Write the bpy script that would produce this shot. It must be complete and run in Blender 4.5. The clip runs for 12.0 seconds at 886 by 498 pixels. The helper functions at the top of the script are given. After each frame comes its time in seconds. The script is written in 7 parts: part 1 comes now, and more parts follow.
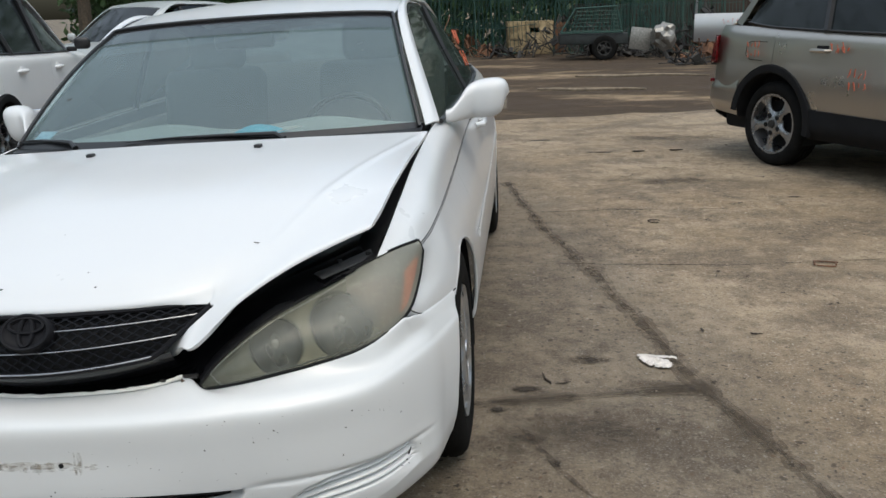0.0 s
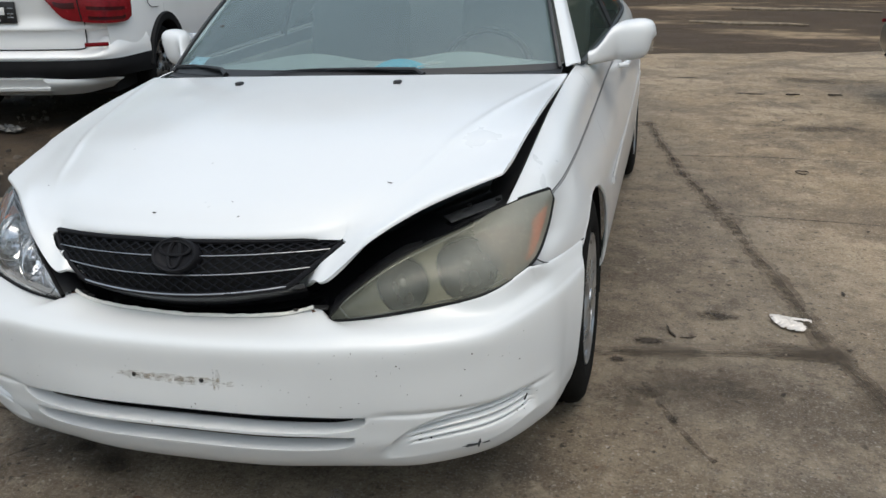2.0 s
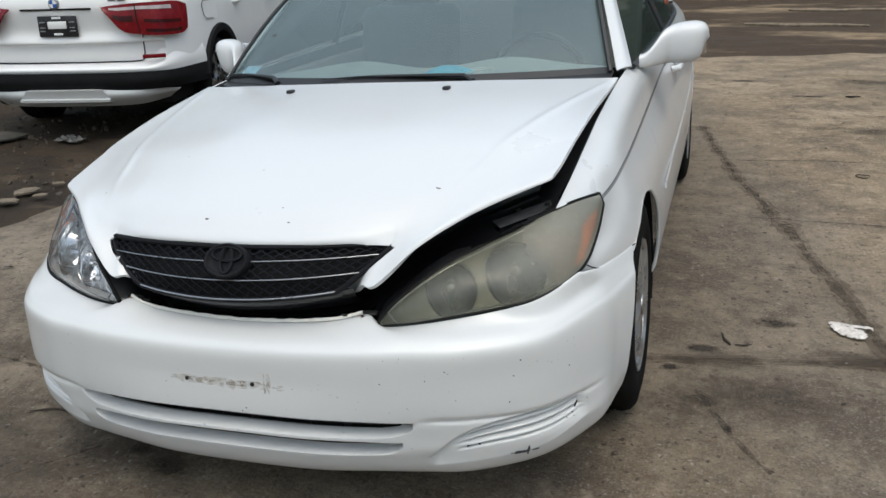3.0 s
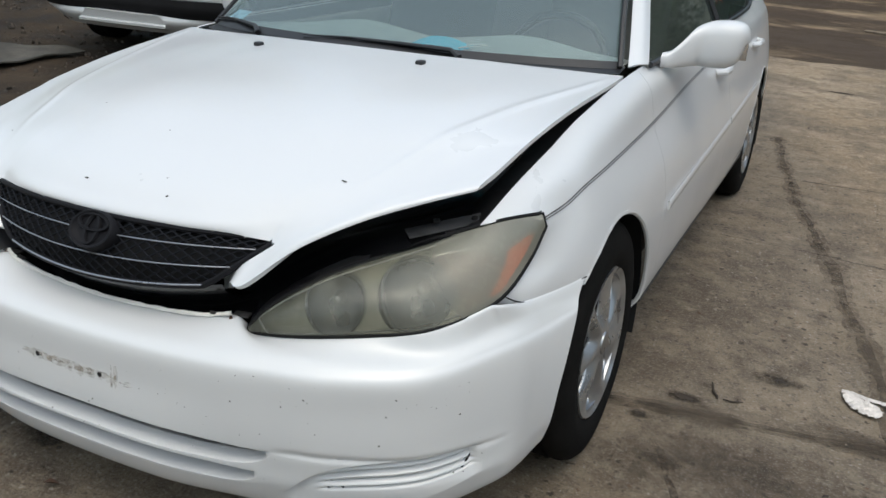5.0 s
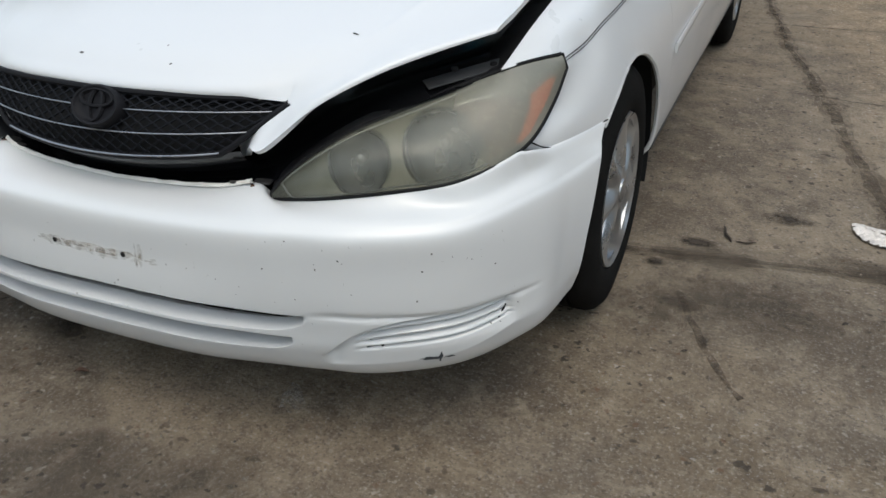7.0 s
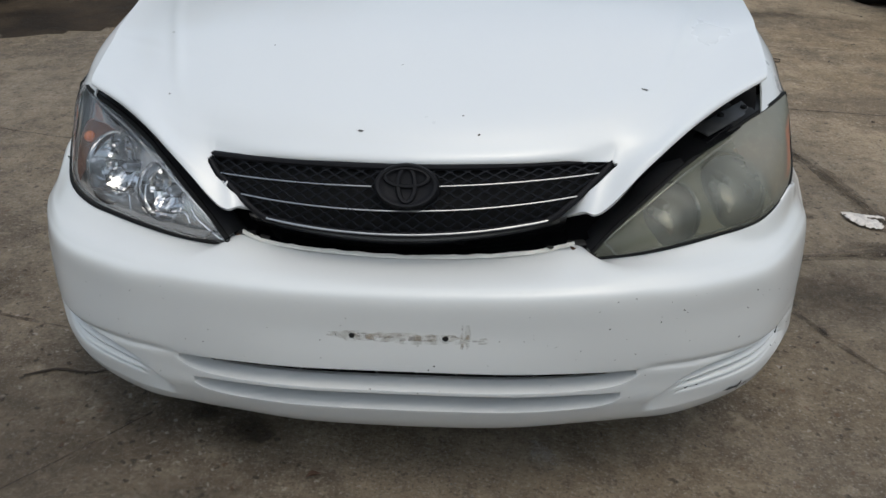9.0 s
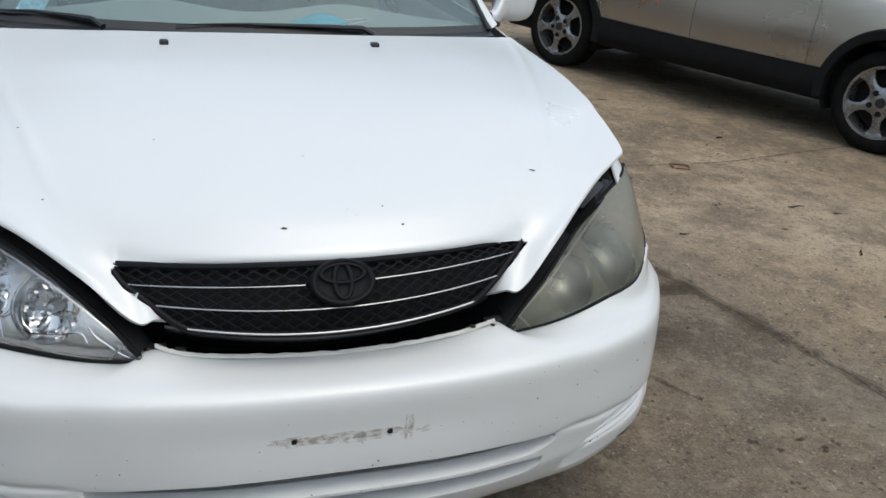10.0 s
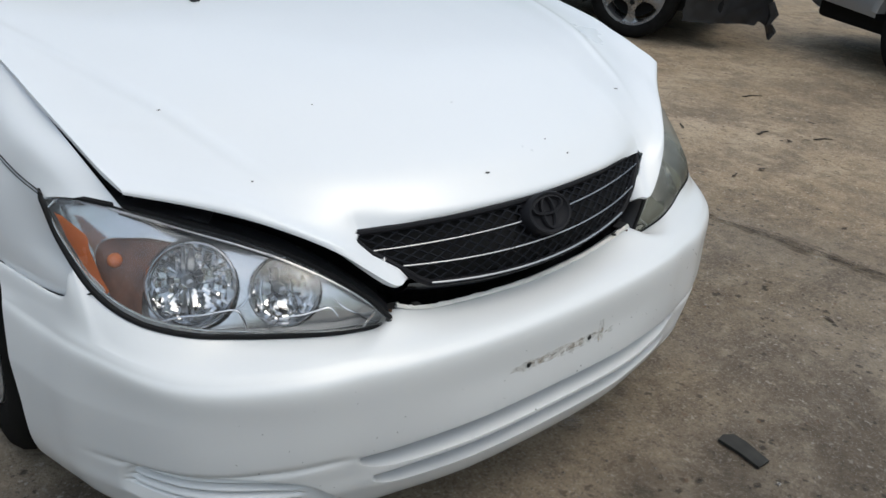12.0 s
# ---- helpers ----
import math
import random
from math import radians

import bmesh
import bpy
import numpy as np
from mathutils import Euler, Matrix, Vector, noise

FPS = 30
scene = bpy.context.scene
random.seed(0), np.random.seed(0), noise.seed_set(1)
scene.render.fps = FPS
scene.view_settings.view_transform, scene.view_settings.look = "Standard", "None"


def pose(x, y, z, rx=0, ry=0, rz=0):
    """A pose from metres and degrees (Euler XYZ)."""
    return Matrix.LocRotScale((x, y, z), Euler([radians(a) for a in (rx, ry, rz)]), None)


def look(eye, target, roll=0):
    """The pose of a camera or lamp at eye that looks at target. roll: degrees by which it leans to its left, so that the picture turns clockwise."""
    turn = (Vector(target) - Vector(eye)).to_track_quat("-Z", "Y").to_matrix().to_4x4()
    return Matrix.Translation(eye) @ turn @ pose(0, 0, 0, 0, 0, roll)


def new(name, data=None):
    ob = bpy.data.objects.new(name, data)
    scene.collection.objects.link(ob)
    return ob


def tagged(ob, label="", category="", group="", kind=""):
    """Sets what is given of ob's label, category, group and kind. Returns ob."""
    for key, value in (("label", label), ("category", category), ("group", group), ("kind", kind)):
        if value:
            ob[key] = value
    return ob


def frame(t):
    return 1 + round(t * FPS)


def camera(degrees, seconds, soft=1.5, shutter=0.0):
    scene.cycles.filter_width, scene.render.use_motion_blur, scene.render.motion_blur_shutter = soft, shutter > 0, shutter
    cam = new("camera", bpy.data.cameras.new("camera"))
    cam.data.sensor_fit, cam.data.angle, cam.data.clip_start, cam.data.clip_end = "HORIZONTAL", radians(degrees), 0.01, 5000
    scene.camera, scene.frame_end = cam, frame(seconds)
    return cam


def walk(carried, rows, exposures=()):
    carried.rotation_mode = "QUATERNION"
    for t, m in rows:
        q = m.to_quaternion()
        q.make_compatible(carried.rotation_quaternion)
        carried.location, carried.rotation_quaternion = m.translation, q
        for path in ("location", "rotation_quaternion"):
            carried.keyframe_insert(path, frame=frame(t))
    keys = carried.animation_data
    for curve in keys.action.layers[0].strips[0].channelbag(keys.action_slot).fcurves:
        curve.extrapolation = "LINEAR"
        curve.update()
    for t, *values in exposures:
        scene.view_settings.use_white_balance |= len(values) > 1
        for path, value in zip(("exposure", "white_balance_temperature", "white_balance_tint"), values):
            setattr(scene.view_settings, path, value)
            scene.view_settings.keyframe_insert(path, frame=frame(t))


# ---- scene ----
cam = camera(54.3, 12.0)
PATH = [
    (0, (1.052, -1.487, 1.33), (0.863, 0.431, 0.794), -1.6),
    (0.5, (1.05, -1.491, 1.328), (0.755, 0.397, 0.737), -4.1),
    (1, (1.053, -1.485, 1.346), (0.746, 0.381, 0.694), -5.1),
    (1.5, (1.056, -1.489, 1.377), (0.713, 0.361, 0.698), -2.1),
    (2, (1.057, -1.481, 1.378), (0.578, 0.333, 0.687), -0.5),
    (2.5, (1.055, -1.486, 1.386), (0.5, 0.304, 0.688), -0.7),
    (3, (1.063, -1.476, 1.373), (0.468, 0.311, 0.699), -1.8),
    (3.2, (1.087, -1.464, 1.376), (0.488, 0.341, 0.755), -3.0),
    (4.8, (1.24, -1.062, 1.354), (0.613, 0.687, 0.614), 3.7),
    (5, (1.301, -1.021, 1.364), (0.536, 0.664, 0.607), 4.6),
    (5.5, (1.404, -0.963, 1.366), (0.469, 0.603, 0.547), 4.4),
    (6, (1.421, -0.949, 1.359), (0.468, 0.58, 0.49), 2.6),
    (6.5, (1.377, -0.974, 1.323), (0.504, 0.568, 0.395), 0.2),
    (6.7, (1.327, -1.008, 1.304), (0.537, 0.554, 0.338), 0.1),
    (8.3, (0.492, -1.211, 1.256), (0.227, 0.504, 0.262), 3.6),
    (8.5, (0.384, -1.249, 1.276), (0.177, 0.488, 0.307), 3.6),
    (9, (0.113, -1.28, 1.317), (0.056, 0.489, 0.386), 2.9),
    (9.5, (-0.117, -1.216, 1.346), (0.068, 0.581, 0.489), 3.6),
    (10, (-0.317, -1.212, 1.35), (0.313, 0.524, 0.582), 6.9),
    (10.5, (-0.512, -1.213, 1.36), (0.324, 0.437, 0.6), 7.2),
    (11, (-0.665, -1.044, 1.326), (0.304, 0.489, 0.484), 5.8),
    (11.5, (-0.944, -0.942, 1.319), (0.197, 0.442, 0.435), 7.3),
    (12, (-1.183, -0.858, 1.338), (0.029, 0.468, 0.46), 6.4),
]
walk(cam, [(t, look(eye, target, roll)) for t, eye, target, roll in PATH], exposures=[(0, 0.06, 6150, 4.0), (3, 0.04, 6120, 4.0), (5.5, 0.0, 6080, 4.0), (8.3, -0.08, 6080, 4.0), (9, -0.30, 6060, 4.0), (9.6, -0.10, 6040, 4.0), (12, -0.07, 6020, 4.0)])

# ---- world and sun: bright overcast day ----
world = bpy.data.worlds.new("overcast_sky")
scene.world = world
world.use_nodes = True
wn = world.node_tree
sky = wn.nodes.new("ShaderNodeTexSky")
sky.sky_type = 'NISHITA'
sky.sun_disc = False
sky.sun_elevation = radians(70)
sky.sun_rotation = radians(148)
sky.air_density, sky.dust_density, sky.ozone_density = 1.6, 6.0, 1.0
haze = wn.nodes.new("ShaderNodeHueSaturation")
haze.inputs["Saturation"].default_value = 0.9
wn.links.new(sky.outputs[0], haze.inputs["Color"])
wn.links.new(haze.outputs[0], wn.nodes["Background"].inputs["Color"])
wn.nodes["Background"].inputs["Strength"].default_value = 0.149
sun_data = bpy.data.lights.new("sun", 'SUN')
sun_data.energy, sun_data.angle, sun_data.color = 1.0, radians(140), (1.0, 0.99, 0.98)
sun = new("sun", sun_data)
sun.matrix_world = look((-5, -2.6, 30), (0, 0, 0))


# ---- materials ----
def mat_base(name):
    m = bpy.data.materials.new(name)
    m.use_nodes = True
    t = m.node_tree
    return m, t, t.nodes["Principled BSDF"]


def coords(t, scale=(1, 1, 1), where="Object"):
    c = t.nodes.new("ShaderNodeTexCoord")
    mp = t.nodes.new("ShaderNodeMapping")
    mp.inputs["Scale"].default_value = scale
    t.links.new(c.outputs[where], mp.inputs[0])
    return mp.outputs[0]


def noise_tex(t, vec, scale, detail=5.0, rough=0.55):
    n = t.nodes.new("ShaderNodeTexNoise")
    n.inputs["Scale"].default_value, n.inputs["Detail"].default_value, n.inputs["Roughness"].default_value = scale, detail, rough
    t.links.new(vec, n.inputs["Vector"])
    return n.outputs["Fac"]


def ramp(t, fac, stops):
    r = t.nodes.new("ShaderNodeValToRGB")
    els = r.color_ramp.elements
    while len(els) < len(stops):
        els.new(0.5)
    for e, (p, c) in zip(els, stops):
        e.position = p
        e.color = (c, c, c, 1) if isinstance(c, (int, float)) else (*c, 1)
    t.links.new(fac, r.inputs[0])
    return r.outputs[0]


def blend(t, fac, a, b):
    x = t.nodes.new("ShaderNodeMix")
    x.data_type = 'RGBA'
    for sock, v in ((x.inputs[0], fac), (x.inputs[6], a), (x.inputs[7], b)):
        if isinstance(v, (int, float)):
            sock.default_value = v
        elif isinstance(v, tuple):
            sock.default_value = (*v, 1)
        else:
            t.links.new(v, sock)
    return x.outputs[2]


def bump(t, p, height, strength=0.3, dist=0.01):
    b = t.nodes.new("ShaderNodeBump")
    b.inputs["Strength"].default_value, b.inputs["Distance"].default_value = strength, dist
    t.links.new(height, b.inputs["Height"])
    t.links.new(b.outputs[0], p.inputs["Normal"])


def simple(name, color, rough=0.5, metal=0.0, var=0.15, scale=20.0, coat=0.0, bumps=0.0, spec=0.5):
    """A plain coloured surface with grain at two scales."""
    m, t, p = mat_base(name)
    v = coords(t)
    a = noise_tex(t, v, scale)
    b = noise_tex(t, v, scale * 9, 3)
    dark = tuple(c * (1 - var) for c in color)
    lite = tuple(min(1, c * (1 + var)) for c in color)
    c1 = blend(t, ramp(t, a, [(0.3, 0.0), (0.7, 1.0)]), dark, lite)
    t.links.new(blend(t, ramp(t, b, [(0.55, 0.0), (0.8, var)]), c1, dark), p.inputs["Base Color"])
    t.links.new(ramp(t, a, [(0.2, max(0.02, rough - 0.08)), (0.8, min(1, rough + 0.08))]), p.inputs["Roughness"])
    p.inputs["Metallic"].default_value = metal
    p.inputs["Specular IOR Level"].default_value = spec
    p.inputs["Coat Weight"].default_value = coat
    p.inputs["Coat Roughness"].default_value = 0.08
    if bumps:
        bump(t, p, b, bumps, 0.003)
    return m


def paint(name, color, dirt=(0.32, 0.29, 0.25), chips=0.0, grime=0.25, metal=0.0, rough=0.32):
    """Weathered car paint: clear coat, faint grime film and, where asked, stone chips."""
    m, t, p = mat_base(name)
    v = coords(t)
    big = noise_tex(t, v, 2.3, 6)
    fine = noise_tex(t, coords(t, (1, 1, 3)), 55, 4)
    film = blend(t, ramp(t, big, [(0.45, 0.0), (0.85, grime)]), color, tuple(0.6 * c + 0.4 * d for c, d in zip(color, dirt)))
    col = blend(t, ramp(t, fine, [(0.66, 0.0), (0.84, grime * 0.6)]), film, dirt)
    if chips:
        vo = t.nodes.new("ShaderNodeTexVoronoi")
        vo.inputs["Scale"].default_value = 24
        t.links.new(v, vo.inputs["Vector"])
        keep = noise_tex(t, v, 5, 2)
        k = t.nodes.new("ShaderNodeMath")
        k.operation = 'MULTIPLY'
        t.links.new(ramp(t, vo.outputs["Distance"], [(0.05, 1.0), (0.075, 0.0)]), k.inputs[0])
        t.links.new(ramp(t, keep, [(0.5, 0.0), (0.6, chips)]), k.inputs[1])
        col = blend(t, k.outputs[0], col, (0.06, 0.055, 0.05))
    t.links.new(col, p.inputs["Base Color"])
    t.links.new(ramp(t, big, [(0.3, rough - 0.05), (0.8, rough + 0.12)]), p.inputs["Roughness"])
    p.inputs["Metallic"].default_value = metal
    p.inputs["Coat Weight"].default_value = 0.7
    p.inputs["Coat Roughness"].default_value = 0.06
    return m


def glass(name, tint, gloss=0.04, keep=0.8, film=0.0, film_tint=(0.23, 0.285, 0.29), ior=1.52):
    """Thin pane: lets light straight through, with a Fresnel-driven mirror; a diffuse film can hold dust and painted
    sky sheen.
    """
    m = bpy.data.materials.new(name)
    m.use_nodes = True
    t = m.node_tree
    t.nodes.clear()
    out = t.nodes.new("ShaderNodeOutputMaterial")
    tr = t.nodes.new("ShaderNodeBsdfTransparent")
    tr.inputs[0].default_value = (*[c * keep for c in tint], 1)
    gl = t.nodes.new("ShaderNodeBsdfGlossy")
    gl.inputs["Roughness"].default_value = gloss
    fr = t.nodes.new("ShaderNodeFresnel")
    fr.inputs[0].default_value = ior
    mx = t.nodes.new("ShaderNodeMixShader")
    t.links.new(fr.outputs[0], mx.inputs[0])
    t.links.new(tr.outputs[0], mx.inputs[1])
    t.links.new(gl.outputs[0], mx.inputs[2])
    last = mx.outputs[0]
    if film:
        df = t.nodes.new("ShaderNodeBsdfDiffuse")
        df.inputs[0].default_value = (*film_tint, 1)
        m2 = t.nodes.new("ShaderNodeMixShader")
        v = coords(t)
        t.links.new(ramp(t, noise_tex(t, v, 3.0, 5), [(0.3, film * 0.95), (0.7, film * 1.2)]), m2.inputs[0])
        t.links.new(last, m2.inputs[1])
        t.links.new(df.outputs[0], m2.inputs[2])
        last = m2.outputs[0]
    t.links.new(last, out.inputs[0])
    return m


def hazy_lens(name):
    """Yellowed, sand-blasted polycarbonate lens."""
    m = bpy.data.materials.new(name)
    m.use_nodes = True
    t = m.node_tree
    p = t.nodes["Principled BSDF"]
    v = coords(t)
    a = noise_tex(t, v, 5, 3)
    b = noise_tex(t, v, 60, 4)
    place = t.nodes.new("ShaderNodeSeparateXYZ")
    t.links.new(v, place.inputs[0])
    worn = add(t, place.outputs[0], add(t, add(t, place.outputs[2], -0.66), 0.8, 'MULTIPLY'))
    worn = add(t, worn, add(t, a, 0.12, 'MULTIPLY'))
    col = blend(t, ramp(t, a, [(0.35, 0.0), (0.65, 1.0)]), (0.115, 0.119, 0.098), (0.21, 0.211, 0.175))
    col = blend(t, ramp(t, worn, [(0.64, 0.0), (0.88, 0.75)]), col, (0.36, 0.352, 0.295))
    t.links.new(blend(t, ramp(t, b, [(0.5, 0.0), (0.8, 0.25)]), col, (0.45, 0.45, 0.36)), p.inputs["Base Color"])
    p.inputs["Roughness"].default_value = 0.32
    p.inputs["Coat Weight"].default_value = 0.5
    p.inputs["Coat Roughness"].default_value = 0.2
    tr = t.nodes.new("ShaderNodeBsdfRefraction")
    tr.inputs["Color"].default_value = (0.86, 0.86, 0.77, 1)
    tr.inputs["Roughness"].default_value = 0.22
    tr.inputs["IOR"].default_value = 1.33
    mx = t.nodes.new("ShaderNodeMixShader")
    t.links.new(ramp(t, worn, [(0.52, 0.33), (0.86, 0.55)]), mx.inputs[0])
    t.links.new(tr.outputs[0], mx.inputs[1])
    t.links.new(p.outputs[0], mx.inputs[2])
    t.links.new(mx.outputs[0], t.nodes["Material Output"].inputs[0])
    return m


def add(t, a, b, op='ADD'):
    k = t.nodes.new("ShaderNodeMath")
    k.operation = op
    for sock, v in zip(k.inputs, (a, b)):
        if isinstance(v, (int, float)):
            sock.default_value = v
        else:
            t.links.new(v, sock)
    return k.outputs[0]


def ragged(name, color, scale, cut, strength=0.92):
    """A dirt filling that is broken up by the texture of the slab beneath."""
    m, t, p = mat_base(name)
    v = coords(t)
    a = noise_tex(t, v, scale, 6, 0.65)
    b = noise_tex(t, v, scale * 4, 4, 0.6)
    t.links.new(blend(t, b, tuple(c * 0.6 for c in color), tuple(c * 1.6 for c in color)), p.inputs["Base Color"])
    p.inputs["Roughness"].default_value = 0.9
    p.inputs["Specular IOR Level"].default_value = 0.2
    t.links.new(ramp(t, a, [(cut - 0.12, 0.0), (cut + 0.16, strength)]), p.inputs["Alpha"])
    return m


def soaked(name, color, scale, strength):
    """A stain or painted patch of shade that thins out towards its rim."""
    m, t, p = mat_base(name)
    v = coords(t)
    a = noise_tex(t, v, scale, 6, 0.62)
    b = noise_tex(t, v, scale * 5, 4, 0.6)
    c = t.nodes.new("ShaderNodeTexCoord")
    mp = t.nodes.new("ShaderNodeMapping")
    mp.inputs["Location"].default_value = (-1, -1, 0)
    mp.inputs["Scale"].default_value = (2, 2, 0)
    t.links.new(c.outputs["Generated"], mp.inputs[0])
    g = t.nodes.new("ShaderNodeTexGradient")
    g.gradient_type = 'SPHERICAL'
    t.links.new(mp.outputs[0], g.inputs[0])
    t.links.new(blend(t, b, tuple(q * 0.6 for q in color), tuple(q * 1.5 for q in color)), p.inputs["Base Color"])
    p.inputs["Roughness"].default_value = 0.75
    p.inputs["Specular IOR Level"].default_value = 0.25
    f = add(t, add(t, g.outputs["Fac"], 0.9, 'MULTIPLY'), add(t, a, 1.6, 'MULTIPLY'))
    f = add(t, f, add(t, b, 0.5, 'MULTIPLY'))
    r = t.nodes.new("ShaderNodeMapRange")
    r.interpolation_type = 'SMOOTHSTEP'
    r.inputs["From Min"].default_value, r.inputs["From Max"].default_value, r.inputs["To Max"].default_value = 1.08, 1.95, strength
    t.links.new(f, r.inputs["Value"])
    soft = add(t, g.outputs["Fac"], 4.0, 'MULTIPLY')
    soft.node.use_clamp = True
    t.links.new(add(t, r.outputs[0], soft, 'MULTIPLY'), p.inputs["Alpha"])
    return m


def concrete(name):
    m, t, p = mat_base(name)
    v = coords(t)
    big = noise_tex(t, v, 0.38, 6)
    mid = noise_tex(t, v, 1.5, 8, 0.62)
    blot = noise_tex(t, v, 5.5, 6, 0.6)
    patch = noise_tex(t, coords(t, (1.2, 1.0, 1)), 13, 8, 0.68)
    streak = noise_tex(t, coords(t, (0.8, 1.6, 1)), 1.5, 7, 0.65)
    fine = noise_tex(t, v, 42, 6, 0.7)
    grit = t.nodes.new("ShaderNodeTexVoronoi")
    grit.inputs["Scale"].default_value = 70
    t.links.new(v, grit.inputs["Vector"])
    c = blend(t, ramp(t, big, [(0.38, 0.0), (0.62, 1.0)]), (0.172, 0.134, 0.090), (0.257, 0.211, 0.158))
    c = blend(t, ramp(t, streak, [(0.48, 0.0), (0.68, 0.6)]), c, (0.307, 0.258, 0.197))
    c = blend(t, ramp(t, mid, [(0.46, 0.0), (0.60, 0.85)]), c, (0.098, 0.076, 0.053))
    c = blend(t, ramp(t, blot, [(0.52, 0.0), (0.66, 0.6)]), c, (0.082, 0.065, 0.047))
    c = blend(t, ramp(t, blot, [(0.32, 0.5), (0.44, 0.0)]), c, (0.288, 0.238, 0.173))
    c = blend(t, ramp(t, patch, [(0.52, 0.0), (0.64, 0.55)]), c, (0.094, 0.076, 0.057))
    c = blend(t, ramp(t, patch, [(0.34, 0.5), (0.45, 0.0)]), c, (0.317, 0.261, 0.194))
    c = blend(t, ramp(t, fine, [(0.52, 0.0), (0.70, 0.38)]), c, (0.317, 0.271, 0.210))
    c = blend(t, ramp(t, fine, [(0.32, 0.5), (0.45, 0.0)]), c, (0.056, 0.045, 0.036))
    speck = noise_tex(t, v, 120, 3, 0.6)
    c = blend(t, ramp(t, speck, [(0.57, 0.0), (0.67, 0.45)]), c, (0.346, 0.320, 0.294))
    c = blend(t, ramp(t, speck, [(0.33, 0.55), (0.43, 0.0)]), c, (0.048, 0.041, 0.037))
    spot = noise_tex(t, v, 13, 5, 0.6)
    c = blend(t, ramp(t, spot, [(0.72, 0.0), (0.77, 0.6)]), c, (0.034, 0.029, 0.024))
    scuff = noise_tex(t, coords(t, (9, 2.2, 1)), 2.2, 4, 0.7)
    c = blend(t, ramp(t, scuff, [(0.66, 0.0), (0.78, 0.55)]), c, (0.317, 0.295, 0.273))
    c = blend(t, ramp(t, grit.outputs["Distance"], [(0.10, 0.30), (0.2, 0.0)]), c, (0.317, 0.305, 0.294))
    # worn areas: dark pits, rusty specks and pale stones showing
    worn = ramp(t, noise_tex(t, v, 1.1, 5, 0.6), [(0.40, 0.45), (0.56, 1.0)])
    warped = t.nodes.new("ShaderNodeVectorMath")
    wob = t.nodes.new("ShaderNodeTexNoise")
    wob.inputs["Scale"].default_value, wob.inputs["Detail"].default_value = 60, 3
    t.links.new(v, wob.inputs["Vector"])
    warped.operation = 'MULTIPLY_ADD'
    t.links.new(wob.outputs["Color"], warped.inputs[0])
    warped.inputs[1].default_value = (0.03, 0.03, 0.0)
    t.links.new(v, warped.inputs[2])
    for size, keep, rim, tone, much in ((16, 0.55, 0.19, (0.032, 0.027, 0.021), 0.85), (34, 0.45, 0.25, (0.036, 0.030, 0.024), 0.8), (27, 0.80, 0.22, (0.11, 0.055, 0.028), 0.6), (44, 0.66, 0.26, (0.40, 0.37, 0.33), 0.55)):
        vor = t.nodes.new("ShaderNodeTexVoronoi")
        vor.inputs["Scale"].default_value = size
        t.links.new(warped.outputs[0], vor.inputs["Vector"])
        sep = t.nodes.new("ShaderNodeSeparateColor")
        t.links.new(vor.outputs["Color"], sep.inputs[0])
        pick = add(t, ramp(t, sep.outputs[0], [(keep, 0.0), (keep + 0.06, 1.0)]), ramp(t, vor.outputs["Distance"], [(rim * 0.6, much), (rim, 0.0)]), 'MULTIPLY')
        c = blend(t, add(t, pick, worn, 'MULTIPLY'), c, tone)
    # the pour beyond the long joint is paler and drier
    xyz = t.nodes.new("ShaderNodeSeparateXYZ")
    t.links.new(v, xyz.inputs[0])
    side = add(t, add(t, xyz.outputs[0], add(t, xyz.outputs[1], 0.217, 'MULTIPLY')), add(t, blot, 0.5, 'MULTIPLY'))
    side = add(t, side, -2.28)
    gain = t.nodes.new("ShaderNodeVectorMath")
    gain.operation = 'MULTIPLY'
    t.links.new(c, gain.inputs[0])
    t.links.new(blend(t, ramp(t, side, [(0.0, 0.0), (0.45, 1.0)]), (0.90, 0.90, 0.90), (1.29, 1.235, 1.145)), gain.inputs[1])
    c = gain.outputs[0]
    t.links.new(c, p.inputs["Base Color"])
    p.inputs["Specular IOR Level"].default_value = 0.22
    t.links.new(ramp(t, mid, [(0.35, 0.9), (0.7, 0.65)]), p.inputs["Roughness"])
    bump(t, p, fine, 0.8, 0.008)
    return m


def soil(name):
    m, t, p = mat_base(name)
    v = coords(t)
    mid = noise_tex(t, v, 2.1, 8, 0.65)
    fine = noise_tex(t, v, 30, 6, 0.7)
    c = blend(t, ramp(t, mid, [(0.38, 0.0), (0.62, 1.0)]), (0.020, 0.014, 0.009), (0.062, 0.045, 0.029))
    c = blend(t, ramp(t, fine, [(0.30, 0.8), (0.45, 0.0)]), c, (0.02, 0.015, 0.010))
    c = blend(t, ramp(t, fine, [(0.60, 0.0), (0.8, 0.35)]), c, (0.15, 0.125, 0.10))
    dry = noise_tex(t, coords(t, (0.6, 1.2, 1)), 0.9, 5, 0.6)
    c = blend(t, ramp(t, dry, [(0.60, 0.0), (0.66, 0.8)]), c, (0.15, 0.115, 0.08))
    t.links.new(c, p.inputs["Base Color"])
    t.links.new(ramp(t, mid, [(0.3, 0.65), (0.6, 0.95)]), p.inputs["Roughness"])
    p.inputs["Specular IOR Level"].default_value = 0.2
    bump(t, p, fine, 0.9, 0.02)
    return m


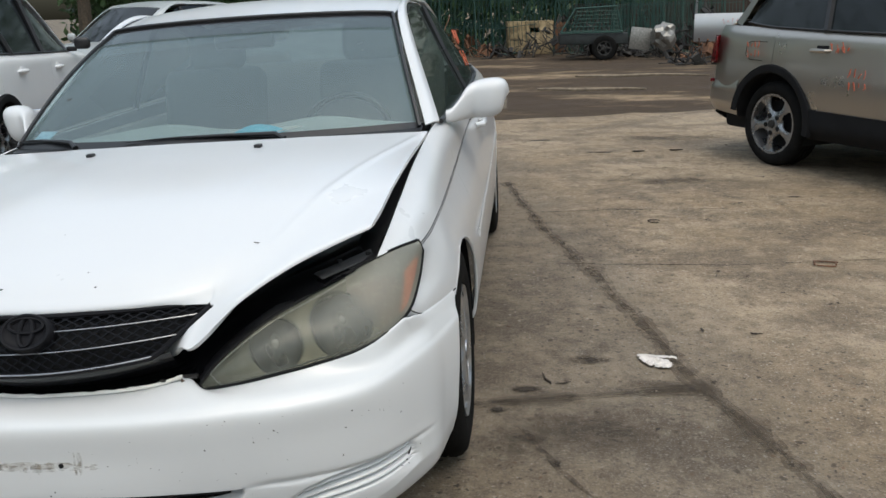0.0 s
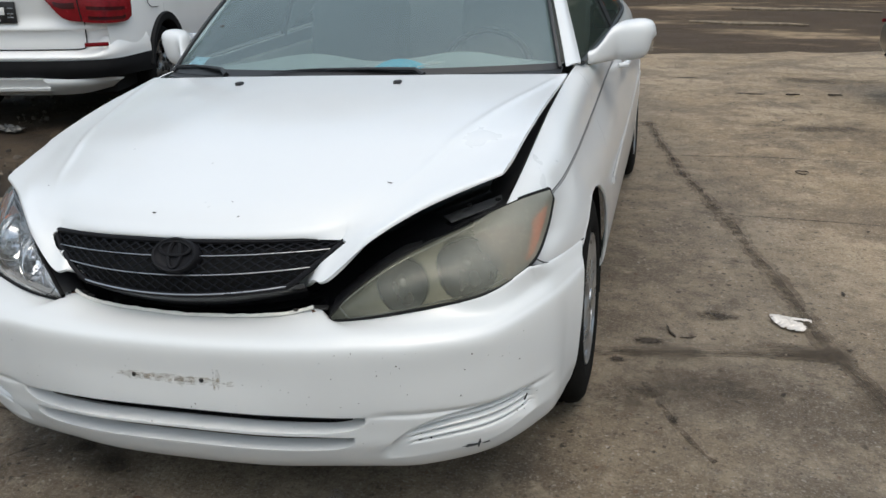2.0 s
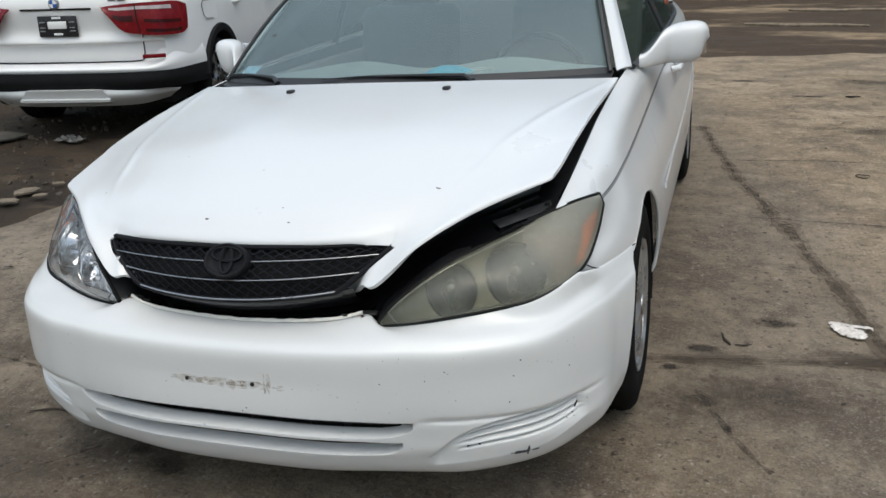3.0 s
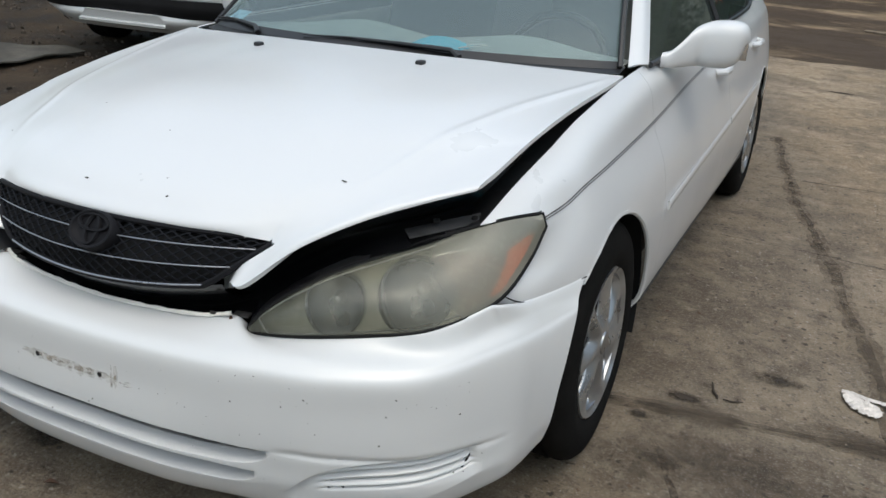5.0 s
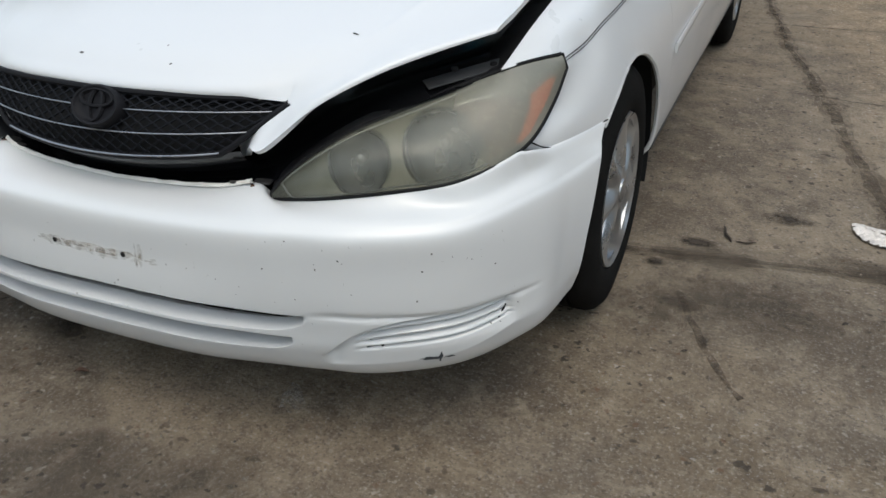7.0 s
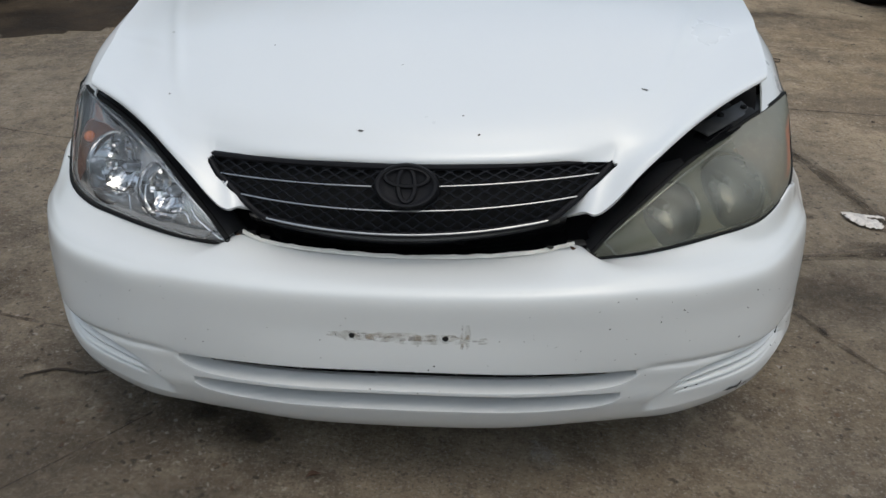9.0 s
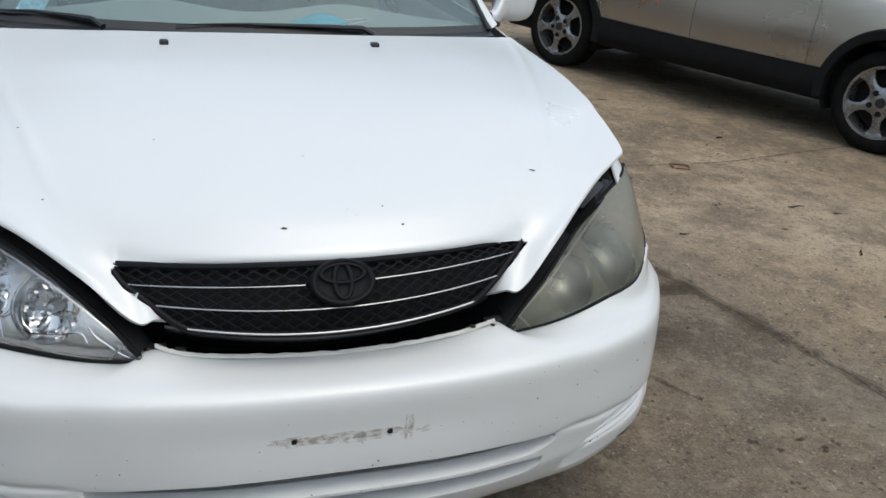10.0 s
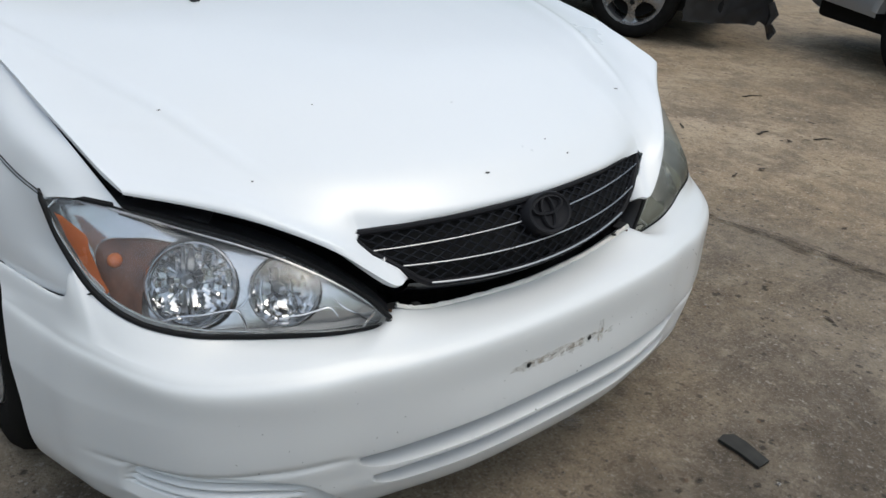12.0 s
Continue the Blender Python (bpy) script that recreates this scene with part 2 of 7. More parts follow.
def mud(name):
    """Trampled dirt in wet and dry bands."""
    m, t, p = mat_base(name)
    v = coords(t)
    band = noise_tex(t, coords(t, (0.5, 1.0, 1)), 0.5, 7, 0.65)
    mid = noise_tex(t, v, 2.1, 8, 0.65)
    fine = noise_tex(t, v, 24, 6, 0.7)
    c = blend(t, ramp(t, band, [(0.53, 0.0), (0.64, 1.0)]), (0.062, 0.044, 0.030), (0.30, 0.225, 0.145))
    c = blend(t, ramp(t, mid, [(0.45, 0.0), (0.65, 0.7)]), c, (0.075, 0.057, 0.040))
    c = blend(t, ramp(t, fine, [(0.58, 0.0), (0.8, 0.5)]), c, (0.26, 0.22, 0.17))
    c = blend(t, ramp(t, fine, [(0.30, 0.6), (0.42, 0.0)]), c, (0.03, 0.024, 0.018))
    t.links.new(c, p.inputs["Base Color"])
    t.links.new(ramp(t, band, [(0.42, 0.75), (0.56, 0.95)]), p.inputs["Roughness"])
    p.inputs["Specular IOR Level"].default_value = 0.15
    bump(t, p, fine, 0.9, 0.02)
    return m


WHITE = paint("white_paint", (0.635, 0.645, 0.657), chips=0.0, grime=0.08)
WHITE_CHIPPED = paint("white_paint_chipped", (0.62, 0.628, 0.632), chips=0.0, grime=0.18, rough=0.42)
WHITE_DUSTY = paint("white_paint_dusty", (0.80, 0.80, 0.80), grime=0.18)
CHAMPAGNE = paint("champagne_metallic", (0.40, 0.368, 0.325), grime=0.2, metal=0.9, rough=0.30)
SILVER = paint("silver_paint", (0.42, 0.43, 0.44), grime=0.35, metal=0.5, rough=0.38)
BLACK_PLASTIC = simple("black_plastic", (0.015, 0.015, 0.0165), 0.42, var=0.3, scale=14)
GLOSS_BLACK = simple("gloss_black", (0.006, 0.006, 0.007), 0.16, var=0.2, scale=9)
GRILLE_BLACK = simple("grille_black", (0.008, 0.009, 0.012), 0.7, var=0.2, scale=30, spec=0.14)
DEEP_BLACK = simple("underbody_black", (0.010, 0.010, 0.0105), 0.85, spec=0.2)
CLADDING = simple("grey_cladding", (0.010, 0.010, 0.011), 0.75, spec=0.16, var=0.25, scale=11)
RUBBER = simple("tyre_rubber", (0.011, 0.0107, 0.0103), 0.85, var=0.3, scale=16, bumps=0.3, spec=0.05)
CHROME = simple("chrome", (0.75, 0.76, 0.78), 0.14, metal=1.0, var=0.06)
DULL_CHROME = simple("dull_chrome", (0.33, 0.34, 0.36), 0.3, metal=0.9, var=0.12)
LAMP_CHROME = simple("lamp_chrome", (0.72, 0.725, 0.74), 0.10, metal=1.0, var=0.1)


def moulded_chrome(name):
    """Bright metallised plastic, fluted and slightly wavy, so that what it mirrors breaks up."""
    m, t, p = mat_base(name)
    v = coords(t)
    t.links.new(blend(t, noise_tex(t, v, 14, 3), (0.52, 0.525, 0.535), (0.80, 0.805, 0.82)), p.inputs["Base Color"])
    p.inputs["Metallic"].default_value = 0.75
    a = noise_tex(t, coords(t, (1, 1, 1.6)), 11, 1, 0.4)
    t.links.new(ramp(t, noise_tex(t, v, 70, 3), [(0.3, 0.12), (0.7, 0.24)]), p.inputs["Roughness"])
    bump(t, p, a, 0.35, 0.02)
    return m


LAMP_SILVER = moulded_chrome("lamp_silver")
# chrome behind the cloudy lens, its dark reflections put into the base colour
SHADED_CHROME = simple("shaded_chrome", (0.17, 0.17, 0.15), 0.35, metal=0.6, var=0.3, scale=30)
HUBCAP = simple("hubcap_silver", (0.40, 0.41, 0.42), 0.30, metal=0.8, var=0.15, scale=12)
ALLOY = simple("alloy_silver", (0.27, 0.27, 0.275), 0.28, metal=0.8, var=0.22, scale=12)
STEEL = simple("bare_steel", (0.30, 0.29, 0.27), 0.45, metal=0.7, var=0.3, scale=30)
DARK_SCRAP = simple("dark_scrap", (0.030, 0.028, 0.026), 0.7, metal=0.2, var=0.85, scale=3)
STRIPE = simple("stripe_grey", (.035, .032, .03), .6)
RUST = simple("rusty_steel", (0.13, 0.062, 0.032), 0.9, var=0.5, scale=8, bumps=0.6)
AMBER = simple("amber_lens", (0.62, 0.16, 0.03), 0.25, var=0.12, coat=0.6)
AMBER_FADED = simple("faded_amber", (0.80, 0.17, 0.04), 0.4, var=0.2)
BROWN_HAZE = simple("hazed_indicator", (0.17, 0.115, 0.085), 0.5, metal=0.1, var=0.25)
INDICATOR = simple("indicator_bowl", (0.13, 0.058, 0.034), 0.35, metal=0.25, var=0.35, scale=40)
RED_LENS = simple("red_lens", (0.15, 0.003, 0.007), 0.22, var=0.25, spec=0.3)
RED_DARK = simple("red_lens_dark", (0.035, 0.002, 0.004), 0.2, var=0.3, spec=0.3)
LAMP_PALE = simple("clear_lamp_strip", (0.42, 0.36, 0.36), 0.25, var=0.2)
CLOTH = simple("grey_cloth", (0.18, 0.186, 0.18), 0.95, var=0.06, scale=40)
DASH = simple("grey_dashboard", (0.42, 0.44, 0.43), 0.75, var=0.1)
MASK_BLUE = simple("blue_mask_cloth", (0.12, 0.50, 0.68), 0.85, var=0.08)
PALE = simple("pale_paper", (0.72, 0.70, 0.66), 0.9, var=0.12)
GRIME = ragged("brown_grime", (0.42, 0.375, 0.32), 60, 0.5, 0.42)
ORANGE_MARK = simple("orange_marker", (0.50, 0.12, 0.06), 0.7, var=0.2)
# the teal film paints the sky's sheen over the glass, along with its dust
WINDSCREEN = glass("windscreen_glass", (0.82, 0.96, 0.95), 0.02, 0.95, 0.26, (0.24, 0.325, 0.345), ior=1.82)
SIDE_GLASS = glass("side_glass", (0.70, 0.80, 0.76), 0.03, 0.9, 0.28, (0.05, 0.06, 0.055))
DARK_GLASS = simple("tinted_glass", (0.008, 0.010, 0.011), 0.08, var=0.2, coat=0.15, spec=0.35)
# pale film: the lens's slight haze plus sky reflection painted as colour
CLEAR_LENS = glass("clear_lens", (0.96, 0.97, 0.98), 0.02, 0.97, 0.05, (0.62, 0.64, 0.66))
HAZY_LENS = hazy_lens("hazy_lens")
CONCRETE = concrete("concrete")
SOIL = soil("soil")
MUD = mud("mud")
TAN_BAND = glass("shade_band_glass", (0.84, 0.84, 0.88), 0.08, 0.88)
PALE_SILVER = paint("pale_silver", (0.55, 0.56, 0.56), grime=0.35, metal=0.2)
FRAME_BLACK = simple("frame_black", (0.007, 0.007, 0.009), 0.65, var=0.2, scale=30, spec=0.2)
JOINT = ragged("joint_dirt", (0.070, 0.055, 0.041), 15, 0.47, 0.62)
JOINT_THIN = ragged("thin_crack_dirt", (0.062, 0.048, 0.036), 20, 0.44, 0.62)
JOINT_SOFT = ragged("joint_fringe_dirt", (0.085, 0.066, 0.048), 9, 0.47, 0.44)
WET = soaked("wet_patch", (0.070, 0.055, 0.040), 4, 0.85)
OIL = soaked("slab_mark", (0.040, 0.031, 0.023), 14, 0.9)
# damp marks, and the shade painted on the slab before the bumper
DAMP_AND_SHADE = soaked("damp_and_shade", (0.072, 0.058, 0.044), 5, 0.42)
FLAKE = simple("bare_flake", (0.05, 0.048, 0.045), 0.8)
LEAF = simple("leaf_green", (0.05, 0.095, 0.03), 0.6, var=0.5, scale=3)
BARK = simple("bark", (0.09, 0.07, 0.05), 0.95, var=0.4, bumps=0.6)
GREEN_STEEL = simple("green_wire", (0.022, 0.062, 0.050), 0.6, var=0.3)
BEIGE_RUST = simple("beige_rusty_box", (0.33, 0.25, 0.14), 0.9, var=0.6, scale=5, bumps=0.4)
WOOD = simple("weathered_wood", (0.20, 0.16, 0.115), 0.95, var=0.35, scale=12, bumps=0.5)


# ---- geometry helpers ----
def finish(me, material, smooth=40):
    me.materials.append(material)
    if smooth:
        me.polygons.foreach_set("use_smooth", [True] * len(me.polygons))
        me.set_sharp_from_angle(angle=radians(smooth))
    me.update()


def part(name, bm, material, parent=None, label="", smooth=40, normals=True):
    """Links a bmesh as ONE mesh object under a thing or a part."""
    if normals:
        bmesh.ops.recalc_face_normals(bm, faces=bm.faces)
    me = bpy.data.meshes.new(name)
    bm.to_mesh(me)
    bm.free()
    finish(me, material, smooth)
    ob = new(name, me)
    if parent is not None:
        ob.parent = parent
    if label:
        tagged(ob, label)
    return ob


def thing(name, m, label, category, group="", kind=""):
    ob = new(name)
    ob.empty_display_size = 0.1
    ob.matrix_world = m
    return tagged(ob, label, category, group, kind)


def cat(p, n):
    """Catmull-Rom curve through the points p, n samples a span."""
    p = np.array(p, float)
    ext = np.vstack([2 * p[0] - p[1], p, 2 * p[-1] - p[-2]])
    out = []
    for i in range(len(p) - 1):
        a, b, c, d = ext[i:i + 4]
        for k in range(n):
            s = k / n
            out.append(0.5 * (2 * b + (c - a) * s + (2 * a - 5 * b + 4 * c - d) * s * s + (3 * b - a - 3 * c + d) * s ** 3))
    out.append(p[-1])
    return np.array(out)


def loft(rows, nu, nv):
    """A smooth grid through rows of control points: array [v, u, 3]."""
    a = np.array([cat(r, nu) for r in rows])
    return np.array([cat(a[:, k], nv) for k in range(a.shape[1])]).transpose(1, 0, 2)


def mirror_rows(rows):
    """Right-half rows that begin on the middle line become whole rows."""
    out = []
    for r in rows:
        r = [tuple(q) for q in r]
        out.append([(-x, y, z) for x, y, z in r[:0:-1]] + r)
    return out


def grid_bm(g, keep=None, bm=None, flip=False):
    bm = bm or bmesh.new()
    h, w = g.shape[:2]
    vs = [[None] * w for _ in range(h)]

    def v(i, j):
        if vs[i][j] is None:
            vs[i][j] = bm.verts.new(g[i, j])
        return vs[i][j]
    for i in range(h - 1):
        for j in range(w - 1):
            if keep is not None and not keep[i, j]:
                continue
            q = [v(i, j), v(i, j + 1), v(i + 1, j + 1), v(i + 1, j)]
            if flip:
                q.reverse()
            try:
                bm.faces.new(q)
            except ValueError:
                pass
    return bm


def shell(ob, t=0.004, off=-1):
    """Gives a sheet its thickness, with crisp cut edges."""
    me = ob.data
    idx = np.empty(len(me.loops), np.int32)
    me.loops.foreach_get("edge_index", idx)
    for i in np.where(np.bincount(idx, minlength=len(me.edges)) == 1)[0]:
        me.edges[int(i)].use_edge_sharp = True
    m = ob.modifiers.new("thickness", 'SOLIDIFY')
    m.thickness, m.offset = t, off
    return ob


def box(bm, c, s, bevel=0.0, rot=None, seg=2):
    """A bevelled box into bm."""
    r = bmesh.ops.create_cube(bm, size=1.0)
    m = Matrix.Translation(c) @ (rot or Matrix()) @ Matrix.Diagonal((*s, 1))
    bmesh.ops.transform(bm, matrix=m, verts=r["verts"])
    if bevel:
        es = list({e for v in r["verts"] for e in v.link_edges})
        bmesh.ops.bevel(bm, geom=es, offset=bevel, segments=seg, profile=0.5, affect='EDGES')
    return bm


def boxed(c, s, bevel=0.0, rot=None, seg=2):
    return box(bmesh.new(), c, s, bevel, rot, seg)


def tube(bm, pts, r, seg=8, cap=True):
    """A round bar along pts; r is one radius or one for each point."""
    pts = [Vector(q) for q in pts]
    rs = r if isinstance(r, (list, tuple)) else [r] * len(pts)
    rings = []
    for i, q in enumerate(pts):
        d = (pts[min(i + 1, len(pts) - 1)] - pts[max(i - 1, 0)]).normalized()
        a = d.orthogonal().normalized()
        if rings:
            a = (last - d * last.dot(d)).normalized()
        last = a
        b = d.cross(a)
        rings.append([bm.verts.new(q + rs[i] * (math.cos(2 * math.pi * k / seg) * a + math.sin(2 * math.pi * k / seg) * b)) for k in range(seg)])
    for p, q in zip(rings, rings[1:]):
        for k in range(seg):
            bm.faces.new((p[k], p[(k + 1) % seg], q[(k + 1) % seg], q[k]))
    if cap:
        bm.faces.new(rings[0][::-1])
        bm.faces.new(rings[-1])
    return bm


def lathe(profile, seg=48, axis='X', bm=None):
    """Turns (radius, along) pairs round an axis."""
    bm = bm or bmesh.new()
    rings = []
    for r, h in profile:
        ring = []
        for k in range(seg):
            a = 2 * math.pi * k / seg
            ring.append(bm.verts.new((h, r * math.cos(a), r * math.sin(a)) if axis == 'X' else (r * math.cos(a), r * math.sin(a), h) if axis == 'Z' else (r * math.cos(a), h, r * math.sin(a))))
        rings.append(ring)
    for p, q in zip(rings, rings[1:]):
        for k in range(seg):
            bm.faces.new((p[k], p[(k + 1) % seg], q[(k + 1) % seg], q[k]))
    return bm


def sheet_poly(outline, z=0.0, bm=None):
    bm = bm or bmesh.new()
    bm.faces.new([bm.verts.new((x, y, z)) for x, y in outline])
    return bm


def ribbon(bm, pts, width, normal=(0, 0, 1), lift=0.0):
    """A flat strip along pts; width is one number or one a point."""
    pts = [Vector(q) for q in pts]
    n = Vector(normal)
    ws = width if isinstance(width, (list, tuple)) else [width] * len(pts)
    prev = None
    for i, q in enumerate(pts):
        d = (pts[min(i + 1, len(pts) - 1)] - pts[max(i - 1, 0)]).normalized()
        s = d.cross(n).normalized() * ws[i] * 0.5
        a, b = bm.verts.new(q + s + n * lift), bm.verts.new(q - s + n * lift)
        if prev:
            bm.faces.new((prev[0], a, b, prev[1]))
        prev = (a, b)
    return bm


def arch_cut(g, centres, radius, cell):
    """Faces of a side grid to keep outside wheel arches; boundary corners are drawn onto the arch."""
    h, w = g.shape[:2]
    keep = np.ones((h - 1, w - 1), bool)
    mid = (g[:-1, :-1] + g[1:, 1:] + g[:-1, 1:] + g[1:, :-1]) / 4
    for cy, cz in centres:
        d = np.hypot(mid[..., 1] - cy, mid[..., 2] - cz)
        keep &= d > radius
    for i in range(h):
        for j in range(w):
            near = keep[max(0, i - 1):i + 1, max(0, j - 1):j + 1]
            if near.any() and not near.all():
                for cy, cz in centres:
                    dy, dz = g[i, j, 1] - cy, g[i, j, 2] - cz
                    d = math.hypot(dy, dz)
                    if d < radius + 2.2 * cell:
                        g[i, j, 1], g[i, j, 2] = cy + dy / d * radius, cz + dz / d * radius
    return keep


def smoothstep(a, b, x):
    s = np.clip((x - a) / (b - a), 0, 1)
    return s * s * (3 - 2 * s)


# ---- wheels ----
def tyre_bm(R, rim, w, treads=True):
    h = w / 2
    prof = [(rim, -h * 0.80), (rim + 0.012, -h * 0.93), (rim + (R - rim) * 0.45, -h), (R - 0.022, -h * 0.90), (R - 0.006, -h * 0.76), (R, -h * 0.6)]
    for k in (-0.35, 0.0, 0.35):
        prof += [(R, (k - 0.06) * h), (R - 0.008, (k - 0.045) * h), (R - 0.008, (k + 0.045) * h), (R, (k + 0.06) * h)]
    prof += [(R, h * 0.6), (R - 0.006, h * 0.76), (R - 0.022, h * 0.90), (rim + (R - rim) * 0.45, h), (rim + 0.012, h * 0.93), (rim, h * 0.80)]
    return lathe(prof, 64)


def spoke_disc(R, spokes, hub, half, dish, face, thick, twist=0.0, lo=0.16, hi=0.88):
    """A wheel face as a dished disc of spokes with gaps between, facing +X at 'face'."""
    bm = bmesh.new()
    nr, na = 19, spokes * 24
    rs = np.linspace(hub, R, nr)
    vs = {}
    for i, r in enumerate(rs):
        u = (r - hub) / (R - hub)
        for k in range(na):
            h, q = min(half(u), 0.492), k % 24
            ph = -h + 2 * h * q / 16 if q <= 16 else h + (1 - 2 * h) * (q - 16) / 8
            a = 2 * math.pi * (k // 24 + ph) / spokes
            crown = 0.015 * math.cos(ph * 2 * math.pi) * (1 - abs(2 * u - 1) ** 2)
            x = face - dish * math.sin(u * math.pi * 0.5) * 0.6 + dish * 0.6 * u ** 4 + crown
            vs[i, k] = bm.verts.new((x, r * math.cos(a + twist * u), r * math.sin(a + twist * u)))
    for i in range(nr - 1):
        um = (rs[i] + rs[i + 1]) / 2
        u = (um - hub) / (R - hub)
        for k in range(na):
            gap = lo < u < hi and k % 24 >= 16 and half(u) < 0.46
            if not gap:
                bm.faces.new((vs[i, k], vs[i, (k + 1) % na], vs[i + 1, (k + 1) % na], vs[i + 1, k]))
    bm.faces.new([vs[0, k] for k in range(na)][::-1])
    for v in [v for v in bm.verts if not v.link_faces]:
        bm.verts.remove(v)
    bmesh.ops.recalc_face_normals(bm, faces=bm.faces)
    r = bmesh.ops.extrude_face_region(bm, geom=bm.faces[:])
    for v in [e for e in r["geom"] if isinstance(e, bmesh.types.BMVert)]:
        v.co.x -= thick
    return bm


def wheel(parent, m, R, rim, w, cap_mat, kind, name="wheel"):
    """Tyre, rim and cover as a part with pieces; outer face towards local +X."""
    base = part(name, lathe([(rim - 0.004, -w * 0.38), (rim - 0.006, 0.0), (rim - 0.004, w * 0.36), (rim + 0.006, w * 0.42), (rim + 0.006, w * 0.44), (rim - 0.012, w * 0.43), (rim - 0.02, w * 0.30), (rim - 0.02, -w * 0.36)], 56), cap_mat if kind != "cap" else DULL_CHROME, parent)
    base.matrix_local = m
    part("tyre", tyre_bm(R, rim, w), RUBBER, base, "worn black rubber tyre")
    part("brake_disc", lathe([(0.001, w * 0.02), (rim * 0.8, w * 0.02), (rim * 0.8, w * -0.05), (0.001, w * -0.05)], 40), DEEP_BLACK, base)
    if kind == "cap":
        part("wheel_well", lathe([(0.001, w * 0.12), (rim * 0.84, w * 0.12), (rim * 0.86, w * 0.33), (rim * 0.87, w * 0.12)], 40), DEEP_BLACK, base)
        part("hubcap", spoke_disc(rim + 0.004, 7, 0.045, lambda u: 0.275 + 0.225 * min(1, abs((u - 0.54) / 0.37)) ** 2.4, 0.045, w * 0.47, 0.006, 0.10, 0.10, 0.86), cap_mat, base, "scuffed silver plastic hubcap with seven wide spokes", smooth=60)
    else:
        part("spokes", spoke_disc(rim, 5, 0.06, lambda u: float(np.interp(u, [0, .20, .28, .42, .62, .80, .90, 1], [.5, .44, .24, .15, .135, .165, .20, .30])), 0.052, w * 0.42, 0.014, 0, 0.20, 0.96), cap_mat, base, smooth=55)
        for k in range(5):
            a = 2 * math.pi * k / 5
            bm = lathe([(0.001, w * 0.425), (0.019, w * 0.425), (0.021, w * 0.34)], 12)
            bmesh.ops.translate(bm, verts=bm.verts, vec=(.004, 0.074 * math.cos(a), 0.074 * math.sin(a)))
            part("wheel_bolt", bm, DEEP_BLACK, base)
    part("centre_cap", lathe([(0.001, w * 0.50), (0.03, w * 0.49), (0.034, w * 0.44), (0.034, w * 0.40)], 24), DULL_CHROME if kind == "cap" else DARK_SCRAP, base)
    return base


# ---- the white saloon car ----
LEAN = 2.2
SALOON_AT = Matrix.Translation((0.87, 0, 0)) @ pose(0, 0, 0, 0, -LEAN, 0) @ Matrix.Translation((-0.852, 0, 0))
saloon = thing("car", SALOON_AT,
               "white four-door saloon car with ajar bonnet and a clouded headlight", "car")


# outlines of the two headlamps, inner tip outwards; the car has been knocked, so they differ a little
LAMP_EDGES = {
    1: ([(.354, .187, .577), (.394, .203, .621), (.447, .235, .662), (.500, .283, .692), (.552, .340, .710), (.610, .397, .729), (.674, .449, .754), (.742, .510, .774), (.796, .597, .774)],
        [(.356, .184, .566), (.450, .193, .578), (.525, .216, .586), (.601, .250, .593), (.680, .284, .605), (.741, .350, .620), (.785, .433, .646), (.801, .528, .694), (.806, .598, .746)]),
    -1: ([(.346, .172, .591), (.386, .194, .636), (.438, .231, .679), (.491, .283, .710), (.543, .343, .728), (.601, .403, .743), (.661, .450, .762), (.725, .512, .773), (.778, .621, .764)],
         [(.348, .180, .573), (.444, .195, .582), (.519, .225, .586), (.592, .264, .589), (.667, .302, .599), (.728, .365, .613), (.763, .448, .640), (.780, .535, .697), (.784, .600, .756)]),
}


def two_sided(left, right):
    """Rows of both halves, each from the middle line outwards, as whole rows."""
    return [[(-x, y, z) for x, y, z in a[:0:-1]] + list(b) for a, b in zip(left, right)]


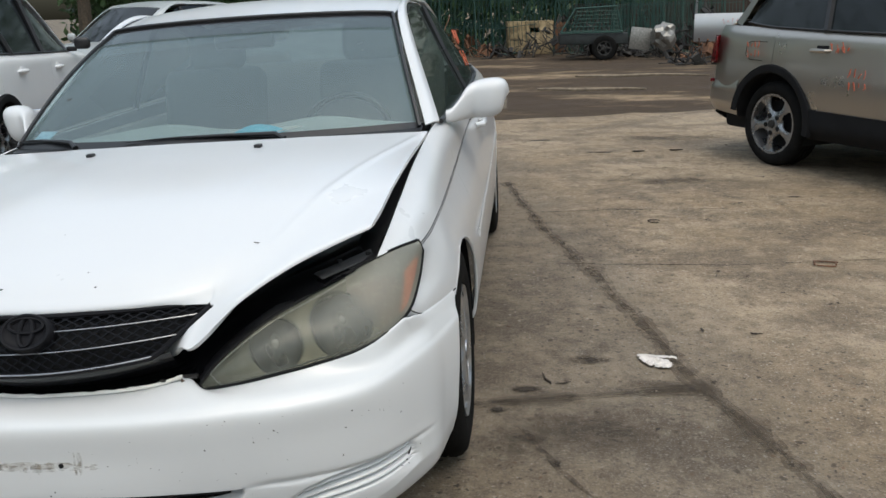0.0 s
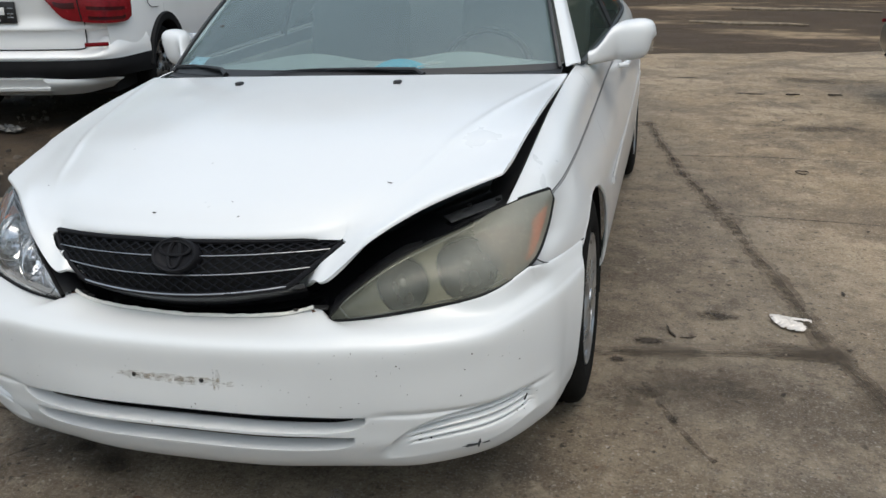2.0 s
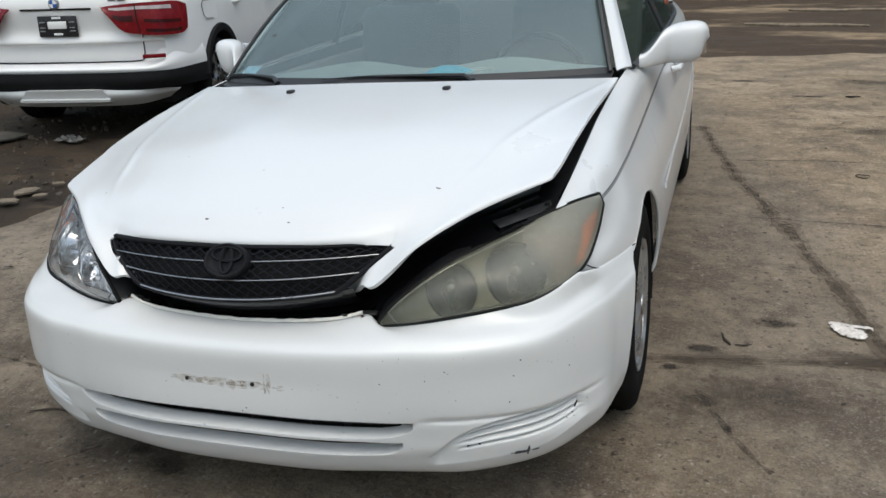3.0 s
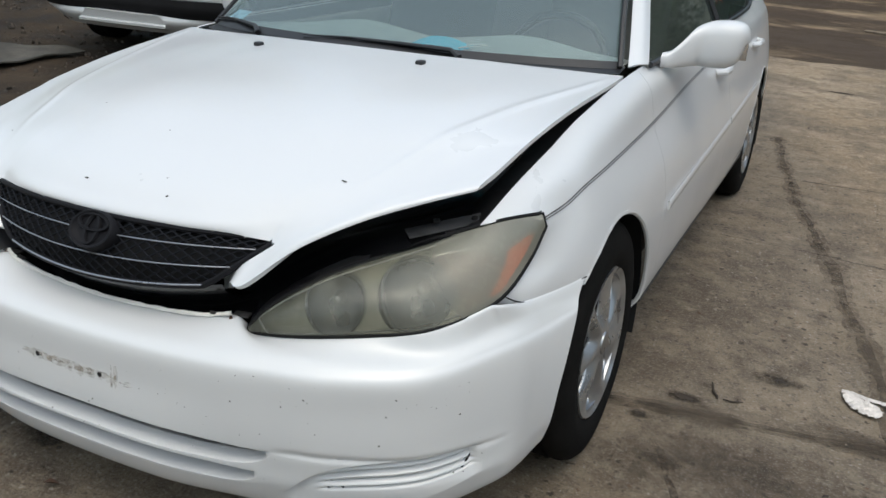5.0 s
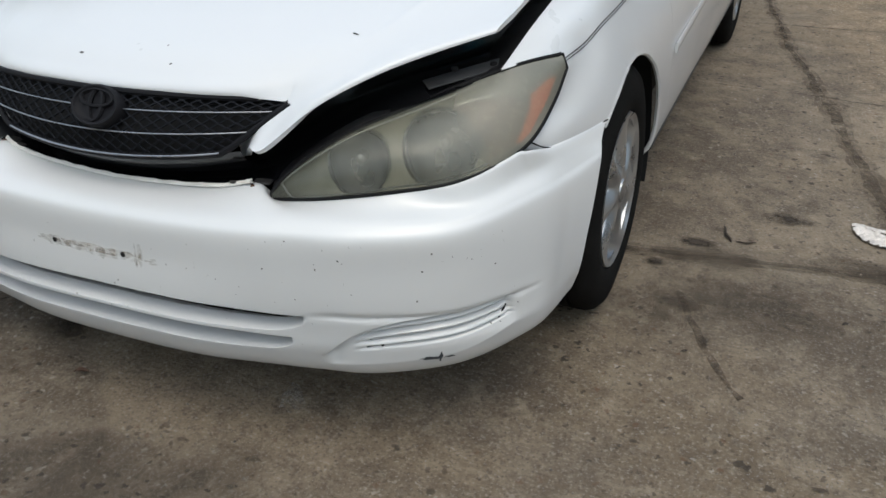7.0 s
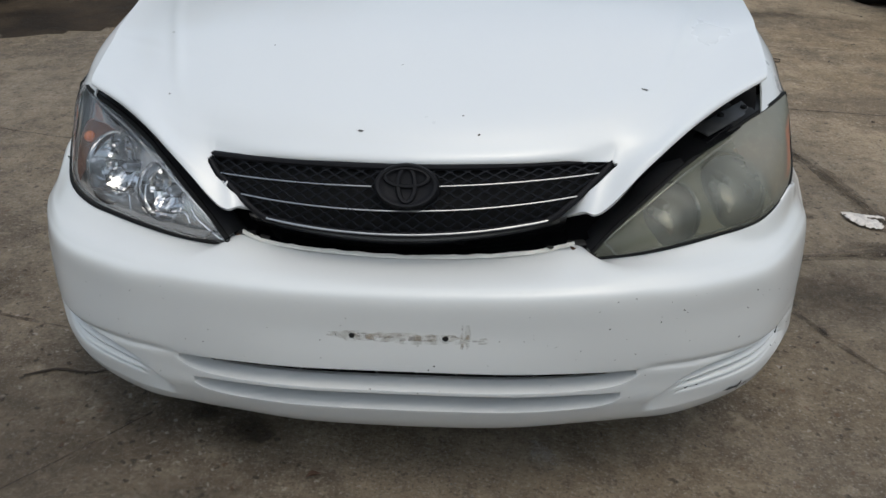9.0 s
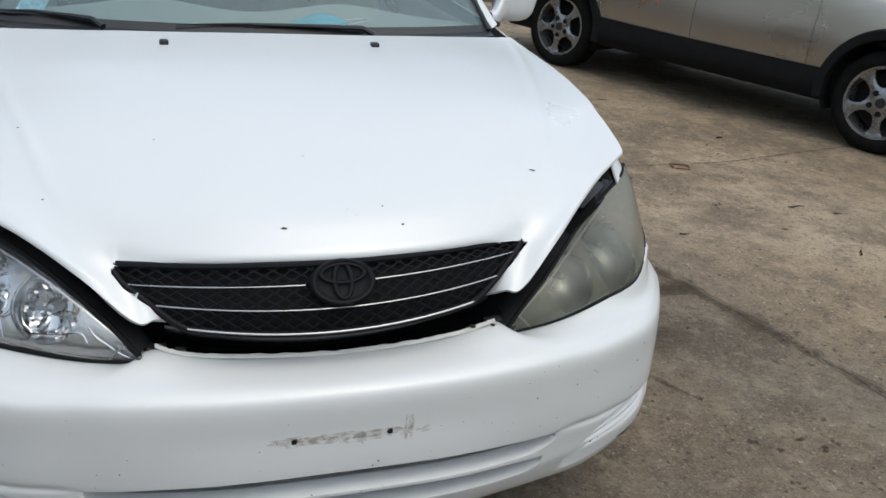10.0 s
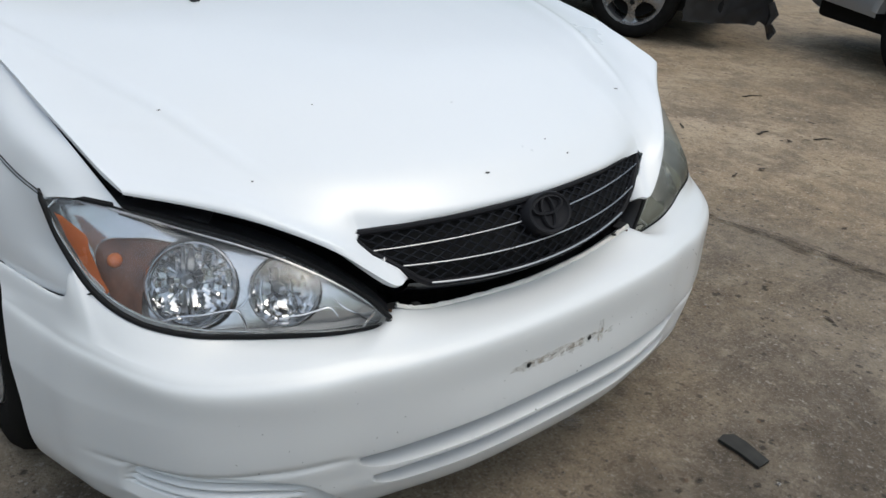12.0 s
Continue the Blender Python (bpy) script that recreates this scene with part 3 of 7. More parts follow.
def build_bumper():
    def half(side):
        low = cat(LAMP_EDGES[side][1], 8)
        under = [tuple(low[np.abs(low[:, 0] - x).argmin()] + np.array((.002, -.003, -.003))) for x in (.37, .50, .65, .772)]
        tip = (.322, .186, .588)
        rows = [
            [(0, .190, .552), (.20, .200, .556), (.318, .204, .578)] + [(x - .005, y + .020, z - .010) for x, y, z in under] + [(.800, .518, .602), (.858, .722, .594)],
            [(0, .170, .562), (.20, .181, .566), tip] + under + [(.809, .505, .613), (.866, .712, .602)],
            [(0, .118, .557), (.20, .123, .559), (.345, .135, .566), (.43, .150, .566), (.55, .188, .566), (.70, .275, .568), (.785, .405, .592), (.828, .520, .588), (.870, .672, .576)],
            [(0, .077, .546), (.20, .083, .547), (.352, .099, .550), (.44, .119, .550), (.56, .158, .550), (.71, .248, .550), (.805, .398, .566), (.842, .518, .562), (.876, .650, .560)],
            [(0, .061, .524), (.20, .067, .526), (.355, .084, .528), (.44, .104, .528), (.565, .141, .528), (.716, .234, .528), (.818, .396, .542), (.853, .510, .538), (.880, .630, .540)],
            [(0, .057, .460), (.20, .063, .460), (.360, .081, .462), (.445, .102, .463), (.565, .139, .465), (.718, .234, .468), (.823, .394, .470), (.856, .490, .470), (.881, .588, .470)],
            [(0, .051, .405), (.20, .057, .403), (.360, .080, .398), (.445, .101, .396), (.565, .137, .394), (.714, .230, .392), (.820, .390, .395), (.852, .475, .398), (.877, .558, .400)],
            [(0, .048, .345), (.20, .055, .343), (.360, .083, .340), (.445, .106, .338), (.565, .142, .335), (.708, .233, .335), (.812, .386, .338), (.844, .466, .340), (.871, .546, .342)],
            [(0, .054, .286), (.20, .062, .285), (.360, .091, .284), (.445, .113, .284), (.565, .149, .284), (.705, .237, .286), (.805, .384, .300), (.836, .462, .304), (.862, .546, .304)],
            [(0, .092, .222), (.20, .100, .221), (.360, .129, .220), (.445, .150, .217), (.56, .186, .213), (.688, .269, .221), (.780, .386, .243), (.816, .466, .256), (.846, .546, .268)],
            [(0, .170, .210), (.20, .178, .210), (.360, .205, .209), (.44, .225, .209), (.54, .256, .210), (.65, .325, .218), (.745, .440, .238), (.782, .50, .248), (.81, .560, .258)],
        ]
        return rows
    raw = loft(two_sided(half(-1), half(1)), 20, 16)
    for side in (-1, 1):
        low = cat(LAMP_EDGES[side][1], 12)
        for j in range(raw.shape[1]):
            x = raw[20, j, 0] * side
            near = float(smoothstep(.36, .40, x) * (1 - smoothstep(.770, .785, x)))
            if near > 0:
                want = np.array([np.interp(x - .002, low[:, 0], low[:, k]) for k in (1, 2)]) - np.array((.001, .0065))
                for i in range(0, 40):
                    raw[i, j, 1:] += (want - raw[20, j, 1:]) * near * (1 if i < 20 else 1 - (i - 20) / 20) if i != 20 else 0
                raw[20, j, 1:] = raw[20, j, 1:] * (1 - near) + want * near
    ax = np.abs(raw[90, :, 0])
    # heights along which the face is creased: two slots and the corner recess
    sag = lambda end: .014 * (ax / end) ** 2
    t1 = .386 - sag(.455)
    b1 = t1 - .047 * np.sqrt(np.clip(1 - (ax / .458) ** 10, .012, 1))
    t2 = np.minimum(.334 - sag(.428), b1 - .004)
    b2 = t2 - .043 * np.sqrt(np.clip(1 - (ax / .430) ** 10, .012, 1))
    xs = np.linspace(.47, .79, 41)
    ft = np.interp(ax, xs, cat([(v, 0, 0) for v in (.272, .330, .357, .366, .370, .373)], 8)[:, 0])
    fb = np.interp(ax, xs, cat([(v, 0, 0) for v in (.250, .254, .258, .264, .277, .306)], 8)[:, 0])
    b2 = np.maximum(b2, ft + .005)
    t2 = np.maximum(t2, b2 + .004)
    b1 = np.maximum(b1, t2 + .004)
    t1 = np.maximum(t1, b1 + .004)
    counts = (84, 16, 5, 16, 7, 52, 26)
    cols, band, frac = [], [], []
    for j in range(raw.shape[1]):
        col = raw[:, j]
        i0 = 24
        at = lambda z: i0 + float(np.interp(-z, -col[i0:, 2], np.arange(len(col) - i0)))
        edges = [0.0] + [at(v[j]) for v in (t1, b1, t2, b2, ft, fb)] + [len(col) - 1.0]
        v = np.concatenate([np.linspace(edges[k], edges[k + 1], n + 1)[:-1] for k, n in enumerate(counts)] + [[len(col) - 1.0]])
        cols.append(np.stack([np.interp(v, np.arange(len(col)), col[:, q]) for q in range(3)], -1))
    g = np.array(cols).transpose(1, 0, 2)
    band = np.concatenate([np.full(n, k) for k, n in enumerate(counts)] + [[6]])
    frac = np.concatenate([np.arange(n) / n for n in counts] + [[1.0]])
    z, x = g[..., 2], g[..., 0]
    ax2 = np.abs(x)
    f = frac[:, None]
    inward = np.zeros_like(x)
    # each slot drops back below its upper lip and slopes out again
    for k, end in ((1, .452), (3, .424)):
        taper = 1 - smoothstep(end - .016, end, ax2)
        step = np.interp(f, [0, .05, .70, .86, .95, 1] if k == 1 else [0, .05, .74, .88, .96, 1], [0, .062, .062, .041, .012, 0])
        inward += np.where(band[:, None] == k, step * taper, 0)
    # corner recess: drops back under its upper edge, runs out below, with three curved ribs
    lens = smoothstep(.535, .585, ax2) * (1 - smoothstep(.764, .776, ax2))
    rib = (.5 - .5 * np.cos(np.clip((f - .08) / .54, 0, 1) * 6 * math.pi)) ** .7 * lens
    pocket = .020 * np.clip(f / .06, 0, 1) * (1 - f) ** .8 + .012 * lens * smoothstep(.05, .10, f) * (1 - smoothstep(.62, .70, f))
    inward += np.where(band[:, None] == 5, (pocket - .016 * rib) * smoothstep(.472, .50, ax2) * (1 - smoothstep(.774, .783, ax2)), 0)
    # soft feature line that runs out from the slots to the corner
    line = np.interp(ax2, [0, .45, .51, .62, .80], [.392, .378, .381, .376, .374])
    inward += .005 * np.exp(-((z - line + .007) / .007) ** 2) * smoothstep(.44, .52, ax2) * (1 - smoothstep(.75, .84, ax2))
    # the bumper hangs a little askew: its chin stands out further than its shoulders
    zs = [.22, .30, .40, .47, .56]
    wide = np.where(x > 0, np.interp(z, zs, [1.028, 1.028, 1.012, 1.009, 1.004]), np.interp(z, zs, [1.014, 1.014, 1.004, 1.0, .984]))
    late = smoothstep(.46, .57, z) * (x < 0)
    reach = smoothstep(.50, .76, ax2) * (1 - late) + smoothstep(.755, .87, ax2) * late
    g[..., 0] *= 1 + (wide - 1) * reach * (1 - .9 * smoothstep(.80, .86, ax2) * (x > 0))
    dxy = np.gradient(g[..., :2], axis=1)
    n = np.stack([-dxy[..., 1], dxy[..., 0]], -1)
    n /= np.maximum(np.linalg.norm(n, axis=-1, keepdims=True), 1e-6)
    g[..., :2] += n * inward[..., None]
    slit = (band[:-1, None] == 1) & (ax2[:-1, :-1] < .442) | (band[:-1, None] == 3) & (ax2[:-1, :-1] < .414)
    slit &= (f[:-1] > .05) & (f[:-1] < np.where(band[:-1, None] == 1, .82, .83) * np.clip((np.where(band[:-1, None] == 1, .452, .424) - ax2[:-1, :-1]) / .035, 0, 1) + .04)
    b = shell(part("front_bumper", grid_bm(g, ~slit), WHITE_CHIPPED, saloon, "white front bumper with stone chips and a plate stain", smooth=50), .004, 0)
    # dark space and stiffening ribs behind the slots
    back = g.copy()
    back[..., :2] += n * .075
    part("slot_void", grid_bm(back, np.repeat((band[:-1, None] >= 1) & (band[:-1, None] <= 3), g.shape[1] - 1, 1) & (ax2[:-1, :-1] < .50)), BLACK_PLASTIC, b)
    for k, top in ((1, t1), (3, t2)):
        row = int(np.where(band == k)[0][2])
        for px in (-.38, -.30, -.22, -.14, -.06, .02, .10, .18, .26, .34):
            j = int(np.abs(g[row, :, 0] - px).argmin())
            q = g[row, j]
            part("slot_rib", boxed((q[0], q[1] + .040, q[2] - .008), (.004, .05, .022), .001), BLACK_PLASTIC, b)
    return b, g


bumper, bumper_grid = build_bumper()


def on_bumper(x, z, lift=0.0015):
    """Place and outward turn on the bumper's face at x and height z."""
    d = (bumper_grid[..., 0] - x) ** 2 + (bumper_grid[..., 2] - z) ** 2 + 1e3 * (bumper_grid[..., 1] > .5)
    i, j = np.unravel_index(d.argmin(), d.shape)
    i, j = min(max(i, 1), d.shape[0] - 2), min(max(j, 1), d.shape[1] - 2)
    a, b = Vector(bumper_grid[i, j + 1] - bumper_grid[i, j - 1]), Vector(bumper_grid[i + 1, j] - bumper_grid[i - 1, j])
    n = a.cross(b).normalized()
    if n.y > 0:
        n = -n
    return Vector(bumper_grid[i, j]) + n * lift, n


def hood_lift(x, y):
    """The bonnet has sprung up, more on one side of its front edge than on the other."""
    return .022 * (1 + np.sign(x) * np.minimum((np.abs(x) / .69) ** 2, 1.1)) * (1 - smoothstep(.55, 1.45, y))


HOOD_SHIFT = .007


def grille_at(x, v, out=0.0):
    """The grille's face: v is 0 at its lowest bar, 1 and 2 at the bars above and 3 at its upper edge."""
    levels = [(x, y0 + y2 * x * x, z0 + z1 * x + z2 * x * x) for y0, y2, z0, z1, z2 in (
        (.160, .44, .590, .020, .25), (.131, .53, .631, .022, .20), (.130, .61, .679, .022, .06), (.154, .52, .716, .027, 0), (.178, .47, .746, .013, -.035))]
    v = min(max(v, -1), 3) + 1
    i = min(int(v), 3)
    p = Vector(levels[i]).lerp(Vector(levels[i + 1]), v - i)
    d = Vector(levels[i + 1]) - Vector(levels[i])
    return p + Vector((0, -d.z, d.y)).normalized() * out


def grille_end(v):
    return float(np.interp(v, [0, .25, 1, 2, 2.85, 3], [.262, .284, .322, .364, .386, .378]))


def build_hood():
    rows = [
        [(0, .225, .585), (.18, .230, .590), (.265, .222, .600), (.317, .174, .642), (.355, .164, .6475), (.440, .214, .715), (.527, .2975, .757), (.6115, .383, .780), (.700, .459, .799)],
        [(0, .212, .650), (.18, .220, .650), (.272, .222, .652), (.329, .188, .664), (.360, .180, .664), (.4415, .218, .722), (.528, .300, .763), (.6125, .385, .786), (.7008, .461, .804)],
        [(0, .196, .705), (.18, .208, .703), (.285, .220, .702), (.346, .208, .692), (.370, .206, .690), (.444, .228, .731), (.532, .312, .771), (.616, .397, .793), (.7025, .470, .809)],
        [(0, .176, .733), (.18, .190, .733), (.288, .214, .732), (.366, .240, .728), (.388, .244, .730), (.452, .262, .746), (.540, .343, .783), (.624, .430, .802), (.7065, .495, .816)],
        [(0, .202, .758), (.18, .216, .758), (.288, .240, .758), (.362, .264, .758), (.392, .275, .760), (.460, .306, .770), (.549, .385, .795), (.632, .468, .811), (.711, .530, .823)],
        [(0, .268, .797), (.18, .280, .797), (.288, .305, .797), (.360, .324, .798), (.395, .339, .800), (.472, .385, .805), (.560, .455, .815), (.640, .530, .826), (.716, .585, .836)],
        [(0, .405, .843), (.19, .412, .843), (.292, .430, .841), (.364, .445, .839), (.405, .456, .838), (.484, .494, .839), (.573, .548, .843), (.653, .610, .846), (.721, .652, .851)],
        [(0, .58, .888), (.20, .585, .888), (.30, .593, .886), (.37, .602, .883), (.42, .610, .881), (.50, .630, .878), (.59, .660, .872), (.668, .700, .868), (.728, .730, .869)],
        [(0, .90, .938), (.20, .90, .937), (.30, .905, .934), (.38, .909, .932), (.43, .914, .930), (.51, .925, .926), (.605, .940, .917), (.685, .955, .909), (.738, .965, .908)],
        [(0, 1.160, .968), (.20, 1.170, .966), (.30, 1.185, .964), (.38, 1.197, .963), (.43, 1.208, .961), (.525, 1.235, .957), (.625, 1.265, .953), (.70, 1.290, .950), (.748, 1.312, .948)],
    ]
    g = loft(mirror_rows(rows), 12, 14)
    ax, y = np.abs(g[..., 0]), g[..., 1]
    fold = np.interp(y, [.25, .43, .71, 1.1, 1.3], [.42, .50, .587, .69, .735])
    side = ax - fold
    g[..., 2] += .0034 * np.exp(-(side / .012) ** 2) * smoothstep(.30, .55, y) * (1 - smoothstep(1.15, 1.3, y))
    g[..., 2] += hood_lift(g[..., 0], g[..., 1])
    g[..., 0] += HOOD_SHIFT
    # the opening that the grille sits in
    mid = (g[:-1, :-1] + g[1:, 1:] + g[1:, :-1] + g[:-1, 1:]) / 4
    keep = np.ones(mid.shape[:2], bool)
    for i, j in np.ndindex(keep.shape):
        x, y, z = mid[i, j]
        v = float(np.interp(z, [grille_at(x, k).z for k in (0, 1, 2, 3)], [0, 1, 2, 3]))
        keep[i, j] = y > .30 or z > grille_at(x, 3).z + .001 or abs(x - .003) > grille_end(v) + .001
    # draw the rim of the opening onto the grille's outline
    full = np.pad(keep, 1, mode="edge")
    count = full[:-1, :-1].astype(int) + full[1:, :-1] + full[:-1, 1:] + full[1:, 1:]
    for i, j in np.argwhere((count > 0) & (count < 4)):
        x, y, z = g[i, j]
        v = float(np.interp(z, [grille_at(x, k).z for k in (0, 1, 2, 3)], [0, 1, 2, 3]))
        if v < 2.8:
            end = math.copysign(grille_end(v) + .003, x) + .003
            g[i, j, 0] = end if abs(end - x) < .0045 else x
    h = part("bonnet", grid_bm(g, keep), WHITE, saloon, "white bonnet standing ajar at one corner", smooth=60)
    return shell(h, .010, -1), g


hood, hood_grid = build_hood()


def on_hood(x, y, lift=0.001):
    d = (hood_grid[56:, :, 0] - x) ** 2 + (hood_grid[56:, :, 1] - y) ** 2
    i, j = np.unravel_index(d.argmin(), d.shape)
    i = min(i + 56, hood_grid.shape[0] - 2)
    j = min(max(j, 1), hood_grid.shape[1] - 2)
    a, b = Vector(hood_grid[i, j + 1] - hood_grid[i, j - 1]), Vector(hood_grid[i + 1, j] - hood_grid[i - 1, j])
    n = a.cross(b).normalized()
    if n.z < 0:
        n = -n
    return Vector(hood_grid[i, j]) + n * lift, n


def build_grille():
    gr = part("grille", bmesh.new(), GRILLE_BLACK, saloon, "dark grille with diamond mesh and thin bright bars")
    levels = np.linspace(0, 3, 25)
    back = np.array([[tuple(grille_at(x * grille_end(v), v, -.012)) for x in np.linspace(-1, 1, 41)] for v in levels])
    part("backing", grid_bm(back), DEEP_BLACK, gr)
    # outer frame with rounded corners
    side = list(np.linspace(2.85, .15, 22))
    loop = [grille_at(x, 3, .001) for x in np.linspace(-.374, .374, 40)] + [grille_at(grille_end(v), v, .001) for v in side] + [grille_at(x, 0, .0) for x in np.linspace(.262, -.262, 34)] + [grille_at(-grille_end(v), v, .001) for v in side[::-1]]
    part("frame", tube(bmesh.new(), [tuple(q) for q in loop + loop[:1]], .0068, 8, cap=False), FRAME_BLACK, gr)
    # bright bars; the badge breaks the uppermost
    for v, runs, r in ((2, ((-.356, -.060), (.062, .356)), .0015), (1, ((-.312, .316),), .0015), (.06, ((-.262, .264),), .0021)):
        for a, b in runs:
            part("bar", tube(bmesh.new(), [tuple(grille_at(x, v, .0050)) for x in np.linspace(a, b, 30)], r, 6), DULL_CHROME, gr, "thin worn bright bar")
    # diamond mesh: wavy strands that touch at every turn
    bm = bmesh.new()
    pitch, turns = .0325, ((0, 1), (.07, 1), (.43, -1), (.57, -1), (.93, 1))
    for sec, lines in ((0, 4), (1, 4), (2, 4)):
        for k in range(lines):
            run = []
            for n in range(-13, 13):
                for u, a in turns:
                    x = (n + u) * pitch
                    v = sec + .03 + .94 * (k + .5 + (.44 if k % 2 else -.44) * a) / lines
                    if abs(x) < grille_end(v) - .004:
                        run.append(tuple(grille_at(x, v, .0005)))
            if len(run) > 2:
                tube(bm, run, .0021, 5)
    part("mesh", bm, GRILLE_BLACK, gr)
    # blacked-out oval badge of plain rings
    e = part("badge", lathe([(.001, .002), (.036, .002), (.048, .006), (.052, .012), (.057, .013), (.061, .008), (.062, -.020)], 48, 'Y'), FRAME_BLACK, gr, "blacked-out oval badge of plain rings")
    e.matrix_local = Matrix.Translation(grille_at(.005, 2.0, .008)) @ pose(0, 0, 0, 33, 0, 180) @ Matrix.Diagonal((.96, .9, .68, 1))
    for rx, rz, cz, y in ((.040, .024, .022, .006), (.016, .046, .002, .005)):
        part("badge_ring", tube(bmesh.new(), [(rx * math.cos(a), y, cz + rz * math.sin(a)) for a in np.linspace(0, 2 * math.pi, 37)], .0055, 6, cap=False), FRAME_BLACK, e)
    # glossy black moulding that runs back below the lowest bar
    low = []
    for v, back_y in ((.02, 0), (-.35, .0), (-.75, .006), (-1, .025), (-1, .07)):
        low.append([tuple(grille_at(x, v) + Vector((0, back_y + .02 * abs(x) ** 2, -.012 * (back_y > .01)))) for x in np.linspace(-.30, .30, 31)])
    part("lower_moulding", grid_bm(np.array(low)), GLOSS_BLACK, gr, "glossy black moulding below the grille")
    return gr


build_grille()


# headlamps
def lamp_surface(side, bulge, sink=0.0, nu=8, nv=14):
    t, l = (cat(e, nu) for e in LAMP_EDGES[side])
    rows = []
    for k in range(nv + 1):
        q = k / nv
        w = math.sin(math.pi * q) * bulge
        mid = t * (1 - q) + l * q
        out = np.tile(np.array((.42, -.82, .38)), (len(mid), 1))
        env = np.sin(np.linspace(.12, math.pi - .05, len(mid))) ** .7
        rows.append(mid + out * (w * env)[:, None] - np.array((.42, -.82, .30)) * sink)
    return np.array(rows)


def lamp_at(side, u, q, sink=0.0):
    """A place on the lamp's face: u outwards from its inner tip (0 to 8), q down from its upper edge (0 to 1)."""
    i = min(int(u), 7)
    p = [Vector(a[i]).lerp(Vector(a[i + 1]), u - i) for a in LAMP_EDGES[side]]
    return p[0].lerp(p[1], q) - Vector((.42, -.82, .30)) * sink


def lens_at(side, u, q, depth=0.0):
    """A place that deep behind the lens."""
    env = math.sin(.12 + u / 8 * (math.pi - .17)) ** .7
    return lamp_at(side, u, q) + Vector((.42, -.82, .38)) * (.034 * math.sin(math.pi * q) * env - depth)


def bowl(parent, c, r, depth, aim, material, name="reflector", facets=0):
    """A reflector bowl; facets gives it stepped flutes as moulded reflectors have."""
    prof = [(r * math.sin(a), depth * math.cos(a)) for a in np.linspace(.05, math.pi / 2, 14)]
    bm = lathe(prof, 56, 'Y')
    if facets:
        for v in bm.verts:
            q = math.hypot(v.co.x, v.co.z) / r
            strip, tier = math.floor(v.co.x / r * facets * .5), v.co.z > -.1 * r
            v.co.y += depth * .22 * (noise.cell((strip * 1.7, 3.0 * tier, r * 99)) - .5) * smoothstep(.15, .3, q) * (1 - smoothstep(.80, .93, q))
    ob = part(name, bm, material, parent, smooth=14 if facets else 40)
    ob.matrix_local = Matrix.Translation(c) @ Vector(aim).to_track_quat('-Y', 'Z').to_matrix().to_4x4()
    return ob


def patch(side, outer, inner, sink, hollow, n=12, place=lamp_at):
    """A curved piece of the lamp's inside between two lines of (u, q) points."""
    a, b = cat([(u, q, 0) for u, q in outer], 6), cat([(u, q, 0) for u, q in inner], 6)
    return np.array([[tuple(place(side, *(p * (1 - k / n) + r * k / n)[:2], sink + hollow * math.sin(math.pi * k / n) * math.sin(math.pi * i / (len(a) - 1)))) for k in range(n + 1)] for i, (p, r) in enumerate(zip(a, b))])


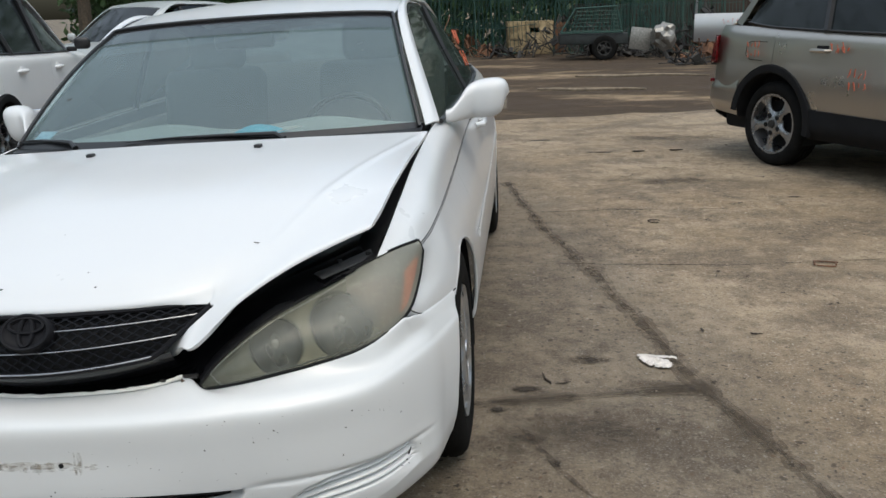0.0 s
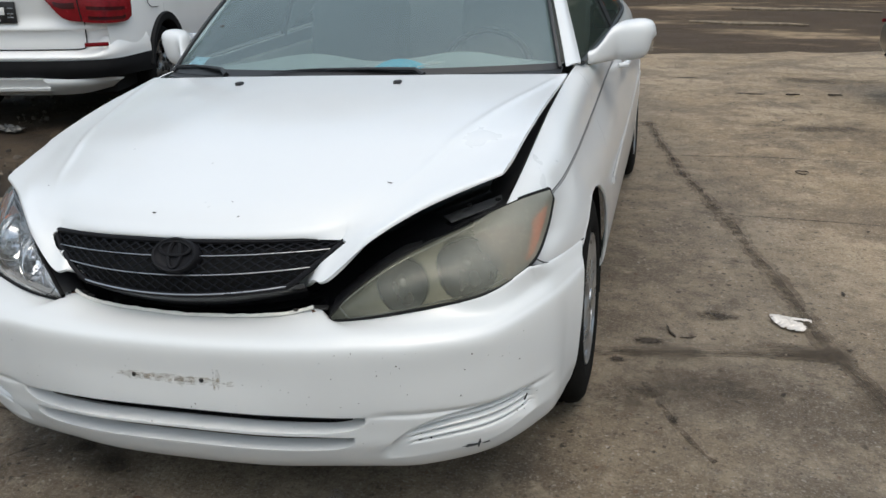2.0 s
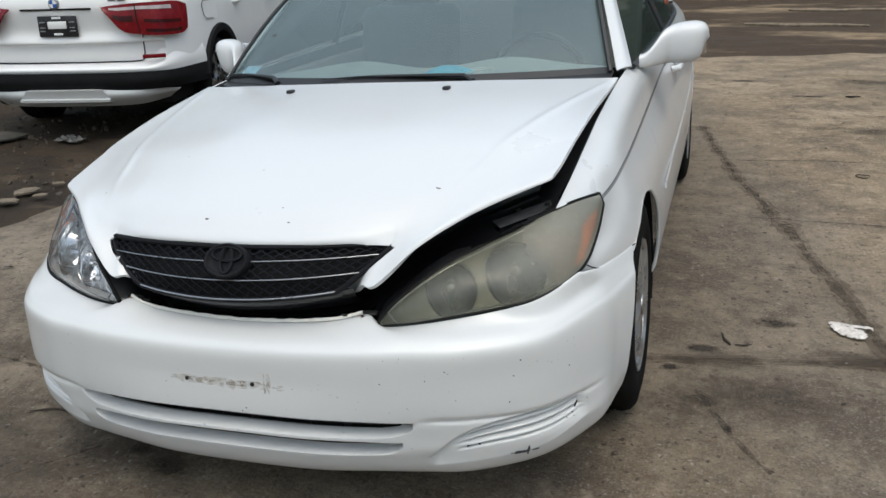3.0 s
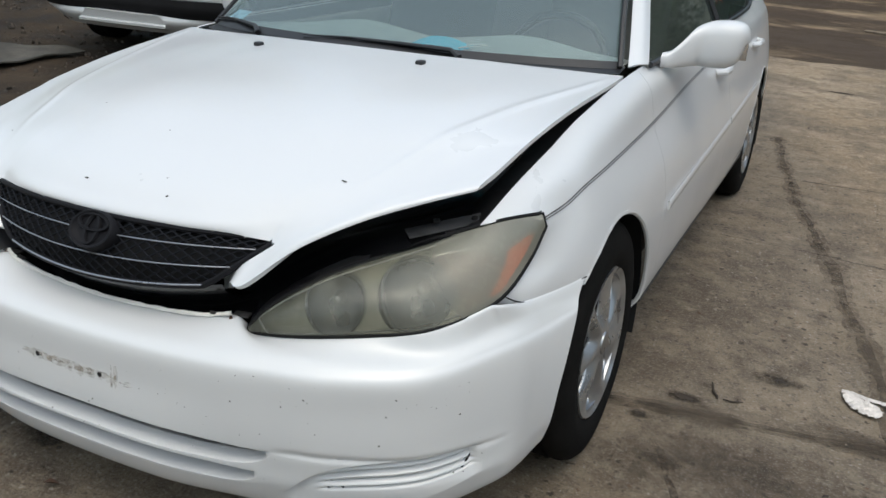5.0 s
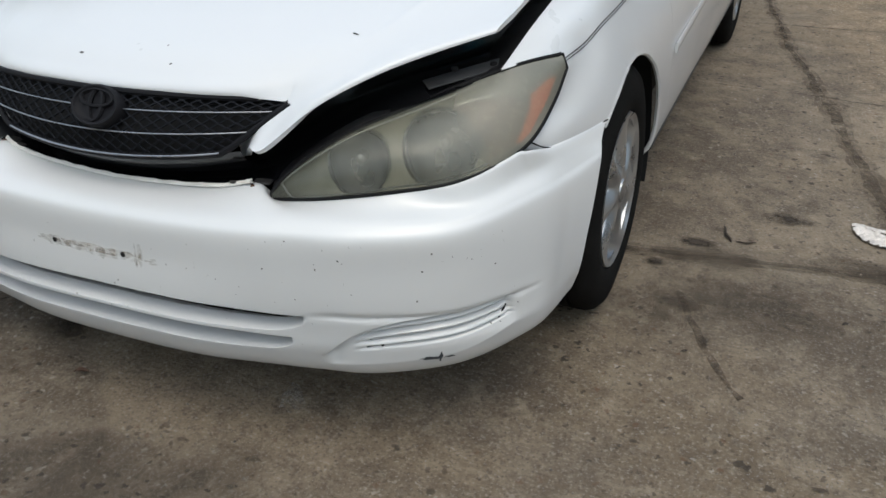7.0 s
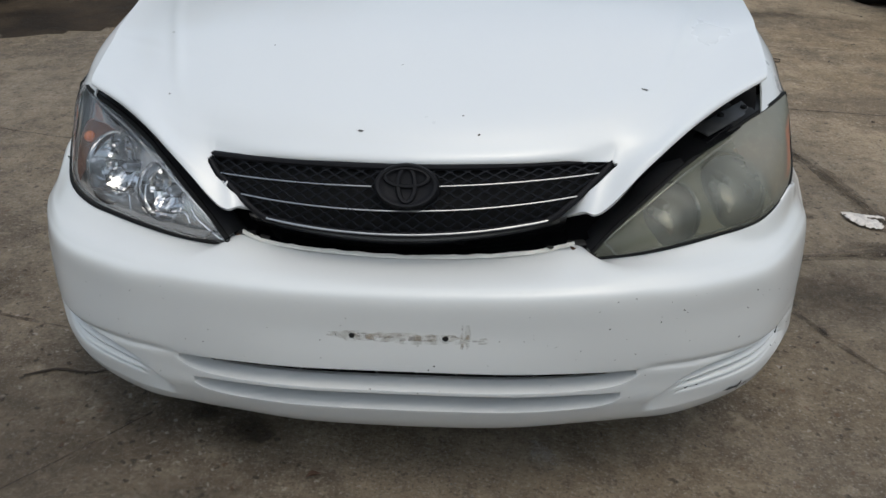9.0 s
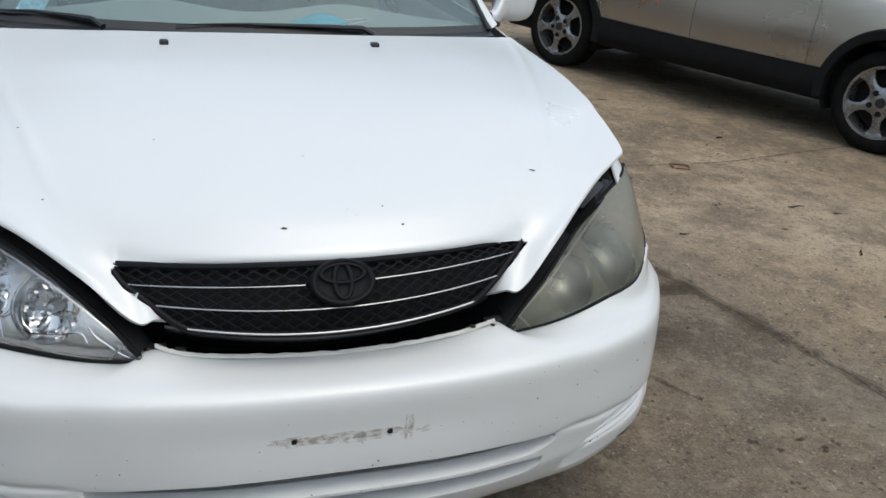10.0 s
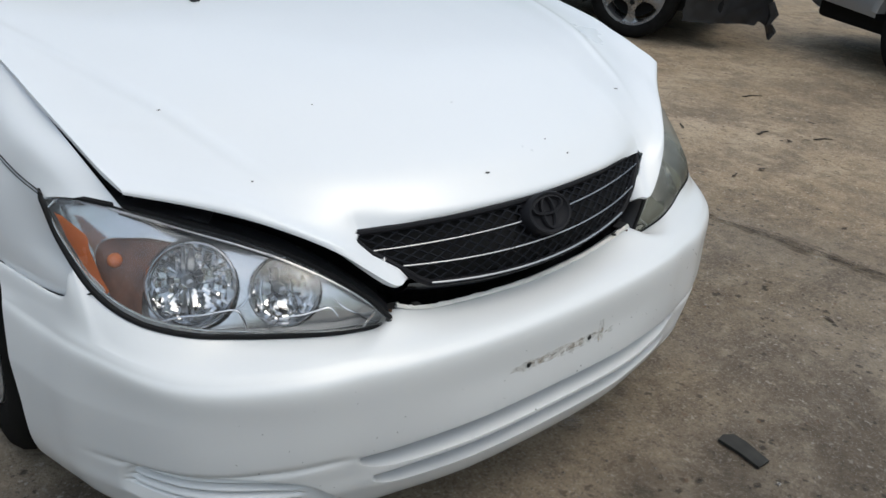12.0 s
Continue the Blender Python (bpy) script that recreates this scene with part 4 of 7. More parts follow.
def headlamp(side, hazy):
    flip = Matrix.Diagonal((side, 1, 1, 1))
    aim = (.26, -.90, .34)
    bowls = ((Vector((.632, .361, .640)), .068, 15), (Vector((.504, .272, .627)), .055, 12)) if hazy else ((Vector((.626, .366, .650)), .074, 15), (Vector((.496, .278, .640)), .060, 12))
    g = lamp_surface(side, .006, .030, 36, 90)
    mid = (g[:-1, :-1] + g[1:, 1:]) / 2
    keep = np.ones(mid.shape[:2], bool)
    n = np.array(Vector(aim).normalized())
    for c, r, _ in bowls:
        d = mid - np.array(c)
        keep &= np.linalg.norm(d - (d @ n)[..., None] * n, axis=-1) > r * 1.03
    ob = part("headlamp", grid_bm(g, keep), SHADED_CHROME if hazy else LAMP_SILVER, saloon,
              "clouded and yellowed headlamp" if hazy else "clear headlamp with chrome reflectors and amber corner")
    ob.matrix_local = flip
    part("lens", grid_bm(lamp_surface(side, .034)), HAZY_LENS if hazy else CLEAR_LENS, ob).visible_shadow = False
    edge = lamp_surface(side, 0, .002)
    loop = [tuple(q) for q in edge[0]] + [tuple(q) for q in edge[-1][::-1]]
    part("seal", tube(bmesh.new(), loop + loop[:1], .0048 if hazy else .0058, 6, cap=False), DEEP_BLACK, ob)
    # grey inner border of the lens
    rim = lamp_surface(side, .034, .004, 8, 28)
    border = [tuple(q) for q in rim[2][4:-3]] + [tuple(q) for q in rim[-3][-3:3:-1]]
    part("inner_border", tube(bmesh.new(), border + border[:1], .0022, 6, cap=False), DULL_CHROME if hazy else LAMP_SILVER, ob)
    top = cat(LAMP_EDGES[side][0], 8)
    lid = np.array([top + np.array(d) for d in ((0, 0, 0), (-.010, .020, .004), (-.024, .046, .001), (-.030, .054, -.012), (-.030, .054, -.07))])
    part("housing", grid_bm(lid), BLACK_PLASTIC, ob, "black plastic lamp housing")
    turn = Vector(aim).to_track_quat('-Y', 'Z').to_matrix().to_4x4()
    for c, r, facets in bowls:
        bowl(ob, c, r, r * .95, aim, DULL_CHROME if hazy else LAMP_CHROME, "reflector", 0 if hazy else facets)
        wide = 1.7 if hazy else 1
        k = part("bezel", lathe([(r * (1 - .03 * wide), .003), (r * .99, -.004 * wide), (r * 1.02, -.006 * wide), (r * (1 + .05 * wide), -.003), (r * (1 + .055 * wide), .014)], 48, 'Y'), CHROME, ob)
        k.matrix_local = Matrix.Translation(c) @ turn
        b = part("bulb", lathe([(.001, -.024), (.007, -.022), (.0095, -.012), (.0095, .02), (.004, .05)], 14, 'Y'), DULL_CHROME, ob)
        b.matrix_local = Matrix.Translation(c - Vector(aim) * r * .6) @ turn
    # indicator bowl between the main reflector and the amber strip on the outer edge
    bowl_out, bowl_in = [(5.2, .22), (5.8, .28), (6.3, .44), (6.42, .62), (6.25, .80), (5.7, .95)], [(5.12, .25), (5.22, .4), (5.24, .55), (5.2, .7), (5.08, .84), (4.9, .97)]
    part("indicator", grid_bm(patch(side, bowl_out, bowl_in, .009, .009)), BROWN_HAZE if hazy else INDICATOR, ob, "brownish indicator bowl")
    part("indicator_rim", tube(bmesh.new(), [tuple(lamp_at(side, u, q, .009)) for u, q, _ in cat([(u, q, 0) for u, q in bowl_out], 6)], .0018, 6), LAMP_SILVER, ob)
    if not hazy:
        b = bmesh.new()
        bmesh.ops.create_uvsphere(b, u_segments=16, v_segments=10, radius=.013)
        part("indicator_bulb", b, AMBER, ob, "orange indicator bulb").location = lamp_at(side, 6.0, .62, .014)
        # raised seams between the bowls
        for path in ([(4.6, .97), (4.2, .86), (3.8, .80), (3.35, .73), (3.1, .82), (2.9, .94)], [(3.35, .73), (3.25, .65), (3.25, .53), (3.4, .40)], [(3.15, .36), (3.0, .53), (2.75, .68), (2.4, .78), (2.5, .93)], [(2.4, .78), (1.9, .67), (1.5, .50), (1.2, .63)], [(1.45, .33), (1.2, .42), (.75, .52), (.25, .80)]):
            part("trim_rib", tube(bmesh.new(), [tuple(lamp_at(side, u, q, .016)) for u, q, _ in cat([(u, q, 0) for u, q in path], 5)], .0017, 6), CHROME, ob)
    strip = patch(side, [(7.55, .70), (7.0, .83), (6.45, .90), (5.75, .95)], [(7.35, .58), (6.72, .56), (6.46, .70), (5.75, .90)], .0035 if hazy else .006, 0, 12, lens_at)
    part("side_marker", grid_bm(strip), AMBER_FADED if hazy else AMBER, ob, "amber side marker")
    return ob


headlamp(1, True)
headlamp(-1, False)


# black trim, slam panel and wings' inner edges seen through the gap
def build_front_inner():
    rows = [
        [(0, .200, .535), (.20, .205, .55), (.335, .215, .585), (.42, .262, .638), (.52, .322, .700), (.63, .40, .738), (.70, .475, .757)],
        [(0, .262, .545), (.20, .27, .555), (.330, .275, .605), (.41, .315, .655), (.50, .375, .710), (.60, .445, .745), (.675, .515, .762)],
        [(0, .30, .60), (.20, .31, .61), (.320, .33, .635), (.40, .37, .675), (.48, .43, .722), (.575, .50, .750), (.655, .57, .768)],
        [(0, .36, .64), (.20, .37, .65), (.30, .40, .66), (.38, .45, .69), (.46, .52, .725), (.55, .60, .745), (.635, .68, .77)],
        [(0, .9, .76), (.20, .9, .76), (.30, .9, .76), (.38, .9, .76), (.46, .9, .77), (.55, .9, .78), (.64, .95, .80)],
    ]
    part("slam_panel", grid_bm(loft(mirror_rows(rows), 8, 6)), GLOSS_BLACK, saloon, "glossy black slam panel behind the grille")
    # drain channel inside each wing's upper edge
    for s in (1, -.974):
        bm = bmesh.new()
        edge = cat([(.702, .475, .762), (.722, .583, .810), (.728, .777, .847), (.738, .975, .893), (.746, 1.288, .934)], 8)
        inner = edge + np.array((-.075, .03, -.035))
        deep = edge + np.array((-.11, .05, -.12))
        g = np.array([edge, inner, deep]) * np.array((s, 1, 1))
        part("gutter", grid_bm(g), BLACK_PLASTIC, saloon)
        bm = boxed((s * .640, .466, .757), (.165, .040, .004), .0015, Matrix.Rotation(s * .75, 4, 'Z') @ Matrix.Rotation(.12, 4, 'X') @ Matrix.Rotation(-s * .16, 4, 'Y'))
        br = part("headlamp_bracket", bm, simple("bracket_grey", (0.075, 0.075, 0.078), 0.4, metal=0.3, var=0.3) if s > 0 else BLACK_PLASTIC, saloon, "bare grey headlamp bracket" if s > 0 else "")
        for dx in (-.03, .03):
            b = lathe([(.001, .006), (.007, .006), (.008, 0)], 10, 'Z')
            bmesh.ops.translate(b, verts=b.verts, vec=(s * (.655 + dx), .478 + dx * .9, .766))
            part("bracket_bolt", b, DEEP_BLACK, br)
        bm = boxed((s * .325, .205, .588), (.035, .022, .006), .003, Matrix.Rotation(s * .2, 4, 'Z'))
        part("bumper_clip", bm, DARK_SCRAP, saloon, "dark metal bumper clip")
    # torn bright lip on the bumper's upper edge
    lip = cat([(-.318, .192, .594), (-.290, .184, .584), (-.245, .180, .574), (-.15, .172, .567), (0, .164, .564), (.15, .172, .567), (.245, .180, .575), (.290, .182, .586), (.318, .180, .596)], 12)
    rows = []
    for k in range(5):
        rows.append([tuple(q + np.array((0, .004 * math.cos(k * 1.3) + .0015 * noise.noise((i * .7, k, 1)), .0019 * k - .001 + .0030 * noise.noise((i * .45, 0, 3)) * (k > 2)))) for i, q in enumerate(lip)])
    shell(part("bumper_lip", grid_bm(np.array(rows)), PALE, saloon, "chipped pale bumper lip"), .003, 0)
    for s, y in ((-1, .196), (1, .190)):
        for k, (x, w) in enumerate(((.300, .030), (.322, .022), (.275, .018))):
            part("lip_flake", boxed((s * x, y - .004 * k, .583 + .003 * k), (w, .010, .004), .001, Matrix.Rotation(s * .3 + .2 * k, 4, 'Z') @ Matrix.Rotation(.3, 4, 'Y')), RUST if k % 2 else DARK_SCRAP, saloon)
    part("lip_rust", tube(bmesh.new(), [tuple(q + np.array((0, -.003, -.0035))) for q in lip[10:70]], [.0012 + .0018 * abs(noise.noise((i * .3, 5, 2))) for i in range(60)], 5), RUST, saloon)

build_front_inner()

# sides: rows from the upper edge down, stations from the front wing back
SIDE = [
    [(.712, .470, .770), (.730, .590, .820), (.736, .780, .857), (.746, 1.0, .905), (.760, 1.43, .952), (.785, 2.0, .962), (.795, 2.53, .972), (.795, 3.0, .98), (.780, 3.45, .985), (.750, 3.9, .985), (.715, 4.35, .975), (.66, 4.68, .955)],
    [(.764, .540, .772), (.782, .650, .806), (.792, .790, .832), (.797, 1.0, .860), (.806, 1.43, .900), (.818, 2.0, .925), (.825, 2.53, .938), (.825, 3.0, .946), (.815, 3.45, .952), (.79, 3.9, .95), (.75, 4.35, .94), (.69, 4.72, .91)],
    [(.804, .602, .748), (.814, .700, .763), (.825, .805, .784), (.827, 1.0, .790), (.828, 1.43, .803), (.836, 2.0, .862), (.846, 2.53, .885), (.848, 3.0, .895), (.842, 3.45, .90), (.82, 3.9, .90), (.78, 4.35, .88), (.70, 4.76, .85)],
    [(.789, .524, .684), (.838, .660, .674), (.862, .800, .685), (.868, 1.0, .690), (.872, 1.43, .690), (.878, 2.0, .705), (.880, 2.53, .715), (.880, 3.0, .72), (.875, 3.45, .73), (.86, 3.9, .73), (.81, 4.35, .72), (.715, 4.79, .70)],
    [(.768, .432, .634), (.819, .540, .605), (.880, .790, .592), (.888, 1.0, .580), (.890, 1.43, .560), (.896, 2.0, .580), (.898, 2.53, .600), (.898, 3.0, .61), (.892, 3.45, .61), (.875, 3.9, .60), (.82, 4.35, .58), (.72, 4.80, .56)],
    [(.78, .60, .52), (.84, .700, .48), (.884, .800, .44), (.888, 1.0, .43), (.888, 1.43, .42), (.890, 2.0, .43), (.890, 2.53, .44), (.890, 3.0, .45), (.885, 3.45, .45), (.865, 3.9, .44), (.81, 4.35, .44), (.715, 4.80, .42)],
    [(.78, .620, .36), (.84, .700, .33), (.872, .800, .30), (.873, 1.0, .31), (.874, 1.43, .318), (.874, 2.0, .318), (.874, 2.53, .312), (.873, 3.0, .31), (.868, 3.45, .31), (.850, 3.9, .29), (.79, 4.35, .30), (.70, 4.78, .30)],
    [(.80, .620, .30), (.82, .700, .28), (.83, .800, .25), (.84, 1.0, .28), (.85, 1.43, .298), (.85, 2.0, .298), (.85, 2.53, .292), (.85, 3.0, .29), (.84, 3.45, .28), (.80, 3.9, .24), (.74, 4.35, .26), (.66, 4.74, .27)],
]
FRONT_HUB, REAR_HUB = (.975, .322), (3.675, .322)


def build_sides():
    seg = 24
    whole = loft(SIDE, seg, 12)
    for s in (1, -.974):
        g = whole.copy() * np.array((s, 1, 1))
        keep = arch_cut(g, [(.955, .310), (3.665, .318)], .366, .018)
        spans = {"front_wing": (0, 4), "front_door": (4, 6), "rear_door": (6, 8), "rear_wing": (8, 11)}
        for name, (a, b) in spans.items():
            sub = g[:, a * seg:b * seg + 1].copy()
            k = keep[:, a * seg:b * seg]
            if a:
                sub[:, 0, 1] += .0006
            if b < 11:
                sub[:, -1, 1] -= .0006
            ob = shell(part(name, grid_bm(sub, k), WHITE, saloon, smooth=50), .004, 0)
            if name.endswith("door"):
                ya, yb = (1.455, 2.515) if name[0] == 'f' else (2.55, 3.36)
                pts = [(s * (.897 + .004 * (y > 2)), y, float(np.interp(y, [1.43, 2.0, 2.6, 3.4], [.566, .590, .615, .648]))) for y in np.linspace(ya, yb, 14)]
                bm = bmesh.new()
                tube(bm, pts, .017, 8)
                for v in bm.verts:
                    v.co.x = s * (.896 + (abs(v.co.x) - .893) * .30)
                part("side_moulding", bm, WHITE, ob)
                hy = 2.36 if name[0] == 'f' else 3.28
                bm = bmesh.new()
                tube(bm, [(s * .852, hy - .085, .838), (s * .884, hy - .06, .840), (s * .888, hy, .841), (s * .884, hy + .06, .842), (s * .852, hy + .085, .844)], [.011, .013, .014, .013, .011], 8)
                part("door_handle", bm, WHITE, ob)
        for col in (4, 6, 8):
            line = [q for q in whole[4:76:3, col * seg] if math.hypot(q[1] - 3.665, q[2] - .318) > .37]
            part("shut_line", tube(bmesh.new(), [(s * (q[0] + .0006), q[1], q[2]) for q in line], .0014, 5), DEEP_BLACK, saloon)
        # rolled lip round each arch
        flat = whole.reshape(-1, 3)
        for cy, cz, lo, hi in ((.955, .310, -.20, 2.28), (3.665, .318, -.20, math.pi + .2)):
            pts = []
            for a in np.linspace(lo, hi, 40):
                y, z = cy + .364 * math.cos(a), cz + .364 * math.sin(a)
                q = flat[((flat[:, 1] - y) ** 2 + (flat[:, 2] - z) ** 2).argmin()]
                pts.append((s * (q[0] - .003), y, z))
            part("arch_lip", tube(bmesh.new(), pts, .0065, 6), WHITE, saloon)
        # dark pinstripe along the wing and doors
        up = (.017, .008, .006, .006, .012, .012, .010, .010)
        st = cat([(q[0] + .0026 - .30 * u, q[1], q[2] + u) for q, u in zip(SIDE[2][0:8], up)], 14)
        for off in (.0, -.0048):
            part("pinstripe", tube(bmesh.new(), [(s * (q[0] - off * .5), q[1], q[2] + off) for q in st], .0009 if off else .0013, 5), STRIPE, saloon)
        # dark liner of each arch, and the sill behind
        for cy, cz in (FRONT_HUB, REAR_HUB):
            bm = bmesh.new()
            arc = [(cy - .015 + .372 * math.cos(a), cz - .01 + .372 * math.sin(a)) for a in np.linspace(-.30, math.pi + .02, 30)]
            g2 = np.array([[(s * x, y, z) for y, z in arc] for x in (.868, .80, .50)])
            grid_bm(g2, None, bm)
            part("arch_liner", bm, DEEP_BLACK, saloon)
        # black strip along the foot of the sill, and the groove's dark line above
        part("sill_edge", tube(bmesh.new(), [(s * .868, y, float(np.interp(y, [1.35, 2.0, 3.3], [.300, .300, .295]))) for y in np.linspace(1.34, 3.32, 12)], .006, 6), BLACK_PLASTIC, saloon)
        part("sill_groove", tube(bmesh.new(), [(s * .8795, y, float(np.interp(y, [1.32, 2.1, 3.3], [.346, .348, .345]))) for y in np.linspace(1.32, 3.32, 14)], .0022, 5), STRIPE, saloon)


build_sides()

for s in (1, -1):
    for cy, cz in (FRONT_HUB, REAR_HUB):
        spin = 25 if cy < 2 else 60
        if s > 0:
            m = Matrix.Translation((.770, cy, cz)) @ Matrix.Rotation(radians(spin), 4, 'X')
        else:
            m = Matrix.Translation((-.770, cy, cz + .03)) @ Matrix.Rotation(math.pi, 4, 'Z') @ Matrix.Rotation(radians(spin), 4, 'X')
        wheel(saloon, m, .320, .196, .205, HUBCAP, "cap")


# cabin shell
def build_cabin():
    base = [(0, 1.215, .958), (.25, 1.235, .957), (.50, 1.295, .955), (.66, 1.365, .952), (.725, 1.42, .948)]
    head = [(0, 1.925, 1.345), (.22, 1.93, 1.343), (.42, 1.95, 1.337), (.53, 1.98, 1.330), (.574, 2.0, 1.324)]
    rows = [[tuple(np.array(b) * (1 - t) + np.array(h) * t + np.array((0, -.03, .02)) * math.sin(math.pi * t)) for b, h in zip(base, head)] for t in (0, .25, .5, .75, 1)]
    g = loft(mirror_rows(rows), 8, 6)
    part("windscreen", grid_bm(g), WINDSCREEN, saloon, "dusty slightly green windscreen with painted sky sheen").visible_shadow = False
    # black border of the glass
    bm = bmesh.new()
    inner = g * 1.0
    h, w = g.shape[:2]
    for i in range(h - 1):
        for j in range(w - 1):
            if i < 1 or i > h - 3 or j < 2 or j > w - 4:
                bm.faces.new([bm.verts.new(Vector(inner[a, b]) + Vector((0, -.002, .003))) for a, b in ((i, j), (i, j + 1), (i + 1, j + 1), (i + 1, j))])
    bmesh.ops.remove_doubles(bm, verts=bm.verts, dist=1e-5)
    part("windscreen_border", bm, BLACK_PLASTIC, saloon)
    part("windscreen_seal", tube(bmesh.new(), [tuple(q + np.array((0, -.008, .006))) for q in g[-1, 1:-1]], .0075, 6), BLACK_PLASTIC, saloon)
    for j in (1, w - 2):
        part("windscreen_seal", tube(bmesh.new(), [tuple(q + np.array((0, -.006, .008))) for q in g[:, j]], .0075, 6), BLACK_PLASTIC, saloon)
    band = g[int(h * .80):].copy() + np.array((0, -.003, .004))
    part("shade_band", grid_bm(band), TAN_BAND, saloon, "dark shade band along the top of the windscreen").visible_shadow = False
    # scuttle below the glass
    rows = [[(x, y - .045, z - .004) for x, y, z in base], [(x, y + .03, z + .006) for x, y, z in base]]
    part("scuttle_cover", grid_bm(loft(mirror_rows(rows), 8, 2)), BLACK_PLASTIC, saloon)
    # roof
    back = [(0, 3.22, 1.345), (.22, 3.21, 1.343), (.42, 3.17, 1.335), (.53, 3.13, 1.325), (.575, 3.10, 1.318)]
    crown = [(0, 2.55, 1.425), (.22, 2.55, 1.421), (.42, 2.55, 1.405), (.54, 2.55, 1.385), (.59, 2.55, 1.370)]
    q1 = [tuple((np.array(a) + np.array(b)) / 2 + np.array((0, 0, .026))) for a, b in zip(head, crown)]
    q2 = [tuple((np.array(a) + np.array(b)) / 2 + np.array((0, 0, .022))) for a, b in zip(back, crown)]
    head_u = [(x, y - .004, z + .005) for x, y, z in head]
    roof = part("roof", grid_bm(loft(mirror_rows([head_u, q1, crown, q2, back]), 8, 8)), WHITE, saloon)
    shell(roof, .006, -1)
    # rear glass, boot lid and tail
    rg = [(0, 3.85, 1.02), (.22, 3.845, 1.02), (.45, 3.82, 1.018), (.58, 3.77, 1.015), (.63, 3.74, 1.012)]
    part("rear_window", grid_bm(loft(mirror_rows([back, rg]), 8, 8)), SIDE_GLASS, saloon).visible_shadow = False
    boot = [[(x * 1.13, y, z - .002) for x, y, z in rg], [(0, 4.2, 1.03), (.25, 4.2, 1.03), (.5, 4.2, 1.02), (.66, 4.2, 1.0), (.735, 4.2, .985)], [(0, 4.66, 1.03), (.25, 4.65, 1.03), (.48, 4.63, 1.01), (.6, 4.6, .985), (.67, 4.62, .96)], [(0, 4.74, .93), (.25, 4.73, .93), (.48, 4.71, .92), (.6, 4.7, .9), (.69, 4.70, .88)], [(0, 4.72, .66), (.25, 4.72, .66), (.48, 4.72, .66), (.6, 4.72, .66), (.70, 4.74, .66)]]
    part("boot_lid", grid_bm(loft(mirror_rows(boot), 8, 6)), WHITE, saloon)
    rb = [[(0, 4.76, .66), (.3, 4.76, .66), (.55, 4.75, .66), (.70, 4.74, .66)], [(0, 4.86, .60), (.3, 4.85, .60), (.55, 4.83, .60), (.72, 4.78, .58)], [(0, 4.85, .42), (.3, 4.84, .42), (.55, 4.82, .42), (.715, 4.78, .42)], [(0, 4.78, .27), (.3, 4.78, .27), (.55, 4.77, .28), (.69, 4.74, .28)]]
    part("rear_bumper", grid_bm(loft(mirror_rows(rb), 10, 6)), WHITE, saloon)
    for s in (1, -.982):
        # pillars and side windows
        a_foot, a_top = (.735, 1.43, .955), (.588, 2.01, 1.330)
        a_foot2, a_top2 = (.775, 1.50, .958), (.612, 2.08, 1.336)
        rail = [a_top2, (.622, 2.55, 1.372), (.612, 3.08, 1.330), (.66, 3.55, 1.14), (.70, 3.80, 1.00)]
        edge = [a_top, (.595, 2.55, 1.378), (.580, 3.10, 1.325), (.60, 3.5, 1.18), (.635, 3.76, 1.015)]
        mid = lambda p, q, dz: tuple((np.array(p) + np.array(q)) / 2 + np.array((.006, -.006, dz)))
        rows = [[a_foot] + edge, [mid(a_foot, a_foot2, .006)] + [mid(p, q, .010) for p, q in zip(edge, rail)], [a_foot2] + rail]
        g = loft(rows, 10, 4) * np.array((s, 1, 1))
        shell(part("roof_pillar", grid_bm(g), WHITE, saloon), .006, 0)
        belt = [(.770, 1.50, .957), (.787, 2.0, .966), (.797, 2.53, .975), (.797, 3.0, .983), (.785, 3.35, .99), (.74, 3.72, .995)]
        top = [(.765, 1.53, .975), (.625, 2.06, 1.318), (.622, 2.53, 1.352), (.618, 3.0, 1.325), (.65, 3.35, 1.22), (.70, 3.70, 1.03)]
        g = loft([belt, top], 8, 6) * np.array((s, 1, 1))
        part("side_window", grid_bm(g), SIDE_GLASS, saloon, "side window marked with orange scrawl" if s > 0 else "clear side window").visible_shadow = False
        bm = bmesh.new()
        tube(bm, [(s * .71, 2.50, 1.16), (s * .80, 2.53, .97)], .016, 6)
        tube(bm, [(s * .63, 2.50, 1.35), (s * .71, 2.50, 1.16)], .016, 6)
        part("door_post", bm, BLACK_PLASTIC, saloon)
        part("window_seal", tube(bmesh.new(), [(s * (x + .012), y, z + .002) for x, y, z in cat(belt, 6)], .009, 6), BLACK_PLASTIC, saloon)
        part("tail_lamp", boxed((s * .60, 4.735, .82), (.17, .06, .15), .02), RED_LENS, saloon)
        # door mirror: one rounded shell that grows out of the window's front corner
        wide = .215 if s > 0 else .165
        rows = []
        for t, dy, hh in ((0, .030, .022), (.10, .034, .026), (.22, .042, .040), (.34, .052, .058), (.46, .060, .067), (.62, .064, .071), (.80, .062, .070), (.92, .052, .060), (.98, .034, .040), (1.0, .010, .012)):
            cx, cy = .792 + wide * t, 1.61 + .115 * smoothstep(0, .5, t) + .02 * t
            cz = .962 + .040 * smoothstep(.05, .45, t) + .008 * t
            ring = []
            for k in range(25):
                a = 2 * math.pi * k / 24
                u, v = math.copysign(abs(math.cos(a)) ** .7, math.cos(a)), math.copysign(abs(math.sin(a)) ** .62, math.sin(a))
                ring.append((s * (cx + .010 * v * (t > .4)), cy + dy * u, cz + hh * v))
            rows.append(ring)
        g = loft([[q for q in r] for r in rows], 1, 3)
